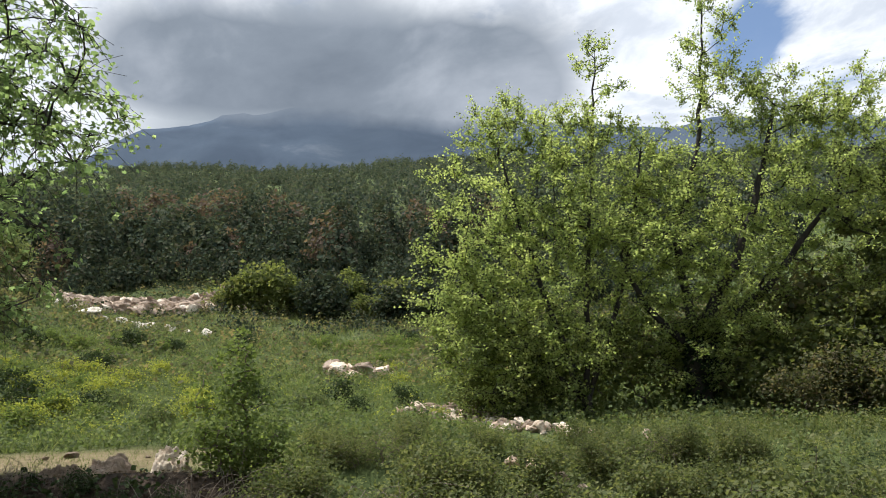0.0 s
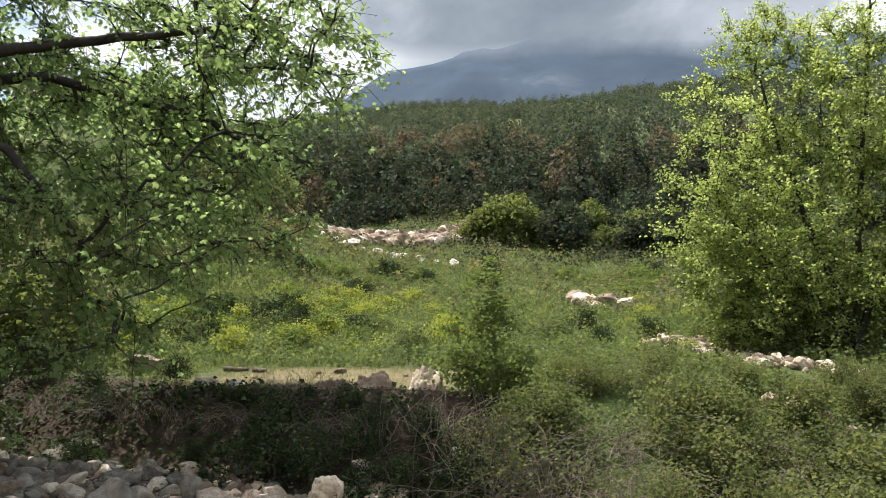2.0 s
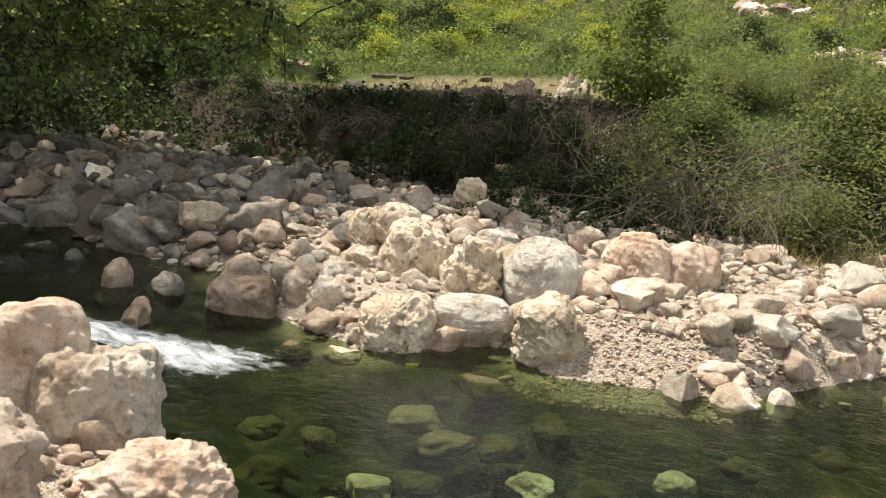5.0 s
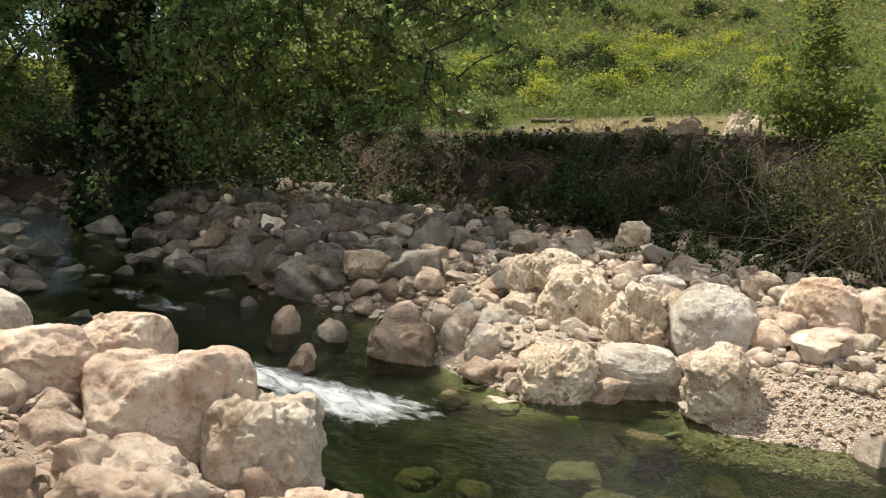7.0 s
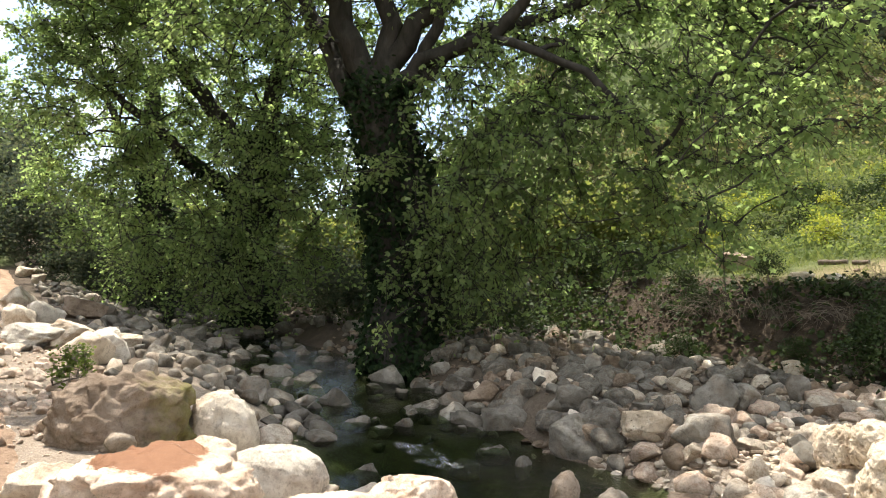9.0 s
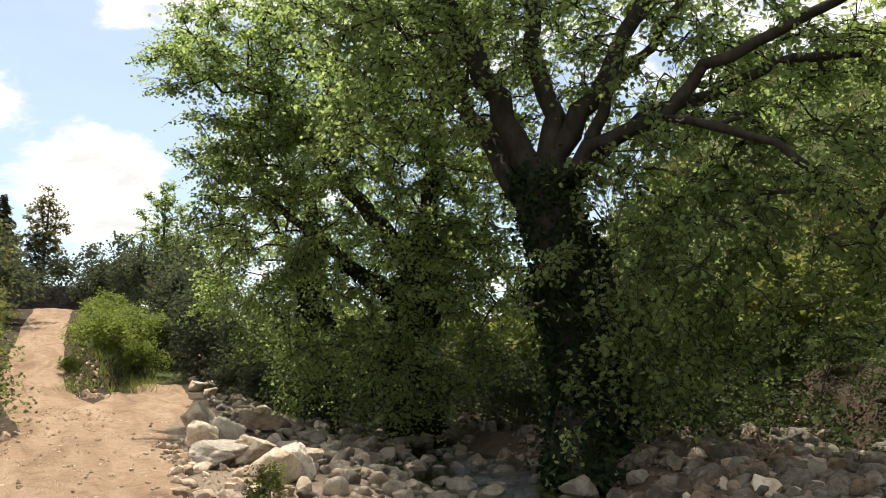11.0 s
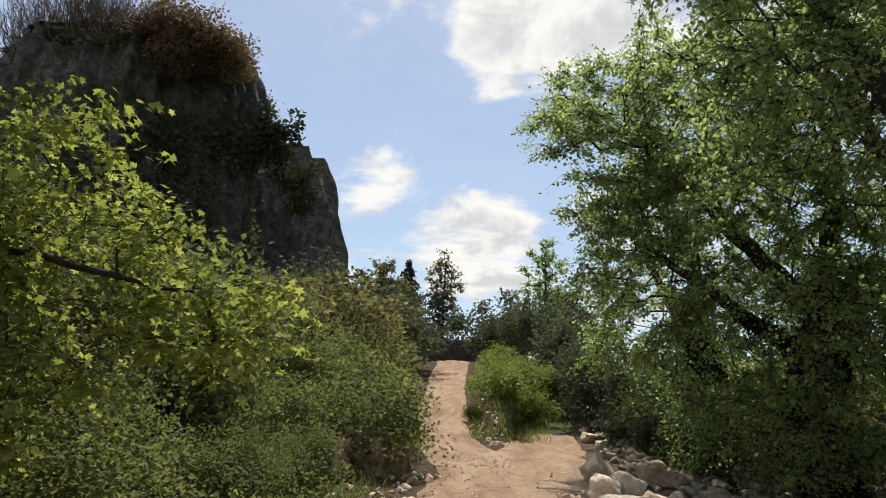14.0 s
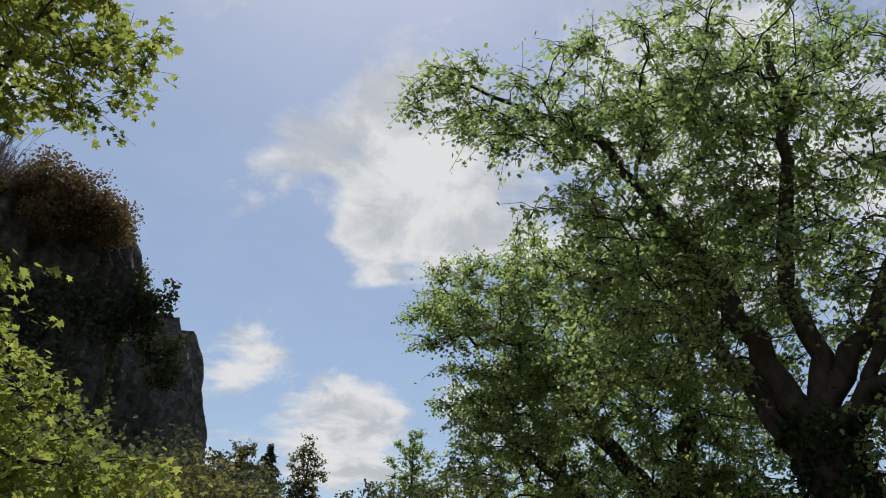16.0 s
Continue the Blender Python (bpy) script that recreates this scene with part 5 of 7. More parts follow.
def on_near_bank(x, y):
    return (y < near_edge(x) - 0.05) & (y > near_edge(x) - np.interp(x, [-30, -14, -8, -3, 2], [2.4, 2.2, 2.6, 2.4, 2.0]))


def in_stream(x, y):
    return (y > near_edge(x)) & (y < far_edge(x))


cobble_field(400, -7.0, 2.5, on_bar, 0.04, 0.22, "cobbles", "heap of pale limestone cobbles on the gravel bar", 11, ROCK_PALE, single=0.135, one="rough pale limestone cobble on the gravel bar")
cobble_field(440, -7.5, 2.5, on_bar, 0.04, 0.24, "cobbles", "heap of warm buff cobbles on the gravel bar", 12, ROCK_WARM, single=0.14, one="rough warm buff cobble on the gravel bar")
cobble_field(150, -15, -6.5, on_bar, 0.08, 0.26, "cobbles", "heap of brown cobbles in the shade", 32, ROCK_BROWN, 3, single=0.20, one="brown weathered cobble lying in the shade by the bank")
cobble_field(60, -13, -6.0, on_bar, 0.08, 0.24, "cobbles", "pale cobbles here and there in the shade", 33, ROCK_PALE, 3, single=0.18, one="pale cobble lying in the shade by the bank")
cobble_field(2800, -9, 2.5, lambda x, y: (y > far_edge(x) + 0.05) & (y < bank_foot(x)) & ~((x > -2.9) & (x < -0.3) & (y < 8.3)), 0.014, 0.05, "gravel", "loose pale gravel between the cobbles", 13, ROCK_PALE, 1, 1.8, 0.45)
cobble_field(4200, -8.0, 2.5, on_bar, 0.022, 0.085, "rubble", "small broken limestone between the boulders of the bar", 30, ROCK_PALE, 2, 2.0, 0.6)
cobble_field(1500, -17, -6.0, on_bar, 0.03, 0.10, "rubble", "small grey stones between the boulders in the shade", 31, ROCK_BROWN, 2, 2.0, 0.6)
cobble_field(420, -17, -6.5, on_bar, 0.08, 0.27, "cobbles", "heap of grey cobbles in the shade", 14, ROCK_SHADED, 3, single=0.21, one="grey cobble lying in the shade by the bank")
cobble_field(210, -20, -9.0, in_stream, 0.08, 0.26, "cobbles", "dark wet stones breaking the shallow water", 24, ROCK_SHADED, 3, single=0.22, one="dark wet stone breaking the shallow water")
cobble_field(150, -6.4, -2.4, lambda x, y: (y < near_edge(x) - 0.1) & (y > 2.2), 0.05, 0.19, "cobbles", "buff broken stones wedged between the boulders", 25, ROCK_WARM, 3, 1.6, single=0.12, one="buff broken stone wedged between the boulders")
cobble_field(430, -34, -9.6, lambda x, y: ((y > near_edge(x) - 0.6) & (y < far_edge(x) + 1.5)) & ((x < -18) | (np.abs(y - 0.5 * (near_edge(x) + far_edge(x)) - 0.4) > 0.55)), 0.08, 0.30, "cobbles", "grey stones crowding the shallow stream", 15, ROCK_SHADED, 2)
cobble_field(420, -34, -5.0, on_near_bank, 0.06, 0.28, "cobbles", "pale rubble stones along the road edge", 16, ROCK_PALE, 3, single=0.21, one="pale broken stone beside the road")
cobble_field(2000, -10, 0, on_near_bank, 0.012, 0.05, "gravel", "loose buff gravel beside the boulders", 17, ROCK_WARM, 1, 1.8, 0.45)
rr = np.random.default_rng(19)
rx = rr.uniform(-30, -7, 500)
ry = road_mid(rx) - road_half(rx) - rr.uniform(0.0, 1.3, 500)
stones("rubble", "pale broken stones along the edge of the road", np.stack([rx, ry], -1), 0.012 + 0.09 * rr.uniform(0, 1, 500) ** 6, 20, ROCK_BROWN, 2)
rx = rr.uniform(-16.5, -8, 500)
ry = road_mid(rx) + road_half(rx) + rr.uniform(-0.35, 0.9, 500)
stones("rubble", "buff gravel and broken stones along the road shoulder", np.stack([rx, ry], -1), 0.015 + 0.12 * rr.uniform(0, 1, 500) ** 4, 21, ROCK_WARM, 2)
rx = rr.uniform(-24, -7, 2600)
ry = road_mid(rx) + road_half(rx) * rr.uniform(-1.05, 1.25, 2600)
stones("gravel", "loose stones and grit lying on the dirt track", np.stack([rx, ry], -1), 0.006 + 0.035 * rr.uniform(0, 1, 2600) ** 6, 23, ROCK_WARM, 1, z=road_top(rx, ry) - 0.006)
rx = rr.uniform(-19.8, -10.5, 260)
ry = road_mid(rx) - road_half(rx) - rr.uniform(-0.3, 1.2, 260)
stones("rubble", "pale rubble heaped against the foot of the bushes", np.stack([rx, ry], -1), 0.015 + 0.12 * rr.uniform(0, 1, 260) ** 5, 22, ROCK_WARM, 2)
cobble_field(1300, -6.6, -2.2, lambda x, y: (y < near_edge(x) - 0.15) & (y > 1.9), 0.018, 0.085, "rubble", "reddish broken limestone heaped between the near boulders", 34, ROCK_WARM, 2, 2.0, 0.7)
cobble_field(420, -26, -11, lambda x, y: (y > near_edge(x) - 2.4) & (y < near_edge(x) + 0.3), 0.06, 0.24, "cobbles", "dark stones lying under the trees by the road", 35, ROCK_SHADED, 3, single=0.20, one="dark grey stone lying under the trees")
cobble_field(55, -4.2, 3.0, in_stream, 0.08, 0.30, "cobbles", "pale stones under the clear water", 28, ROCK_PALE, flat=0.28)
cobble_field(9000, -2.95, -0.3, lambda x, y: (y > far_edge(x) - 0.12) & (y < 8.3), 0.008, 0.030, "gravel", "fine pinkish gravel of the spit", 29, ROCK_WARM, 1, 2.2, 0.5)
cobble_field(10, -3.9, 3.0, in_stream, 0.08, 0.20, "cobbles", "algae-covered stones under the green water", 18, ROCK_ALGAE, flat=0.3)

for i, (x, y, w, top, m) in enumerate([(-2.95, 6.83, 0.50, 0.02, ROCK_ALGAE), (-3.9, 5.24, 0.34, -0.05, ROCK_ALGAE), (-4.74, 6.7, 0.36, 0.03, ROCK_ALGAE), (-3.46, 5.3, 0.30, -0.06, ROCK_ALGAE), (-4.3, 6.85, 0.40, 0.02, ROCK_WARM),
                                         (-2.78, 5.92, 0.46, -0.12, ROCK_BROWN), (-2.4, 6.0, 0.40, -0.12, ROCK_ALGAE), (-3.2, 6.2, 0.50, -0.12, ROCK_BROWN), (-2.2, 6.5, 0.36, -0.08, ROCK_ALGAE), (-2.0, 5.6, 0.34, -0.14, ROCK_PALE), (-1.6, 5.7, 0.36, -0.12, ROCK_ALGAE),
                                         (-0.85, 6.5, 0.34, -0.05, ROCK_ALGAE), (-0.3, 7.05, 0.3, -0.05, ROCK_ALGAE), (-0.2, 6.3, 0.42, -0.08, ROCK_ALGAE), (-1.2, 6.1, 0.3, -0.1, ROCK_PALE), (0.5, 7.4, 0.36, -0.06, ROCK_ALGAE), (-3.5, 4.75, 0.4, -0.1, ROCK_ALGAE), (-2.6, 5.2, 0.36, -0.12, ROCK_ALGAE)]):
    boulder(x, y, w, 0.16, m, 600 + i, z=top - 0.16, turn=20 + 40 * i, sub=4, rough=0.22, cuts=4, label="rounded stone coated in algae under the clear water" if m is ROCK_ALGAE else "pale stone lying under the clear water", name="sunken_stone", group="sunken stones")
for i, (x, y, w, h, m) in enumerate([(-1.02, 7.50, 0.42, 0.17, ROCK_PALE), (-1.13, 7.80, 0.46, 0.24, ROCK_WARM), (-1.30, 8.10, 0.34, 0.26, ROCK_PALE), (-0.37, 8.95, 0.40, 0.26, ROCK_WARM), (-0.12, 9.2, 0.36, 0.30, ROCK_WARM), (-0.62, 8.75, 0.24, 0.16, ROCK_WARM), (-1.75, 8.05, 0.52, 0.20, ROCK_WHITE), (-0.72, 7.75, 0.22, 0.12, ROCK_PALE), (0.2, 8.6, 0.3, 0.14, ROCK_PALE), (-6.9, 6.6, 0.36, 0.28, ROCK_BROWN), (-6.45, 6.85, 0.40, 0.20, ROCK_SHADED), (-5.95, 5.95, 0.26, 0.16, ROCK_BROWN), (-6.1, 6.2, 0.2, 0.14, ROCK_WARM), (-8.3, 7.2, 0.24, 0.12, ROCK_SHADED)]):
    boulder(x, y, w, h + 0.14, m, 640 + i, z=float(water_level(x)) - 0.14, turn=10 + 50 * i, sub=4, cuts=5, label="wet stone standing in the shallow water", name="wading_stone", group="wading stones")


def algae_mat(x, y, length, width, turn, seed):
    """A ragged floating mat that thins out to its rim."""
    a, r = np.meshgrid(np.linspace(0, 2 * np.pi, 48, endpoint=False), np.linspace(0.02, 1, 9))
    rim = 1 + 0.45 * fbm(np.stack([np.cos(a) * 2 + seed, np.sin(a) * 2, 0 * a], -1).reshape(-1, 3), 1.2, 4).reshape(a.shape)
    X, Y = r * rim * np.cos(a) * length / 2, r * rim * np.sin(a) * width / 2
    Z = 0.020 * (1 - r ** 2) - 0.012 + 0.008 * fbm(np.stack([X, Y, 0 * X], -1).reshape(-1, 3), 14, 3).reshape(a.shape)
    i = np.arange(a.size).reshape(a.shape)
    j = np.roll(i, -1, 1)
    F = np.stack([i[:-1], i[1:], j[1:], j[:-1]], -1).reshape(-1, 4)
    me = mesh_np("algae_mat", np.stack([X, Y, Z], -1).reshape(-1, 3), F, ALGAE, True)
    me.attributes.new("cover", "FLOAT", "POINT").data.foreach_set("value", (0.5 * (1 - r ** 1.5)).ravel().astype(np.float32))
    ob = tagged(new("algae_mat", me), "bright green mat of algae along the water's edge", "algae", "algae mats")
    ob.matrix_basis = pose(x, y, float(water_level(x)) + 0.004, 0, 0, turn)


for i, (x, y, l, w, a) in enumerate([(-2.55, 7.08, 0.9, 0.20, -25), (-1.85, 7.02, 1.0, 0.16, 12), (-3.05, 7.45, 0.45, 0.22, 20), (-0.55, 9.05, 0.8, 0.35, 20), (0.4, 9.6, 1.1, 0.4, 30), (-4.75, 6.95, 0.4, 0.26, 30), (-1.0, 7.25, 0.5, 0.14, 20)]):
    algae_mat(x, y, l, w, a, i * 3.1)
leaf_plate = leaves("floating_leaf", [(0, 0, 0)], 0.13, np.random.default_rng(8), LEAF_ROADSIDE, FIVE, 0.0, 90.0)
leaf_plate = tagged(new("floating_leaf", leaf_plate), "single green leaf floating on the pool", "leaf")
leaf_plate.location = (-3.56, 6.78, 0.02)

# ---------------------------------------------------------------- white water


def build_foam(x0, x1, mids, halves, amount, label):
    xs, t = np.linspace(x0, x1, 90), np.linspace(-1, 1, 34)
    X = np.repeat(xs[:, None], len(t), 1)
    f = (xs - x0) / (x1 - x0)
    mid = np.interp(f, [0, 0.28, 0.48, 0.76, 1], mids)
    half = np.interp(f, [0, 0.28, 0.55, 1], halves)
    Y = mid[:, None] + t[None] * half[:, None]
    P = np.stack([X, Y, 0 * X], -1).reshape(-1, 3)
    Z = water_top(X, Y) + 0.015 + 0.05 * np.abs(fbm(P * [1, 1.6, 1], 5.0, 4)).reshape(X.shape) * (1 - np.abs(t[None]) ** 3)
    me = mesh_np("foam", np.stack([X, Y, Z], -1).reshape(-1, 3), F_grid(X.shape), FOAM, True)
    g = np.repeat(f[:, None], len(t), 1)
    cover = amount * sstep(g, 0, 0.2) * (1 - sstep(g, 0.55, 1)) * (1 - np.abs(t[None]) ** 1.5)
    a = me.attributes.new("cover", "FLOAT", "POINT")
    a.data.foreach_set("value", cover.ravel().astype(np.float32))
    return tagged(new("water_foam", me), label, "water", kind="structure")


build_foam(-6.6, -3.7, [5.5, 5.55, 5.75, 5.95, 6.0], [0.28, 0.50, 0.66, 0.62], 0.66, "white foaming rapid where the stream drops")
build_foam(-9.7, -7.7, [6.2, 6.3, 6.35, 6.5, 6.6], [0.35, 0.5, 0.6, 0.5], 0.40, "thin broken foam on a small step of the stream")

# ---------------------------------------------------------------- the great trees by the stream
B = (-13.6, 8.75)
grow_tree("plane_tree", "large ivy-clad plane tree standing in the stream bed", [
    [(B[0], B[1], 0.7, 0.80), (B[0] - 0.05, B[1] - 0.05, 2.0, 0.60), (B[0] - 0.2, B[1] - 0.2, 4.3, 0.56), (-14.0, 8.3, 6.2, 0.55)],
    [(-14.0, 8.3, 6.0, 0.30), (-14.5, 7.7, 7.4, 0.25), (-14.5, 7.2, 8.6, 0.21), (-15.2, 6.6, 10.5, 0.15), (-15.4, 5.2, 12.6, 0.09), (-15.2, 3.2, 13.2, 0.05), (-15.0, 1.5, 13.6, 0.02)],
    [(-14.0, 8.3, 6.2, 0.24), (-13.9, 8.5, 7.4, 0.20), (-14.2, 8.2, 8.8, 0.16), (-13.8, 8.5, 11.5, 0.13), (-14.2, 8.8, 15.0, 0.08)],
    [(-14.0, 8.3, 6.3, 0.25), (-13.2, 9.2, 8.0, 0.17), (-12.4, 10.4, 10.8, 0.11), (-12.2, 10.8, 13.5, 0.07)],
    [(-13.9, 8.4, 6.0, 0.19), (-13.3, 9.0, 6.5, 0.16), (-12.9, 9.8, 7.3, 0.13), (-12.0, 10.6, 7.4, 0.11), (-11.2, 11.6, 7.9, 0.09), (-9.3, 13.0, 7.6, 0.07), (-7.4, 13.2, 6.6, 0.04)],
    [(-13.9, 8.3, 5.8, 0.19), (-13.2, 8.7, 6.6, 0.16), (-12.2, 9.6, 6.9, 0.13), (-11.6, 10.0, 7.7, 0.11), (-10.2, 10.9, 8.1, 0.09), (-7.4, 12.0, 8.6, 0.05)],
    [(-13.5, 8.8, 6.4, 0.13), (-12.9, 9.0, 7.6, 0.11), (-12.6, 9.8, 8.4, 0.09), (-11.6, 10.2, 9.6, 0.06)],
    [(-12.2, 9.6, 6.9, 0.08), (-11.4, 9.4, 6.6, 0.06), (-10.4, 10.2, 6.0, 0.04), (-9.6, 10.9, 4.8, 0.02)],
    [(-14.4, 7.9, 6.0, 0.22), (-16.0, 7.6, 8.4, 0.15), (-17.2, 6.8, 11.2, 0.08)],
], [(-14.2, 8.3, 12.6, 3.6, 4.0, 3.4), (-10.2, 12.6, 7.6, 3.2, 2.8, 2.0), (-7.6, 12.4, 7.8, 2.4, 1.9, 1.6), (-9.3, 11.6, 4.6, 2.0, 1.7, 2.2), (-11.2, 10.8, 4.2, 1.9, 1.9, 2.6), (-9.8, 14.4, 6.4, 2.6, 1.8, 1.8),
    (-12.2, 9.3, 5.0, 1.7, 1.6, 2.0), (-12.0, 8.6, 3.2, 0.8, 0.8, 1.2), (-12.7, 7.9, 4.4, 1.0, 1.0, 1.7), (-12.8, 8.0, 2.4, 0.6, 0.6, 0.9), (-12.6, 10.9, 5.8, 2.0, 1.8, 1.9), (-14.6, 11.6, 6.4, 2.6, 2.3, 2.6), (-15.6, 10.6, 3.6, 2.2, 1.6, 1.8),  (-15.6, 6.6, 9.0, 2.4, 2.6, 2.6), (-12.4, 11.0, 9.5, 3.0, 3.0, 2.6), (-8.4, 12.5, 9.6, 2.4, 1.8, 1.5), (-10.8, 12.4, 10.0, 2.2, 2.0, 1.8), (-13.4, 6.4, 8.4, 1.6, 2.0, 2.0), (-14.2, 4.6, 9.2, 1.8, 1.4, 2.4), (-16.6, 8.6, 9.0, 2.0, 3.0, 3.0), (-13.2, 9.8, 8.4, 1.4, 1.6, 2.0), (-13.2, 10.6, 3.4, 1.8, 1.5, 1.6), (-15.0, 3.6, 12.6, 2.0, 2.0, 1.3), (-15.0, 1.8, 13.4, 1.0, 1.0, 0.8), (-15.0, 6.0, 13.6, 2.2, 2.4, 1.4), (-14.2, 8.4, 14.0, 2.2, 2.6, 1.8), (-14.0, 9.6, 11.4, 2.0, 2.2, 2.0), (-14.4, 7.0, 11.0, 1.8, 1.8, 1.8), (-12.5, 14.0, 8.2, 2.6, 1.4, 1.2), (-9.5, 14.6, 8.8, 2.4, 1.2, 1.0), (-8.6, 10.8, 5.0, 1.7, 1.4, 1.5), (-6.9, 10.8, 8.2, 1.6, 1.4, 1.5), (-7.1, 11.0, 6.0, 1.3, 1.2, 1.3), (-12.5, 9.3, 2.9, 1.1, 1.1, 1.1)],
    21, 1850, 50, 0.088, 0.36, LEAF_PLANE, BARK, LOBED, 0.6, gaps=-0.30, ivy=(-1, 5.6, 15000, 0.09))
grow_tree("plane_tree", "ivy-covered plane tree beside the stream", [
    [(-20.6, 8.3, 0.9, 0.60), (-20.6, 8.2, 3.5, 0.48), (-20.4, 8.5, 6.0, 0.40)],
    [(-20.4, 8.5, 6.0, 0.28), (-20.2, 8.9, 9.0, 0.20), (-20.5, 8.6, 13.0, 0.08)],
    [(-20.5, 8.3, 5.6, 0.26), (-21.4, 6.6, 8.0, 0.18), (-22.2, 4.6, 10.6, 0.09)],
    [(-20.5, 8.3, 4.5, 0.22), (-21.3, 6.4, 6.0, 0.14), (-21.9, 4.6, 7.6, 0.07)],
], [(-21.2, 7.6, 10.2, 3.8, 4.2, 4.6), (-21.8, 5.0, 8.0, 2.4, 2.4, 3.4), (-20.3, 6.6, 4.6, 3.0, 2.8, 2.6), (-17.8, 8.0, 4.8, 2.0, 2.0, 2.2), (-23.2, 2.9, 12.0, 1.5, 1.4, 1.0), (-19.6, 9.6, 6.6, 2.6, 2.6, 3.0), (-20.5, 4.2, 10.0, 2.2, 2.0, 2.6), (-20.8, 2.7, 10.5, 1.4, 1.1, 1.2), (-20.0, 3.6, 7.4, 1.8, 1.4, 1.8), (-19.4, 5.8, 9.6, 2.2, 2.4, 3.0), (-19.2, 7.0, 2.9, 2.0, 1.6, 1.3), (-21.8, 5.8, 3.4, 2.0, 1.4, 1.6), (-17.4, 7.6, 3.0, 1.4, 1.3, 1.2)],
    22, 1200, 80, 0.072, 0.34, LEAF_PLANE, BARK, FIVE, 0.5, gaps=-0.35, ivy=(-1, 5.5, 8000, 0.12))
grow_tree("plane_tree", "plane tree behind the ivy-clad pair", [
    [(-27.2, 7.7, 1.4, 0.5), (-27.3, 7.5, 5.0, 0.38), (-27.6, 7.3, 9.0, 0.22)],
    [(-27.4, 7.4, 5.5, 0.22), (-28, 6, 8.5, 0.1)],
], [(-27.4, 7.3, 9.5, 4.0, 4.0, 4.6), (-26.8, 6.2, 5.4, 3.2, 2.6, 2.6), (-28.6, 10.2, 7.2, 3.2, 3.2, 4.0)],
    23, 300, 100, 0.10, 0.34, LEAF_PLANE, BARK, QUAD, 0.5, ivy=(-1, 5.0, 2500, 0.13))

# ---------------------------------------------------------------- trees in the meadow
grow_tree("young_tree", "bushy many-stemmed tree with fresh yellow-green leaves", [
    [(3.4, 22.0, 3.4, 0.16), (3.2, 21.9, 4.6, 0.13)],
    [(3.3, 21.9, 4.2, 0.09), (2.2, 21.6, 7.5, 0.06), (1.4, 21.4, 10.8, 0.03)],
    [(3.3, 22.0, 4.2, 0.09), (3.6, 21.8, 8.0, 0.06), (3.9, 21.5, 11.0, 0.04), (4.2, 21.4, 13.8, 0.02)],
    [(3.3, 22.0, 4.2, 0.08), (4.6, 21.9, 7.5, 0.06), (5.4, 21.8, 11.5, 0.03)],
    [(3.3, 22.0, 4.2, 0.08), (1.4, 21.3, 6.0, 0.05), (-0.2, 21.0, 8.0, 0.03)],
], [(1.6, 21.5, 8.6, 2.5, 2.2, 3.4), (3.8, 21.7, 8.8, 2.6, 2.3, 3.6), (4.1, 21.4, 12.2, 1.0, 0.9, 2.2), (1.2, 21.4, 5.6, 2.0, 1.8, 1.9), (5.6, 21.7, 10.2, 1.4, 1.4, 1.6), (1.6, 21.4, 11.8, 1.2, 0.9, 1.3), (3.0, 21.5, 11.6, 1.2, 1.0, 1.0), (0.4, 21.3, 10.2, 1.0, 0.9, 1.0), (0.2, 21.2, 6.6, 1.3, 1.2, 1.6), (2.4, 21.0, 5.2, 1.8, 1.3, 1.4)],
    31, 820, 92, 0.070, 0.26, LEAF_SPRING, BARK, QUAD, 0.2, tip=0.008, rise=0.75)
grow_tree("young_tree", "spreading tree with a dark ivied trunk and fresh leaves", [
    [(6.3, 21.9, 3.3, 0.36), (6.2, 21.9, 4.6, 0.30), (6.2, 21.8, 6.0, 0.24)],
    [(6.2, 21.8, 5.8, 0.17), (7.3, 21.4, 7.4, 0.13), (8.1, 21.2, 9.4, 0.09), (8.9, 21.0, 12.0, 0.05)],
    [(6.2, 21.8, 6.0, 0.14), (6.0, 21.7, 8.4, 0.10), (6.9, 21.3, 11.5, 0.06), (7.3, 21.0, 15.2, 0.02)],
    [(6.2, 21.8, 5.5, 0.15), (8.2, 21.5, 7.0, 0.10), (10.4, 21.2, 9.6, 0.05)],
    [(6.2, 21.8, 5.4, 0.12), (5.0, 21.6, 6.6, 0.08), (4.4, 21.4, 8.0, 0.05)],
], [(6.6, 21.7, 8.4, 2.4, 2.2, 2.8), (9.6, 21.5, 9.4, 3.0, 2.4, 3.0), (7.2, 21.0, 13.4, 1.1, 1.0, 2.6), (8.8, 21.0, 12.2, 1.4, 1.1, 1.3), (10.6, 21.1, 11.6, 1.6, 1.5, 1.4), (12.0, 21.5, 8.0, 2.5, 2.5, 3.5), (6.2, 21.4, 5.8, 2.2, 1.9, 1.6)],
    32, 820, 92, 0.070, 0.26, LEAF_SPRING, BARK, QUAD, 0.2, ivy=(-1, 3.0, 2500, 0.1), tip=0.008, rise=0.75)
grow_tree("young_tree", "leafy tree at the edge of the thicket", [
    [(11.5, 21.5, 3.0, 0.2), (11.6, 21.6, 6.0, 0.14), (12.2, 21.6, 9.5, 0.06)],
], [(11.2, 21.0, 5.2, 3.0, 2.4, 2.2), (13.0, 22, 8, 2.6, 2.4, 3.4)], 33, 220, 84, 0.11, 0.3, LEAF_SCRUB, BARK, QUAD, 0.3, tip=0.009)

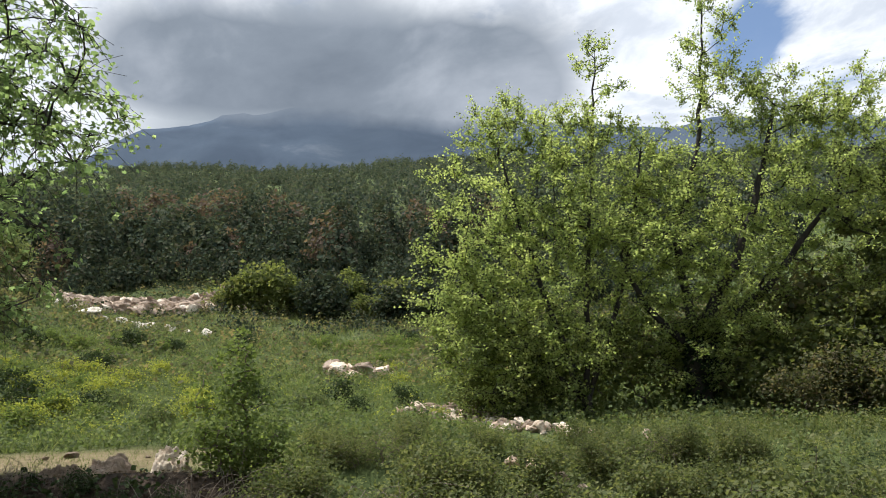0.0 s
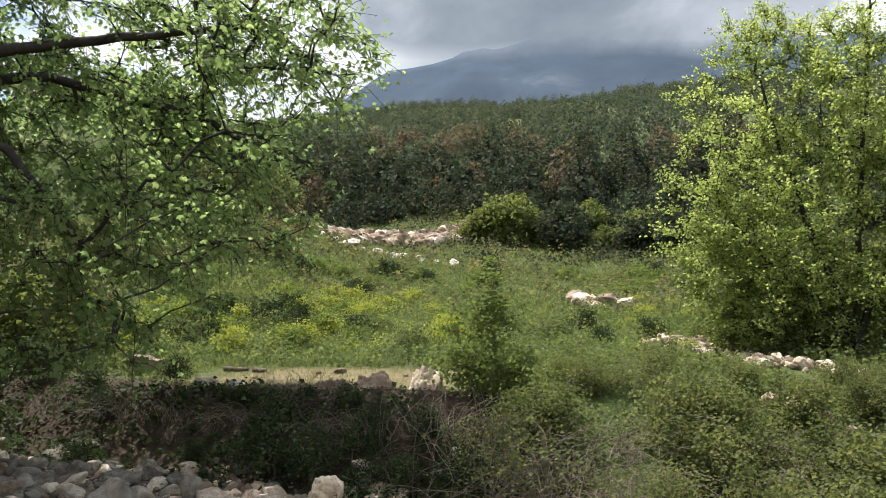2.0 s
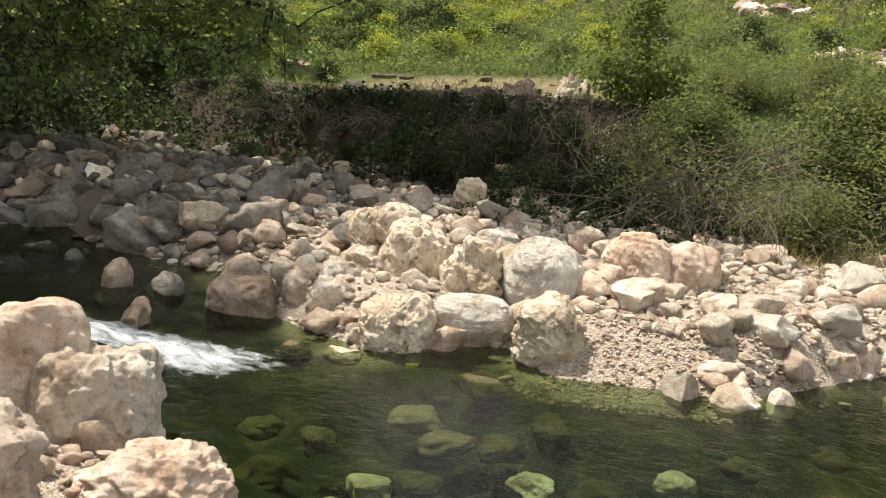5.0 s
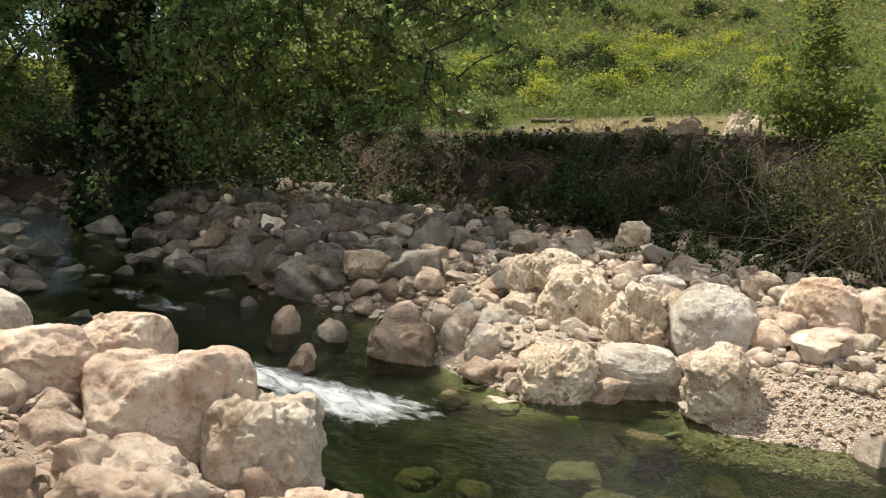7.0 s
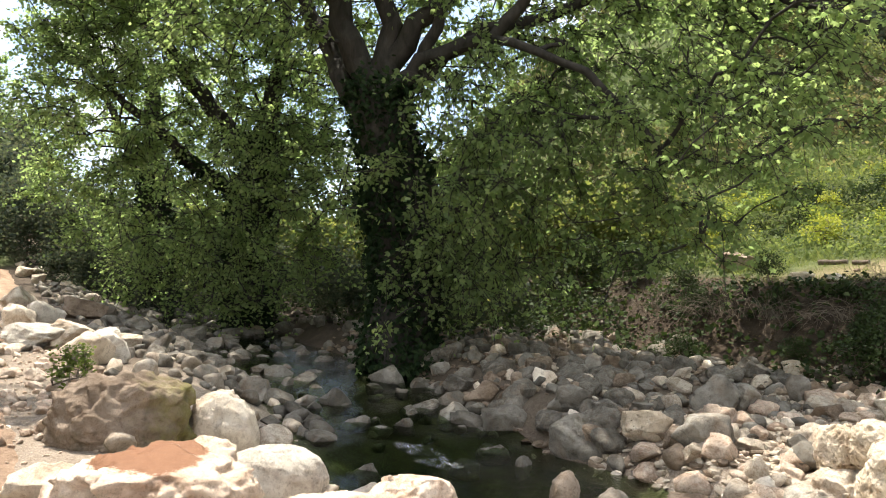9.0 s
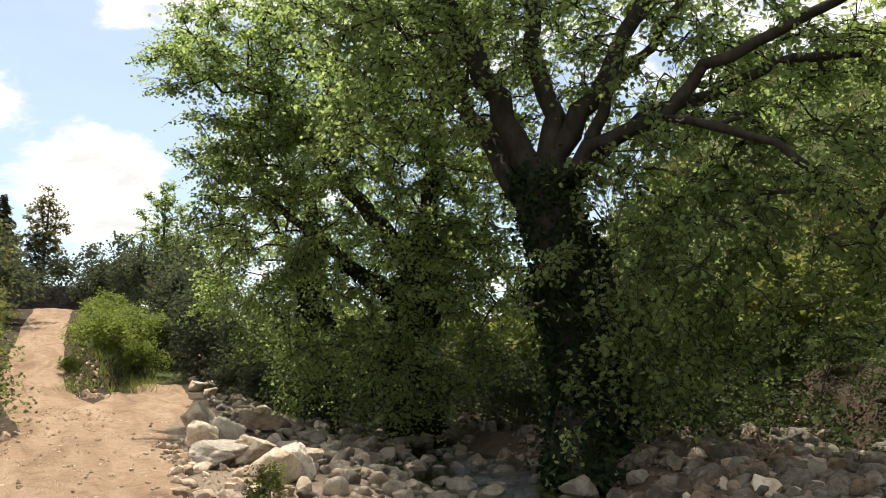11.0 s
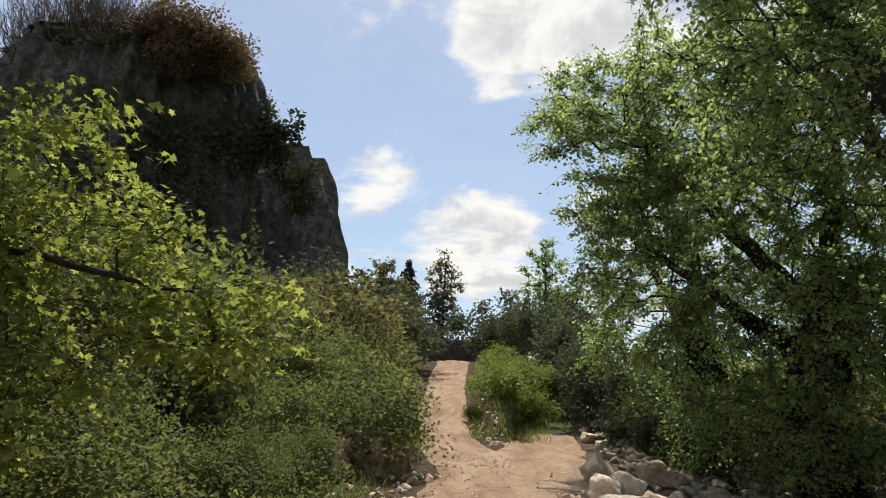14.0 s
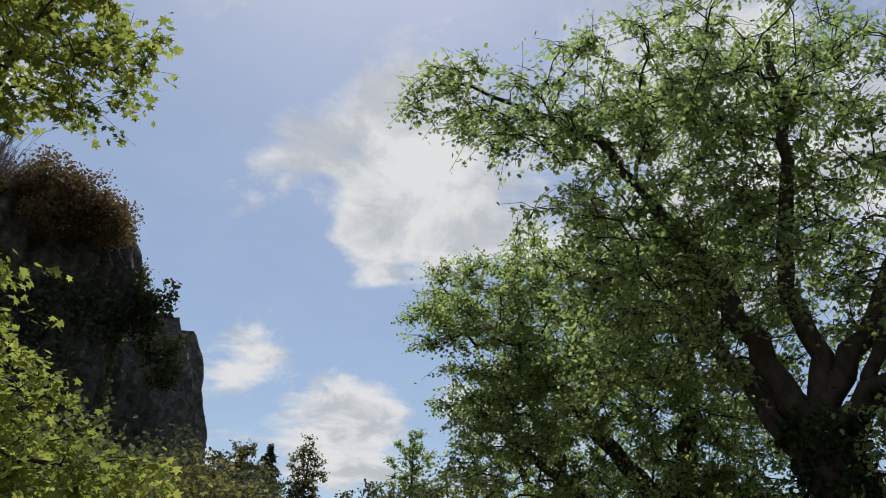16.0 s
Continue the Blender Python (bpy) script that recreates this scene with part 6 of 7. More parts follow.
# the bright tree close to the road
grow_tree("plane_sapling", "young plane tree with bright lobed leaves beside the road", [
    [(-7.9, -4.6, 1.5, 0.11), (-7.8, -4.4, 3.4, 0.09), (-7.5, -4.1, 5.4, 0.06), (-7.0, -3.6, 7.0, 0.03)],
    [(-7.8, -4.4, 3.0, 0.06), (-7.5, -3.2, 3.8, 0.04), (-7.5, -1.7, 3.5, 0.015)],
], [(-7.3, -3.2, 4.1, 1.5, 1.3, 0.95), (-7.6, -1.75, 3.35, 0.7, 0.75, 0.4), (-7.2, -4.2, 3.4, 1.5, 1.4, 1.5), (-6.5, -2.8, 6.75, 1.5, 1.5, 0.7), (-7.0, -3.2, 2.8, 1.3, 0.9, 0.6)],
    41, 560, 42, 0.070, 0.22, LEAF_MAPLE, BARK, STAR, 0.45, tip=0.005, step=0.35, flat=0.9, twigs=3, gaps=-9)

# ---------------------------------------------------------------- scrub


def region(n, x0, x1, y0, y1, keep, lo, hi, seed):
    r = np.random.default_rng(seed)
    out = []
    while len(out) < n:
        x, y = r.uniform(x0, x1), r.uniform(y0, y1)
        if keep(x, y):
            out.append((x, y, r.uniform(lo, hi)))
    return out


def clear_road(x, y):
    return y < float(road_mid(x) - road_half(x)) - 1.1


r6 = np.random.default_rng(6)
scatter_things(shrub("bush", "dense green scrub bush on the slope by the road", "shrub", 51, 1.0, 1.5, 4300, 0.062, LEAF_ROADSIDE, stems=24, group="roadside scrub"),
               region(30, -36, -7, -9, -1.5, clear_road, 0.8, 1.7, 61) + [(-16.2, -2.6, 0.8), (-14.9, -2.9, 0.7), (-13.6, -3.1, 0.8), (-17.6, -3.4, 1.0), (-15.6, -4.0, 1.1), (-12.6, -3.2, 0.7), (-21.2, -1.9, 0.9), (-22.6, -1.9, 1.0), (-14.2, -4.4, 1.2), (-18.8, -3.2, 1.0), (-24.2, -2.0, 1.0), (-26.0, -2.6, 1.1)], r6)
scatter_things(shrub("bush", "dark evergreen scrub bush on the slope", "shrub", 52, 1.0, 1.7, 3800, 0.065, LEAF_ROADSIDE, stems=24, group="roadside scrub"),
               region(22, -46, -8, -12, -2.5, clear_road, 0.9, 2.0, 62), r6)
scatter_things(shrub("bush", "olive-brown scrub bush with bare twigs", "shrub", 53, 1.0, 1.6, 2600, 0.062, LEAF_OLIVE, bare=0.2, stems=20, group="roadside scrub"),
               region(18, -42, -8, -10, -2, clear_road, 0.8, 1.7, 63), r6)

# thicket on the far bank


RUBBLE_ROW = np.array([(-1.1, 25.4), (-0.85, 24.9), (0.2, 22.4), (1.1, 20.2), (2.2, 18.1)])


def off_row(x, y, gap=1.0):
    """True away from the row of rubble and the strip in front of it."""
    x, y = np.asarray(x, float), np.asarray(y, float)
    rx_ = np.interp(-y, -RUBBLE_ROW[:, 1], RUBBLE_ROW[:, 0])
    return ~((np.abs(x - rx_ + 0.2) < gap) & (y > 16.6) & (y < 26.0))


def low_at_top(places):
    return [(x, y, s * float(np.interp(y, [12.6, 14, 16.5], [1.1, 0.8, 0.45]))) for x, y, s in places]


scatter_things(shrub("bramble", "tangled green bramble thicket with dry canes", "shrub", 54, 1.1, 1.4, 3300, 0.072, LEAF_BRAMBLE, stems=24, group="bank thicket"),
               [(0.4, 12.0, 0.7), (1.6, 12.1, 0.8), (2.8, 12.2, 0.8), (4.0, 12.2, 0.9), (-0.8, 12.0, 0.6)] + low_at_top(region(36, -3.0, 7.5, 12.2, 16.6, lambda x, y: True, 0.8, 1.1, 64)), r6)
scatter_things(shrub("bramble", "sparse thicket of dry grey canes", "shrub", 55, 1.1, 1.2, 3000, 0.05, LEAF_BRAMBLE, bare=0.5, stems=40, group="bank thicket"),
               low_at_top(region(14, -3.4, 5.5, 12.4, 15.8, lambda x, y: True, 0.8, 1.1, 65)), r6)
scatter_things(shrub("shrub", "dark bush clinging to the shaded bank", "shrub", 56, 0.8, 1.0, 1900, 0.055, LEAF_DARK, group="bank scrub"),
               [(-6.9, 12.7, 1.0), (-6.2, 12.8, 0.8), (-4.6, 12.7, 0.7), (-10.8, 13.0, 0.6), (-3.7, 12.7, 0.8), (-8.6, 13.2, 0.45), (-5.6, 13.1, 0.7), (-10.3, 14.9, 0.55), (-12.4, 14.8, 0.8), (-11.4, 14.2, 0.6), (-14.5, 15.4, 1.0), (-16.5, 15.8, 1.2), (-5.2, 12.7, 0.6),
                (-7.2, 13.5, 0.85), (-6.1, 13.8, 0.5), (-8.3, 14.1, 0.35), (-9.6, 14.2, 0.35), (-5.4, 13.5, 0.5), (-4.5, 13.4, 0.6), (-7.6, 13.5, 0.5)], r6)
sapling = shrub("sapling", "slender young tree with sparse fresh leaves", "tree", 57, 0.60, 2.5, 1300, 0.075, LEAF_FRESH, stems=20)
scatter_things(sapling, [(-3.95, 14.7, 1.12)], r6)
scatter_things(shrub("shrub", "leafy bright green bush at the foot of the young tree", "shrub", 257, 0.8, 0.9, 1300, 0.075, LEAF_FRESH, stems=20, group="ledge bushes"), [(-4.1, 14.4, 0.95), (-3.3, 14.7, 0.9), (-3.0, 14.2, 0.7)], r6)

# the meadow
def in_meadow(x, y):
    return not (-11.5 < x < -4 and 14.5 < y < 18.8) and bool(off_row(x, y, 1.4))


def clumped(groups, each, x0, x1, y0, y1, spread, lo, hi, seed):
    """Places in loose clumps over the meadow."""
    r = np.random.default_rng(seed)
    out = []
    for _ in range(groups):
        cx, cy = r.uniform(x0, x1), y0 + (y1 - y0) * r.uniform() ** 1.2
        for _ in range(each):
            x, y = cx + r.normal(0, spread), cy + r.normal(0, spread)
            if in_meadow(x, y) and y > 19.2 and not on_scree(x, y):
                out.append((x, y, r.uniform(lo, hi)))
    return out


def on_scree(x, y):
    """The bare stony slope below the woods and its tongue down to the meadow."""
    mid = -25.0 + 0.22 * (y - 55)
    half = np.interp(y, [47, 54, 62, 72, 78], [2.0, 4.2, 5.4, 5.0, 1.5])
    return (y > 48) & (y < 78) & (np.abs(x - mid) < half)


def knoll_side(x, y):
    return not (0.27 < -x / y < 0.53 and y > 41)


scatter_things(shrub("shrub", "low rounded dark green shrub in the meadow", "shrub", 58, 0.9, 1.1, 1100, 0.09, LEAF_DARK, group="meadow shrubs"),
               clumped(12, 4, -24, 4, 22, 50, 1.6, 0.35, 0.95, 66), r6)
scatter_things(shrub("shrub", "feathery bright green shrub in the meadow", "shrub", 59, 0.8, 1.1, 1100, 0.09, LEAF_FRESH, group="meadow shrubs"),
               clumped(14, 4, -22, 4, 20, 48, 1.4, 0.35, 0.95, 67), r6)
scatter_things(shrub("shrub", "grey-green leafy shrub among the meadow grass", "shrub", 258, 0.8, 0.9, 1000, 0.085, LEAF_ROADSIDE, group="meadow shrubs"),
               clumped(12, 4, -24, -5, 20, 36, 1.6, 0.35, 0.9, 267), r6)
spurge = shrub("spurge", "yellow-flowering spurge bush in the grass", "shrub", 60, 0.6, 0.7, 900, 0.06, LEAF_YELLOW, group="spurge bushes")
scatter_things(spurge, region(34, -19, -7.5, 20, 33, lambda x, y: True, 0.5, 1.2, 68) + region(8, -8, 2, 22, 40, lambda x, y: True, 0.5, 0.9, 69), r6)
scatter_things(shrub("shrub", "large dark shrub at the top of the meadow", "shrub", 70, 2.0, 2.8, 2200, 0.28, LEAF_FOREST, group="dark shrubs"),
               region(20, -45, 15, 58, 88, lambda x, y: y > 74 or x > -10 or x < -36, 0.6, 1.3, 71), r6)
scatter_things(shrub("shrub", "large rounded green bush below the woods", "shrub", 74, 2.0, 3.0, 2600, 0.24, LEAF_SCRUB, stems=30, group="dark shrubs"),
               [(-14.6, 62, 1.3), (-12.4, 64, 0.9), (-8.5, 70, 1.2), (-4.3, 66, 1.1), (-6.2, 62, 0.7), (-10.6, 66, 0.8), (-17.2, 63, 0.7)], r6)
scatter_things(shrub("shrub", "grey-green shrub on the knoll beside the meadow", "shrub", 72, 1.3, 1.6, 1100, 0.12, LEAF_OLIVE, group="knoll shrubs"),
               region(86, -54, -20, 22, 56, knoll_side, 0.6, 1.5, 73), r6)
scatter_things(shrub("shrub", "dark rounded shrub on the knoll beside the meadow", "shrub", 75, 1.3, 1.7, 1300, 0.14, LEAF_ROADSIDE, group="knoll shrubs"), region(42, -54, -21, 24, 56, knoll_side, 0.6, 1.6, 76), r6)

# ---------------------------------------------------------------- the meadow's cover
rm = np.random.default_rng(80)


def field_points(n, x0, x1, y0, y1, seed, keep=None, near=1.0):
    """Random places, crowded towards the near side."""
    r = np.random.default_rng(seed)
    P = []
    m = 0
    while m < n:
        y = y0 + (y1 - y0) * r.uniform(0, 1, n) ** near
        x = (x0 + (x1 - x0) * r.uniform(0, 1, n))
        p = np.stack([x, y], -1)
        p = p[keep(x, y)] if keep else p
        P.append(p)
        m += len(p)
    return np.concatenate(P)[:n]


def sandy(x, y):
    return ((np.abs(x + 7.6) / 3.6) ** 4 + (np.abs(y - 16.9) / 1.7) ** 4) < 1


def grassy(x, y):
    return off_row(x, y, 0.9) & (y > bank_foot(x) + np.where(x > -3.2, 3.0, 2.4)) & ~sandy(x, y) & (np.abs(x + 0.1 * y) < 12 + 0.55 * y)


tufts("grass", "long fresh green meadow grass", field_points(12000, -30, 16, 13, 34, 81, grassy, 1.2), 0.28, 6, 82, LEAF_GRASS, 0.075, 0.13)
tufts("grass", "green grass further up the meadow", field_points(9000, -45, 26, 30, 72, 83, lambda x, y: (np.abs(x + 5) < 0.6 * y + 4) & ~on_scree(x, y), 1.3), 0.36, 6, 84, LEAF_GRASS, 0.14, 0.25)
forbs("weeds", "low leafy weeds among the meadow grass", field_points(1500, -28, 14, 13.5, 36, 85, grassy, 1.2), 0.32, 0.46, 30, 0.080, 86, LEAF_MEADOW)
forbs("weeds", "bright leafy weeds among the meadow grass", field_points(1700, -30, 14, 18.5, 50, 87, grassy, 1.2), 0.38, 0.60, 32, 0.088, 88, LEAF_MEADOW)
forbs("weeds", "dark green tussocks in the meadow", field_points(1100, -28, 14, 19, 50, 187, grassy, 1.2), 0.46, 0.66, 32, 0.10, 188, LEAF_ROADSIDE)
forbs("weeds", "yellow-flowering weeds in drifts", np.concatenate([field_points(130, -19, -8, 20, 31, 89), field_points(60, -9, 2, 21, 40, 90)]), 0.28, 0.55, 34, 0.06, 91, LEAF_YELLOW)
forbs("weeds", "grey-green tussocks up the slope", field_points(1900, -54, 24, 30, 80, 92, lambda x, y: (np.abs(x + 5) < 0.6 * y + 4) & ~on_scree(x, y)), 0.7, 0.9, 20, 0.19, 93, LEAF_OLIVE)
forbs("weeds", "low brambles and weeds above the thicket", field_points(1300, -3.5, 13, 14.2, 20.5, 194, off_row), 0.3, 0.36, 26, 0.065, 195, LEAF_BRAMBLE)
forbs("weeds", "broad-leaved plants at the edge of the road", field_points(160, -14, -6.5, -4.6, -2.3, 196), 0.3, 0.5, 26, 0.12, 197, LEAF_ROADSIDE)
tufts("grass", "short grass above the thicket", field_points(2200, -3.5, 13, 15, 21, 198, off_row), 0.12, 5, 199, LEAF_GRASS)
forbs("weeds", "dark tussocks below the woods", field_points(420, -46, 22, 50, 82, 200, lambda x, y: ~on_scree(x, y)), 0.9, 1.1, 40, 0.22, 201, LEAF_FOREST)
tufts("grass", "thin grass at the foot of the thicket", field_points(1400, -3.6, 4, 11.6, 13.4, 94), 0.10, 5, 95, LEAF_GRASS)
tufts("grass", "sparse grass on the sandy ledge", field_points(1100, -11.5, -4, 15, 18.8, 96), 0.10, 5, 97, LEAF_GRASS)
tufts("grass", "grass along the edge of the road", field_points(2600, -50, -8, -6, -1.2, 98, lambda x, y: y < road_mid(x) - road_half(x) - 0.5), 0.30, 5, 99, LEAF_GRASS)
tufts("grass", "grass on the verge above the side track", field_points(900, -50, -29, -1.2, 3.0, 100, lambda x, y: y > road_mid(x) + road_half(x) + 0.2), 0.2, 5, 101, LEAF_GRASS)

# dead leaves and ivy on the bank; dark ivy and weeds also paint its shade
bank_pts = field_points(7000, -20, -2.5, 11.0, 16, 102, lambda x, y: (y > bank_foot(x) - 0.9) & (y < bank_foot(x) + 2.3))
lit = leaves("leaf_litter", np.column_stack([bank_pts, land(bank_pts[:, 0], bank_pts[:, 1]) + 0.015]), 0.055, rm, LEAF_DRY, QUAD, 0.0, 3.0)
tagged(new("leaf_litter", lit), "brown dead leaves scattered on the bank", "leaves", kind="stuff")
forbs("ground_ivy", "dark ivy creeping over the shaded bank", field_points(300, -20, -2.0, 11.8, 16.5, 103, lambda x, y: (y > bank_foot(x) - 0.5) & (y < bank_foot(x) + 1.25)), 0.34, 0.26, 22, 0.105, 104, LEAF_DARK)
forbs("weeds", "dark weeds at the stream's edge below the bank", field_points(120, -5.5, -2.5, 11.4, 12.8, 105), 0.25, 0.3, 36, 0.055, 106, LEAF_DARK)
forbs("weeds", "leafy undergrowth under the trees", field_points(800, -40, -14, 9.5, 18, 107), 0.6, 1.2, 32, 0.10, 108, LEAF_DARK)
forbs("weeds", "leafy undergrowth along the road slope", field_points(1000, -44, -6.5, -10, -1.8, 109, lambda x, y: y < road_mid(x) - road_half(x) - 0.5), 0.4, 0.7, 32, 0.075, 110, LEAF_ROADSIDE)

# ---------------------------------------------------------------- woods on the hill


def woods(name, label, P, width, height, per, leaf, seed, material):
    r = np.random.default_rng(seed)
    n = len(P)
    zs = land(P[:, 0], P[:, 1])
    s = r.uniform(0.5, 1.5, n)
    d = r.normal(0, 1, (n * per, 3))
    d /= np.linalg.norm(d, axis=1)[:, None]
    d[:, 2] = np.abs(d[:, 2]) * 1.0 - 0.15
    k = np.repeat(s, per)[:, None]
    narrow = (1 - 0.45 * np.clip(d[:, 2:3], 0, 1)) * np.repeat(r.uniform(0.75, 1.1, n), per)[:, None]
    lump = 0.85 + 0.25 * r.normal(0, 1, (n * per, 1)) * 0.6
    off = d * lump * k * np.hstack([width * narrow, width * narrow, np.full((n * per, 1), height)])
    at = np.repeat(np.column_stack([P, zs + 0.25 * height * s]), per, 0) + off
    face = d + r.normal(0, 0.45, d.shape)
    face /= np.linalg.norm(face, axis=1)[:, None]
    tip = np.cross(face, r.normal(0, 1, d.shape))
    tip /= np.linalg.norm(tip, axis=1)[:, None] + 1e-9
    R = np.stack([np.cross(tip, face), tip, face], -1)
    me = leaves(name, at, leaf, r, material, QUAD, turns=R)
    return tagged(new(name, me), label, "forest", kind="stuff")


def on_hill(x, y):
    return np.abs(x + 0.12 * y) < 0.72 * y


woods("forest", "dense dark pine and oak woods covering the hillside", field_points(4000, -330, 300, 92, 400, 120, on_hill, 1.35), 2.3, 3.4, 80, 0.62, 121, LEAF_HAZED)
woods("forest", "dark tall trees at the lower edge of the woods", field_points(150, -62, 40, 80, 100, 122), 2.8, 5.6, 420, 0.46, 123, LEAF_FOREST)
woods("forest", "scattered scrub oaks below the woods", field_points(110, -52, 30, 68, 84, 226, lambda x, y: (((x + 22) / 12) ** 2 + ((y - 66) / 11) ** 2 > 1)), 2.0, 3.0, 300, 0.34, 227, LEAF_FOREST)
woods("forest", "rusty brown trees among the dark woods", field_points(46, -60, 16, 77, 122, 124, lambda x, y: (((x + 22) / 12) ** 2 + ((y - 66) / 13) ** 2 > 1)), 2.6, 4.5, 320, 0.5, 125, LEAF_RUST)
woods("forest", "woods rising behind the stream's upper course", field_points(220, -150, -34, 14, 90, 126, lambda x, y: (x + y * 1.5 < -30)), 2.6, 4.5, 150, 0.6, 127, LEAF_FOREST)

# ---------------------------------------------------------------- stones and outcrops in the meadow
rq = np.random.default_rng(130)
for n_, m_, seed_ in ((350, ROCK_PALE, 131), (2600, ROCK_BROWN, 136)):
    scree = field_points(n_, -38, -13, 47, 80, seed_, on_scree)
    stones("scree", "broken stones of a bare slope below the woods", scree, 0.08 + 0.55 * rq.uniform(0, 1, len(scree)) ** 4, seed_ + 1, m_, 2)
row = np.array([(-24 + 0.7 * i + rq.normal(0, 0.25), 47.5 + 0.08 * i + rq.normal(0, 0.5)) for i in range(14)])
for i, (x, y) in enumerate(row):
    boulder(x, y, rq.uniform(0.4, 1.0) + (1.0 if i == 4 else 0), rq.uniform(0.3, 0.6), ROCK_WHITE, 300 + i, sub=4, label="white stone in a line across the meadow", group="white stones in the meadow", name="field_stone")
for i, (x, y, w, h) in enumerate([(-4.9, 36.2, 1.3, 0.8), (-4.0, 36.3, 1.6, 0.75), (-3.1, 36.5, 1.3, 0.65), (-5.4, 36.8, 0.9, 0.85), (-4.3, 35.7, 0.8, 0.5)]):
    boulder(x, y, w, h * 0.9, ROCK_BROWN if i % 2 else ROCK_WARM, 320 + i, sub=4, rough=0.24, round_=0.8, label="weathered rock outcrop in the grass", group="outcrop rocks", name="field_stone")
for i in range(190):
    f = rq.uniform(0, 1)
    y = 25.2 - 7.0 * f
    x = float(np.interp(-y, -RUBBLE_ROW[:, 1], RUBBLE_ROW[:, 0])) + rq.normal(0, 0.5)
    y += rq.normal(0, 0.3)
    s = rq.uniform(0.10, 0.27) + 0.30 * rq.uniform(0, 1) ** 5
    boulder(x, y, s, s * rq.uniform(0.5, 0.9), (ROCK_WARM, ROCK_BROWN, ROCK_PALE, ROCK_BROWN)[i % 4], 1340 + i, sub=3, rough=0.24, round_=0.8, label="pale rubble stone heaped at the foot of the tree", group="rubble row", name="field_stone")

# ledge above the bank
for x, y, w, d, base, top, m_, seed_, turn, rough, words in (
        (-4.95, 14.7, 0.8, 0.7, 1.6, 3.08, ROCK_PALE, 401, 35, 0.15, "tall pale weathered rock at the edge of the ledge"),
        (-4.75, 14.3, 0.8, 0.6, 1.5, 2.5, ROCK_BROWN, 1401, 80, 0.2, "dark rough rock below the edge of the ledge"),
        (-6.0, 14.65, 0.95, 0.8, 1.8, 2.98, ROCK_BROWN, 402, 25, 0.17, "dark brown weathered rock at the edge of the ledge"),
        (-6.75, 14.6, 0.95, 0.7, 1.8, 2.82, ROCK_BROWN, 403, 10, 0.17, "dark brown weathered rock at the edge of the ledge"),
        (-7.35, 14.5, 0.6, 0.5, 1.9, 2.68, ROCK_BROWN, 1403, 50, 0.17, "dark brown weathered rock at the edge of the ledge"),
        (-6.55, 14.1, 0.5, 0.4, 1.7, 2.36, ROCK_PALE, 1404, 50, 0.15, "pale broken rock in the shaded bank")):
    tagged(big_boulder(x, y, w, d, base, top, m_, seed_, turn=turn, square=2.5, rough=rough), words, "boulder", "ledge rocks")
boulder(-9.6, 14.9, 0.5, 0.2, ROCK_PALE, 404, turn=10, label="flat pale stone on the sandy ledge", name="ledge_rock", group="ledge rocks")
boulder(-9.0, 15.0, 0.36, 0.16, ROCK_WHITE, 405, turn=10, label="flat pale stone on the sandy ledge", name="ledge_rock", group="ledge rocks")
boulder(-12.5, 16.8, 0.85, 0.45, ROCK_BROWN, 406, turn=40, label="brown rounded rock on top of the bank", name="ledge_rock", group="ledge rocks")
boulder(-4.0, 13.5, 0.3, 0.22, ROCK_PALE, 407, turn=40, z=1.5, label="small white stone in the thicket", name="ledge_rock", group="ledge rocks")
for i, (x, y, s) in enumerate([(-7.9, 17.4, 0.30), (-8.3, 17.2, 0.18), (-6.2, 17.0, 0.13), (-9.4, 16.4, 0.15)]):
    boulder(x, y, s * 0.95, s * 0.42, ROCK_BROWN, 410 + i, sub=3, label="small stone lying on the sandy ledge", name="ledge_rock", group="ledge rocks")


def fallen_log(x, y, length, radius, turn):
    t = np.linspace(0, 1, 9)
    pts = np.stack([(t - 0.5) * length, 0.015 * np.sin(t * 5), radius + 0.006 * np.sin(t * 9)], -1)
    log = thing("log", "reddish brown cut log lying on the sandy ledge", "log")
    bm = bmesh.new()
    bm.from_mesh(tubes("bark", pts, np.arange(-1, 8), radius * (1 - 0.25 * t), TWIG, 10))
    bmesh.ops.remove_doubles(bm, verts=bm.verts, dist=0.02)
    part("bark", bm, TWIG, log)
    for s, k in ((0, 1.0), (-1, 0.75)):
        bm = bmesh.new()
        m = Matrix.Translation(pts[s]) @ Matrix.Rotation(radians(90), 4, "Y")
        bmesh.ops.create_circle(bm, cap_ends=True, segments=10, radius=radius * k, matrix=m)
        part("cut_end", bm, BARK_PALE, log)
    log.matrix_basis = pose(x, y, land1(x, y), 0, 0, turn)


fallen_log(-10.6, 17.6, 0.62, 0.06, 8)
fallen_log(-9.9, 17.45, 0.42, 0.05, -14)

# ---------------------------------------------------------------- the cliff


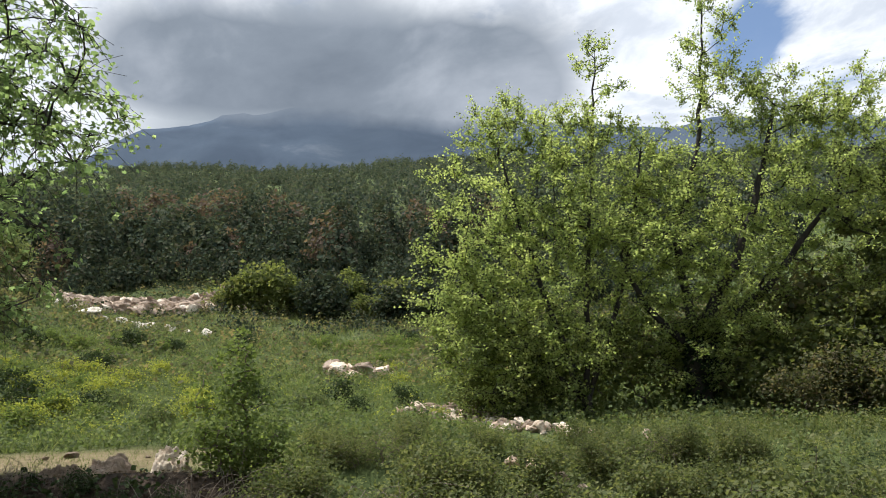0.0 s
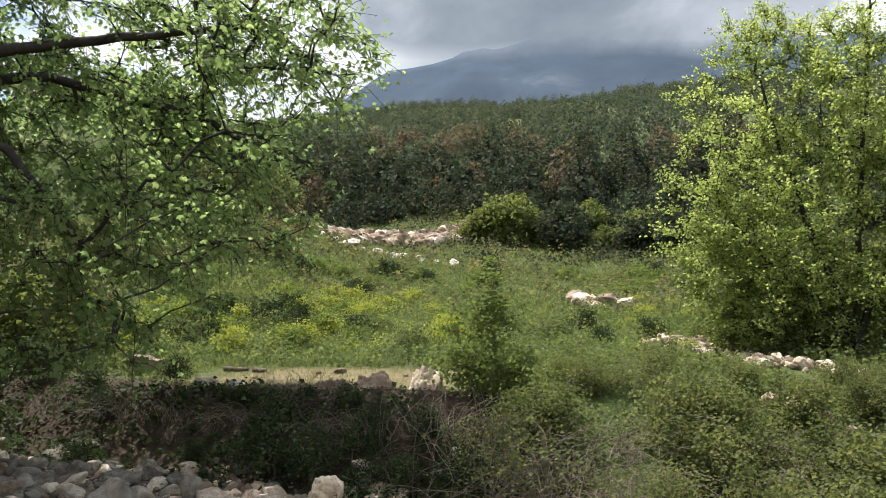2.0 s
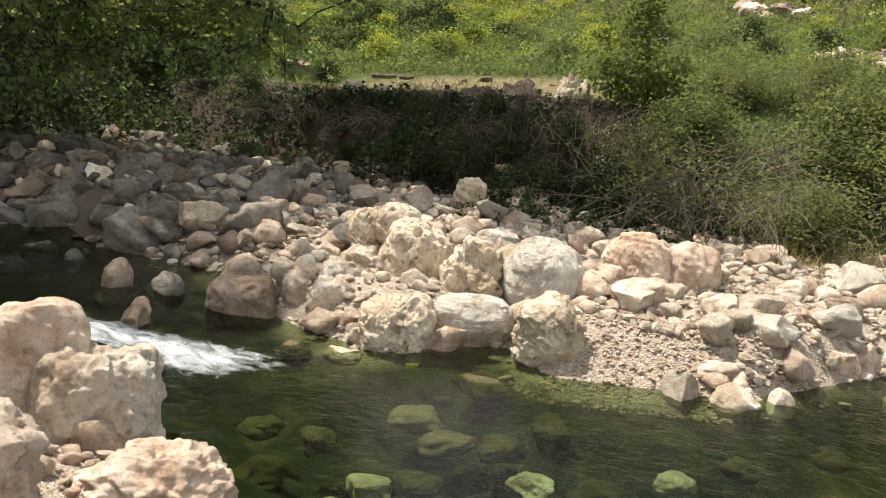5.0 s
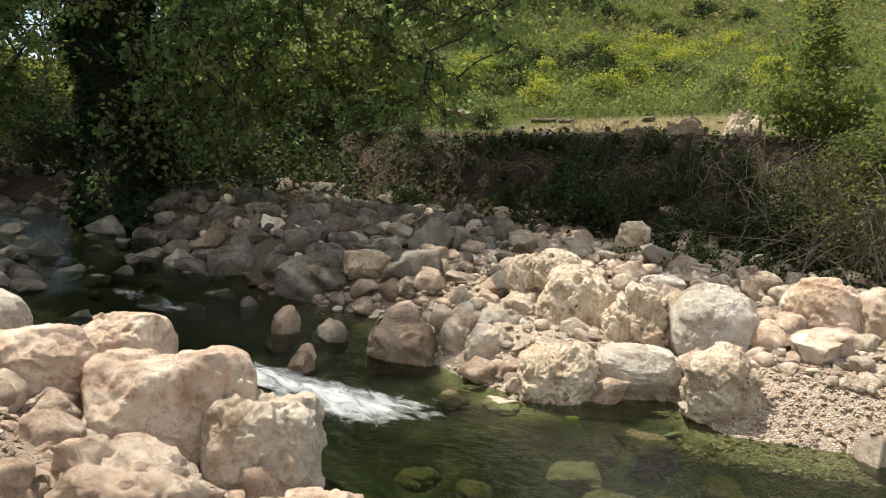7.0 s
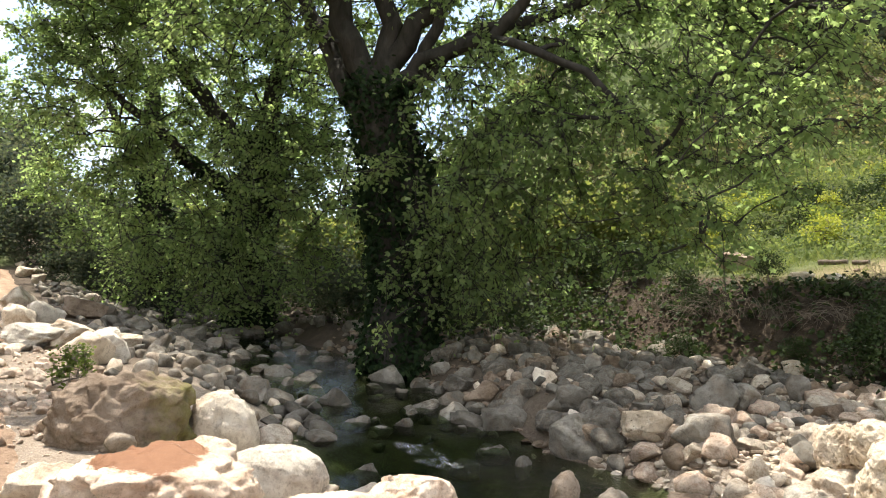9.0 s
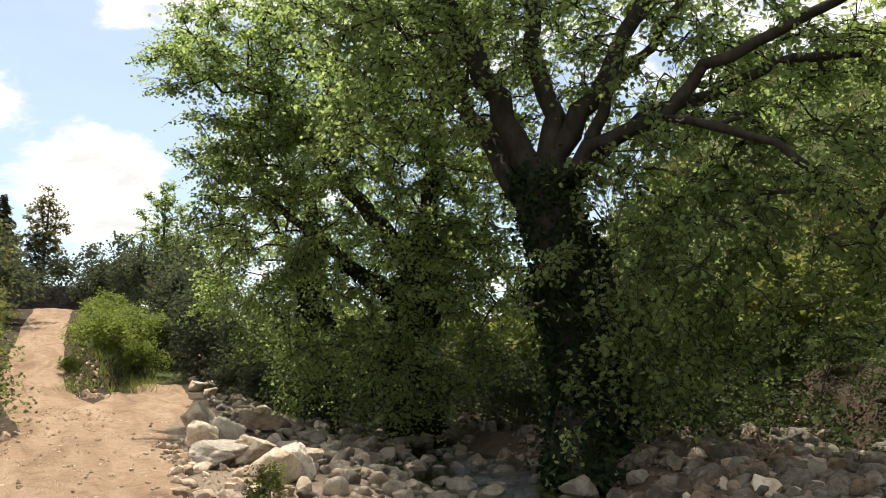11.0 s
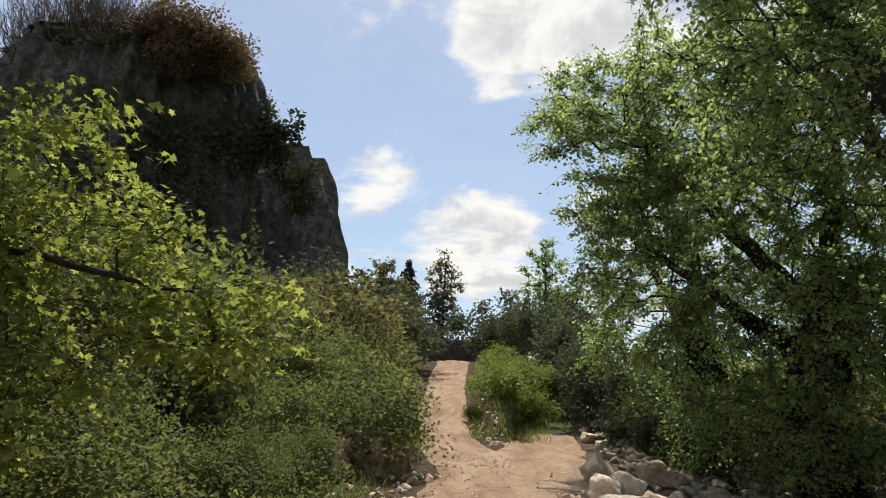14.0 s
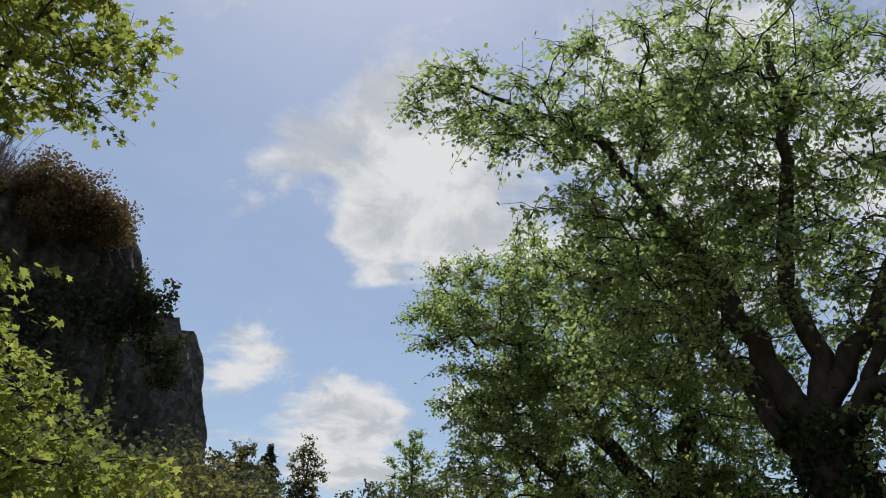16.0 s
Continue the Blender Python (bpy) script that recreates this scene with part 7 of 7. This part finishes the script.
def crag(name, cx, cy, rx, ry, z0, z1, seed, profile, lean=(0, 0)):
    """A steep rock mass: rings of rough outline, narrowing as profile (height, width) says."""
    th, v = np.linspace(0, 2 * np.pi, 300, endpoint=False), np.linspace(0, 1, 130)
    T, W = np.meshgrid(th, v)
    k = np.interp(W, *zip(*profile))
    flute = fbm(np.stack([np.cos(T) * 6, np.sin(T) * 6, W * 1.6], -1).reshape(-1, 3) + seed, 1.0, 4).reshape(T.shape)
    fine = fbm(np.stack([np.cos(T) * 22, np.sin(T) * 22, W * 9], -1).reshape(-1, 3) - seed, 1.0, 4).reshape(T.shape)
    ridge = 1 - 2.2 * np.abs(fbm(np.stack([np.cos(T) * 15, np.sin(T) * 15, W * 2.2], -1).reshape(-1, 3) + 3 * seed, 1.0, 3).reshape(T.shape))
    k = k * (1 + 0.10 * flute + 0.05 * fine + 0.055 * ridge)
    X = cx + rx * k * np.cos(T) + lean[0] * W
    Y = cy + ry * k * np.sin(T) + lean[1] * W
    Z = z0 + (z1 - z0) * W + 1.6 * flute * W + 0.9 * fine * W
    V = np.stack([X, Y, Z], -1).reshape(-1, 3)
    n, m = T.shape
    i = np.arange(n * m).reshape(n, m)
    j = np.roll(i, -1, 1)
    F = np.stack([i[:-1], j[:-1], j[1:], i[1:]], -1).reshape(-1, 4)
    top = np.array([[i[-1, a], i[-1, (a + 1) % m], i[-1, (m - 1 - a) % m], i[-1, (m - 2 - a) % m]] for a in range(m // 2 - 1)])
    me = mesh_np(name, V, np.concatenate([F, top]), ROCK_CLIFF, True)
    return me, V.reshape(n, m, 3)


cliff = thing("cliff", "dark grey limestone cliff overgrown with ivy and scrub", "cliff", at=(0, 0, 0))
main, grid_a = crag("rock_face", -47.5, -21.8, 8.0, 8.9, 1.0, 23.6, 7, [(0, 1.12), (0.30, 1.0), (0.55, 0.86), (0.75, 0.80), (0.90, 0.88), (1.0, 0.80)], (0.5, 0.8))
part("rock_face", main, ROCK_CLIFF, cliff)
slab, grid_b = crag("slab", -57.5, -17.0, 6.5, 8.0, 2.0, 22.5, 9, [(0, 1.10), (0.45, 1.0), (0.7, 0.88), (0.88, 0.74), (1.0, 0.62)], (0, 0.6))
part("slab", slab, ROCK_CLIFF, cliff, "bare fluted grey rock slab")
wing, grid_c = crag("shoulder", -44.0, -37.0, 9.0, 9.0, 2.0, 21.0, 12, [(0, 1.1), (0.6, 1.0), (0.9, 0.9), (1.0, 0.6)])
part("shoulder", wing, ROCK_CLIFF, cliff)
rc = np.random.default_rng(140)


def cling(grid, n, keep, leaf, material, out_by):
    a, b = rc.integers(0, grid.shape[0], n), rc.integers(0, grid.shape[1], n)
    P = grid[a, b]
    mid = grid.mean((0, 1))
    d = (P - mid) * [1, 1, 0]
    d /= np.linalg.norm(d, axis=1)[:, None]
    ok = keep(P) > rc.uniform(0, 1, n)
    P, d = P[ok], d[ok]
    lump = np.abs(fbm(P, 0.7, 3))
    return P + d * (out_by * lump * rc.uniform(0, 1.6, len(P)))[:, None] + rc.normal(0, 0.25, P.shape)


pa = cling(grid_a, 110000, lambda P: sstep(fbm(P, 0.35, 3) + 0.045 * (15 - P[:, 2]), -0.40, 0.05) * (P[:, 0] > -50), 0.3, LEAF_DARK, 0.7)
pb = cling(grid_b, 14000, lambda P: sstep(fbm(P, 0.4, 3) + 0.06 * (9 - P[:, 2]), 0.1, 0.45) * (P[:, 0] > -58), 0.3, LEAF_DARK, 0.8)
part("creeper", leaves("creeper", np.vstack([pa, pb]), 0.24, rc, LEAF_HAZED, QUAD, 0.6, 0.2), LEAF_HAZED, cliff, "dark ivy and scrub clinging to the rock")


def place_at(first, places):
    for i, (x, y, z, s, turn) in enumerate(places):
        m = pose(x, y, z, 0, 0, turn) @ Matrix.Scale(s, 4)
        ob = first if i == 0 else copy_thing(first, Matrix.Identity(4))
        ob.matrix_basis = m


place_at(shrub("shrub", "rust-brown bush crowning the top of the cliff", "shrub", 150, 1.6, 2.4, 3800, 0.13, LEAF_RUST, stems=24, group="bushes on the cliff"),
         [(-41.0, -14.6, 21.9, 1.4, 0), (-41.4, -16.6, 22.6, 1.5, 70), (-43.5, -14.5, 22.2, 1.3, 140), (-42.0, -18.5, 22.3, 1.2, 220), (-43.0, -16.0, 23.2, 1.35, 20), (-41.2, -13.4, 21.6, 1.0, 50), (-41.0, -17.8, 22.8, 1.0, 90), (-40.6, -15.6, 21.4, 1.1, 120)])


def twig_bush(seed):
    """Bare stems that fan out and fork."""
    r = np.random.default_rng(seed)
    pts, par, rad = [np.zeros(3)], [-1], [0.06]
    for s in range(46):
        a, lean = r.uniform(0, 2 * np.pi), r.uniform(0.1, 0.75)
        way = np.array([math.cos(a) * lean, math.sin(a) * lean, 1.0])
        last, p = 0, np.array([math.cos(a), math.sin(a), 0]) * r.uniform(0, 0.7)
        for k in range(8):
            pts.append(p.copy()), par.append(last if k else -1), rad.append(0.030 * (1 - k / 9))
            last = len(pts) - 1
            if k > 2:
                for side in range(2):
                    q = p + (way + r.normal(0, 0.45, 3)) * r.uniform(0.25, 0.5)
                    pts.append(q), par.append(last), rad.append(0.012)
                    pts.append(q + (way + r.normal(0, 0.4, 3)) * 0.35), par.append(len(pts) - 2), rad.append(0.009)
            p = p + way * 0.42 * r.uniform(0.8, 1.2) + r.normal(0, 0.04, 3)
    b = thing("shrub", "bare grey bush of upright twigs on the cliff top", "shrub", "bushes on the cliff")
    part("stem", tubes("stem", pts, par, rad, TWIG, 4), TWIG, b)
    return b


place_at(twig_bush(151),
         [(-41.6, -21.0, 22.6, 1.4, 0), (-42.4, -23.6, 22.4, 1.35, 100), (-41.2, -19.4, 22.6, 1.0, 200), (-43.4, -26.0, 22.0, 1.2, 30), (-42.0, -22.4, 22.6, 1.3, 250)])
place_at(shrub("shrub", "small leafy bush growing from a cleft in the cliff", "shrub", 152, 0.8, 1.8, 900, 0.14, LEAF_FOREST, group="bushes on the cliff"),
         [(-47.5, -11.6, 18.4, 2.0, 0), (-48.5, -11.0, 16.6, 1.8, 90), (-46.5, -12.0, 19.6, 1.3, 180), (-50.3, -10.8, 16.2, 1.3, 40)])

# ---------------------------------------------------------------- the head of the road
tall = shrub("bush", "tall dark evergreen bush beside the road", "shrub", 160, 1.7, 3.2, 2300, 0.15, LEAF_HAZED, group="tall roadside bushes")
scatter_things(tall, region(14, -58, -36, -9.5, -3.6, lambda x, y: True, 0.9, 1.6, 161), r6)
scatter_things(shrub("bush", "tall bush of mixed brown and green leaves", "shrub", 162, 1.6, 3.0, 1700, 0.14, LEAF_OLIVE, stems=22, group="tall roadside bushes"),
               region(14, -58, -30, -8.5, -3.6, lambda x, y: True, 0.8, 1.5, 163), r6)
scatter_things(shrub("bush", "dense dark bush above the side track", "shrub", 164, 1.8, 3.0, 2200, 0.15, LEAF_HAZED, group="bushes above the side track"),
               region(22, -62, -34, 2.6, 12, lambda x, y: True, 0.9, 1.5, 165), r6)
scatter_things(shrub("shrub", "bright green bush on the verge between the tracks", "shrub", 166, 0.9, 1.2, 3000, 0.07, LEAF_FRESH, group="verge bushes"),
               [(-30.9, 1.3, 1.45), (-31.4, 2.5, 1.0), (-31.6, 0.3, 0.6), (-32.8, 1.2, 1.1), (-33.4, 2.2, 1.1), (-35.6, 1.6, 1.1), (-33.4, 3.0, 1.1), (-38.5, 1.2, 1.0), (-35.2, 3.4, 1.3), (-41, 1.5, 1.1)], r6)
scatter_things(shrub("bush", "dark bush over the end of the side track", "shrub", 169, 1.5, 2.2, 2200, 0.12, LEAF_HAZED, group="bushes above the side track"),
               # The first eleven are added to darken sunlit ground below the trees.
               [(-17.6, 11.6, 0.8), (-19.4, 11.2, 0.9), (-21.2, 11.0, 0.9), (-23.2, 10.2, 0.9), (-25.0, 9.4, 0.9), (-16.2, 12.6, 0.8), (-22.4, 8.2, 0.6), (-24.6, 7.2, 0.7), (-26.4, 5.9, 0.7), (-18.4, 9.9, 0.5), (-15.4, 10.9, 0.5), (-30.5, 5.0, 1.0), (-32.0, 4.4, 1.1), (-33.6, 5.0, 1.3), (-29.2, 5.6, 0.9), (-35.6, 4.8, 1.4), (-31.4, 6.2, 1.2), (-27.8, 5.4, 0.7)], r6)
scatter_things(shrub("shrub", "golden dry bush at the roadside", "shrub", 167, 0.8, 1.3, 1500, 0.08, LEAF_DRY), [(-45.0, -3.6, 1.2)], r6)
scatter_things(shrub("shrub", "dark bush behind the wall", "shrub", 168, 2.0, 3.4, 2200, 0.18, LEAF_HAZED, group="bushes behind the wall"),
               [(-56.5, 1.2, 0.8), (-55.6, 2.4, 0.9), (-60, -2.4, 1.3), (-61, 0.4, 1.3), (-62, 3.0, 1.4), (-60, -5.5, 1.5), (-59, 5.6, 1.3), (-58, -7.6, 1.5)], r6)


def low_wall():
    wall = thing("stone_wall", "low grey stone wall at the head of the road", "wall")
    r = np.random.default_rng(170)
    z0 = land1(-57.3, -0.5)
    core = bmesh.new()
    bmesh.ops.create_cube(core, size=1, matrix=Matrix.Translation((-57.35, -1.9, z0 + 0.6)) @ Matrix.Diagonal((0.34, 4.7, 1.5, 1)))
    part("core", core, ROCK_CLIFF, wall)
    shapes = []
    for k in range(6):
        V, F = stone_shape(500 + k, 2, 10, 0.06, 0.95)
        shapes.append(mesh_np("block", V, F, ROCK_CLIFF, True))
    for course in range(5):
        y = -4.2
        while y < 0.4:
            w = r.uniform(0.4, 0.75)
            ob = part("block", shapes[r.integers(6)], ROCK_CLIFF, wall)
            ob.matrix_basis = pose(-57.3 + r.normal(0, 0.03), y + w / 2, z0 + 0.15 + course * 0.30, 0, 0, r.normal(0, 4)) @ Matrix.Diagonal((0.28, w * 0.56, 0.20, 1))
            y += w


low_wall()
rv = np.random.default_rng(260)
vx = rv.uniform(-33, -27.4, 420)
vy = road_mid(vx) + road_half(vx) + rv.uniform(-0.1, 0.7, 420)
stones("rubble", "earth and broken stones on the cut edge of the verge", np.stack([vx, vy], -1), 0.015 + 0.11 * rv.uniform(0, 1, 420) ** 5, 261, ROCK_WARM, 2)
tufts("grass", "dry and green grass over the edge of the verge", np.stack([rv.uniform(-33, -28.4, 420), rv.uniform(0.2, 2.9, 420)], -1), 0.28, 6, 262, LEAF_GRASS)


def conifer(x, y, height, width, seed):
    r = np.random.default_rng(seed)
    t = thing("conifer", "dark pointed conifer on the skyline", "tree", "skyline trees", at=(x, y, land1(x, y)))
    zs = np.linspace(0, height, 14)
    part("trunk", tubes("trunk", np.stack([0.05 * np.sin(zs), 0 * zs, zs], -1), np.arange(-1, 13), 0.22 * (1 - zs / height) + 0.02, BARK), BARK, t)
    n = 3600
    h = 1 - r.uniform(0, 1, n) ** 0.6
    a = r.uniform(0, 2 * np.pi, n)
    rad = width * (1 - h) ** 0.8 * (0.5 + 0.5 * r.uniform(0, 1, n)) * (0.8 + 0.3 * np.sin(h * 46))
    at = np.stack([rad * np.cos(a), rad * np.sin(a), 0.12 * height + 0.88 * height * h], -1)
    part("crown", leaves("crown", at, 0.28, r, LEAF_FOREST, QUAD, 0.4, 0.5), LEAF_FOREST, t)


conifer(-72, -5.8, 9.5, 2.6, 171)
conifer(-74, -8.5, 8.0, 2.4, 172)
for i, (x, y, h, w, m, lab) in enumerate([(-61, -2.2, 8.0, 1.5, LEAF_OLIVE, "thin half-bare tree on the skyline"), (-58, -6.5, 6.0, 2.0, LEAF_OLIVE, "pale bushy tree at the foot of the cliff"),
                                     (-52, 4.6, 7.5, 1.9, LEAF_PLANE, "slender leafy tree behind the side track"), (-56, 6.2, 6.5, 2.0, LEAF_DARK, "dark tree behind the side track")]):
    z = land1(x, y)
    grow_tree("skyline_tree", lab, [[(x, y, z - 0.2, 0.12), (x + 0.1, y, z + h * 0.5, 0.09), (x, y + 0.1, z + h * 0.95, 0.03)]],
              [(x, y, z + h * 0.62, w, w, h * 0.36), (x, y, z + h * 0.9, w * 0.5, w * 0.5, h * 0.14)], 180 + i, 90, 34, 0.17, 0.3, m, BARK, QUAD, 0.2, group="skyline trees", tip=0.014)
# foot of the meadow trees: dark undergrowth
scatter_things(shrub("shrub", "dark undergrowth bush beneath the trees", "shrub", 190, 1.3, 1.8, 1900, 0.11, LEAF_SCRUB, group="undergrowth bushes"),
               [(0.4, 22.4, 0.8), (2.4, 23.0, 1.0), (8.0, 20.6, 1.2), (9.6, 20.4, 1.3), (11.4, 20.4, 1.4), (7.8, 22.6, 1.5), (10.0, 22.8, 1.7), (12.5, 21.5, 1.8), (3.2, 23.4, 1.4), (5.2, 23.6, 1.5), (1.0, 23.0, 1.2), (14, 22, 1.8)], r6)
scatter_things(shrub("shrub", "brownish thicket beneath the trees", "shrub", 191, 1.4, 2.0, 1800, 0.10, LEAF_OLIVE, group="undergrowth bushes"),
               [(9.0, 19.6, 0.9), (10.8, 19.2, 1.0), (12.6, 19.4, 1.2), (9.2, 23.4, 1.8), (12, 23, 2.0), (6.8, 23.8, 1.6), (7.8, 19.4, 0.7), (9.9, 18.4, 0.8)], r6)
# screens of trees behind the stream's upper course
scatter_things(shrub("bush", "dense bush at the head of the stream", "shrub", 192, 1.8, 2.6, 1700, 0.16, LEAF_SCRUB, group="bushes at the stream head"),
               region(24, -44, -26, 8.5, 20, lambda x, y: True, 0.9, 1.6, 193) + region(14, -28, -16, 13.5, 20, lambda x, y: True, 0.7, 1.3, 194), r6)


# ---------------------------------------------------------------- dry canes over the bank


def cane_heap(seed):
    """Dry stems that rise, arch over and hang, with a few side shoots."""
    r = np.random.default_rng(seed)
    pts, par, rad = [], [], []
    for s in range(40):
        a = r.uniform(0, 2 * np.pi)
        p = np.array([r.normal(0, 0.5), r.normal(0, 0.35), 0.0])
        way = np.array([math.cos(a) * 0.6, math.sin(a) * 0.5 - 0.25, r.uniform(0.5, 1.2)])
        for k in range(9):
            pts.append(p.copy()), par.append(len(pts) - 2 if k else -1), rad.append(0.0085 * (1 - k / 11))
            if k > 2 and r.uniform() < 0.45:
                pts.append(p + (way + r.normal(0, 0.5, 3)) * 0.22), par.append(len(pts) - 2), rad.append(0.004)
                pts.append(p.copy()), par.append(-1), rad.append(0.0085 * (1 - k / 11))
            p = p + way / np.linalg.norm(way) * 0.20
            way = way + np.array([0, -0.03, -0.24]) + r.normal(0, 0.12, 3)
    b = thing("cane", "heap of dry grey-brown arching bramble canes", "canes", "dry canes on the bank")
    part("stem", tubes("stem", pts, par, rad, CANE, 4), CANE, b)
    return b


scatter_things(cane_heap(230), [(-2.9, 12.7, 1.1), (-2.3, 12.5, 0.9), (-2.0, 13.0, 1.0), (-1.1, 12.7, 1.0), (-3.3, 13.2, 1.0), (-3.6, 13.4, 0.9), (1.4, 13.3, 0.9), (-1.6, 14.0, 1.0), (3.2, 13.6, 0.9), (-4.3, 13.6, 0.8), (-5.4, 13.4, 0.6), (-6.4, 13.5, 0.6), (-8.0, 13.7, 0.6), (-9.4, 13.9, 0.6), (-10.8, 14.1, 0.7), (-12.2, 14.4, 0.7), (-7.4, 14.2, 0.5)], r6, lift=0.1)
place_at(shrub("shrub", "low dark bush along the top edge of the cliff", "shrub", 240, 1.2, 1.3, 1300, 0.16, LEAF_DARK, group="bushes on the cliff"),
         [(-41.6, -20.6, 22.7, 1.1, 0), (-41.4, -22.6, 22.6, 1.2, 60), (-42.0, -24.8, 22.2, 1.2, 130), (-43.0, -27.0, 21.4, 1.4, 200), (-40.8, -19.0, 22.6, 0.9, 20), (-44.0, -29.5, 20.6, 1.6, 80)])
tufts("grass", "dry straw-coloured grass at the foot of the brambles", field_points(900, -1.2, 5.5, 11.3, 12.7, 241), 0.20, 6, 242, STRAW)
for i, (x, y, s) in enumerate([(1.2, 15.4, 0.4), (1.6, 15.2, 0.3), (0.8, 15.6, 0.28), (2.6, 16.2, 0.3), (1.9, 15.0, 0.24), (3.6, 17.0, 0.3)]):
    boulder(x, y, s, s * 0.8, ROCK_WARM, 420 + i, sub=3, label="small pale stone above the brambles", name="field_stone", group="rubble row")
scatter_things(shrub("weed", "green weed with dry stalks sprouting among the stones", "plant", 250, 0.28, 0.55, 320, 0.05, LEAF_FRESH, CANE, stems=9), [(-10.4, 2.55, 1.0), (-11.2, 2.75, 0.8)], r6)
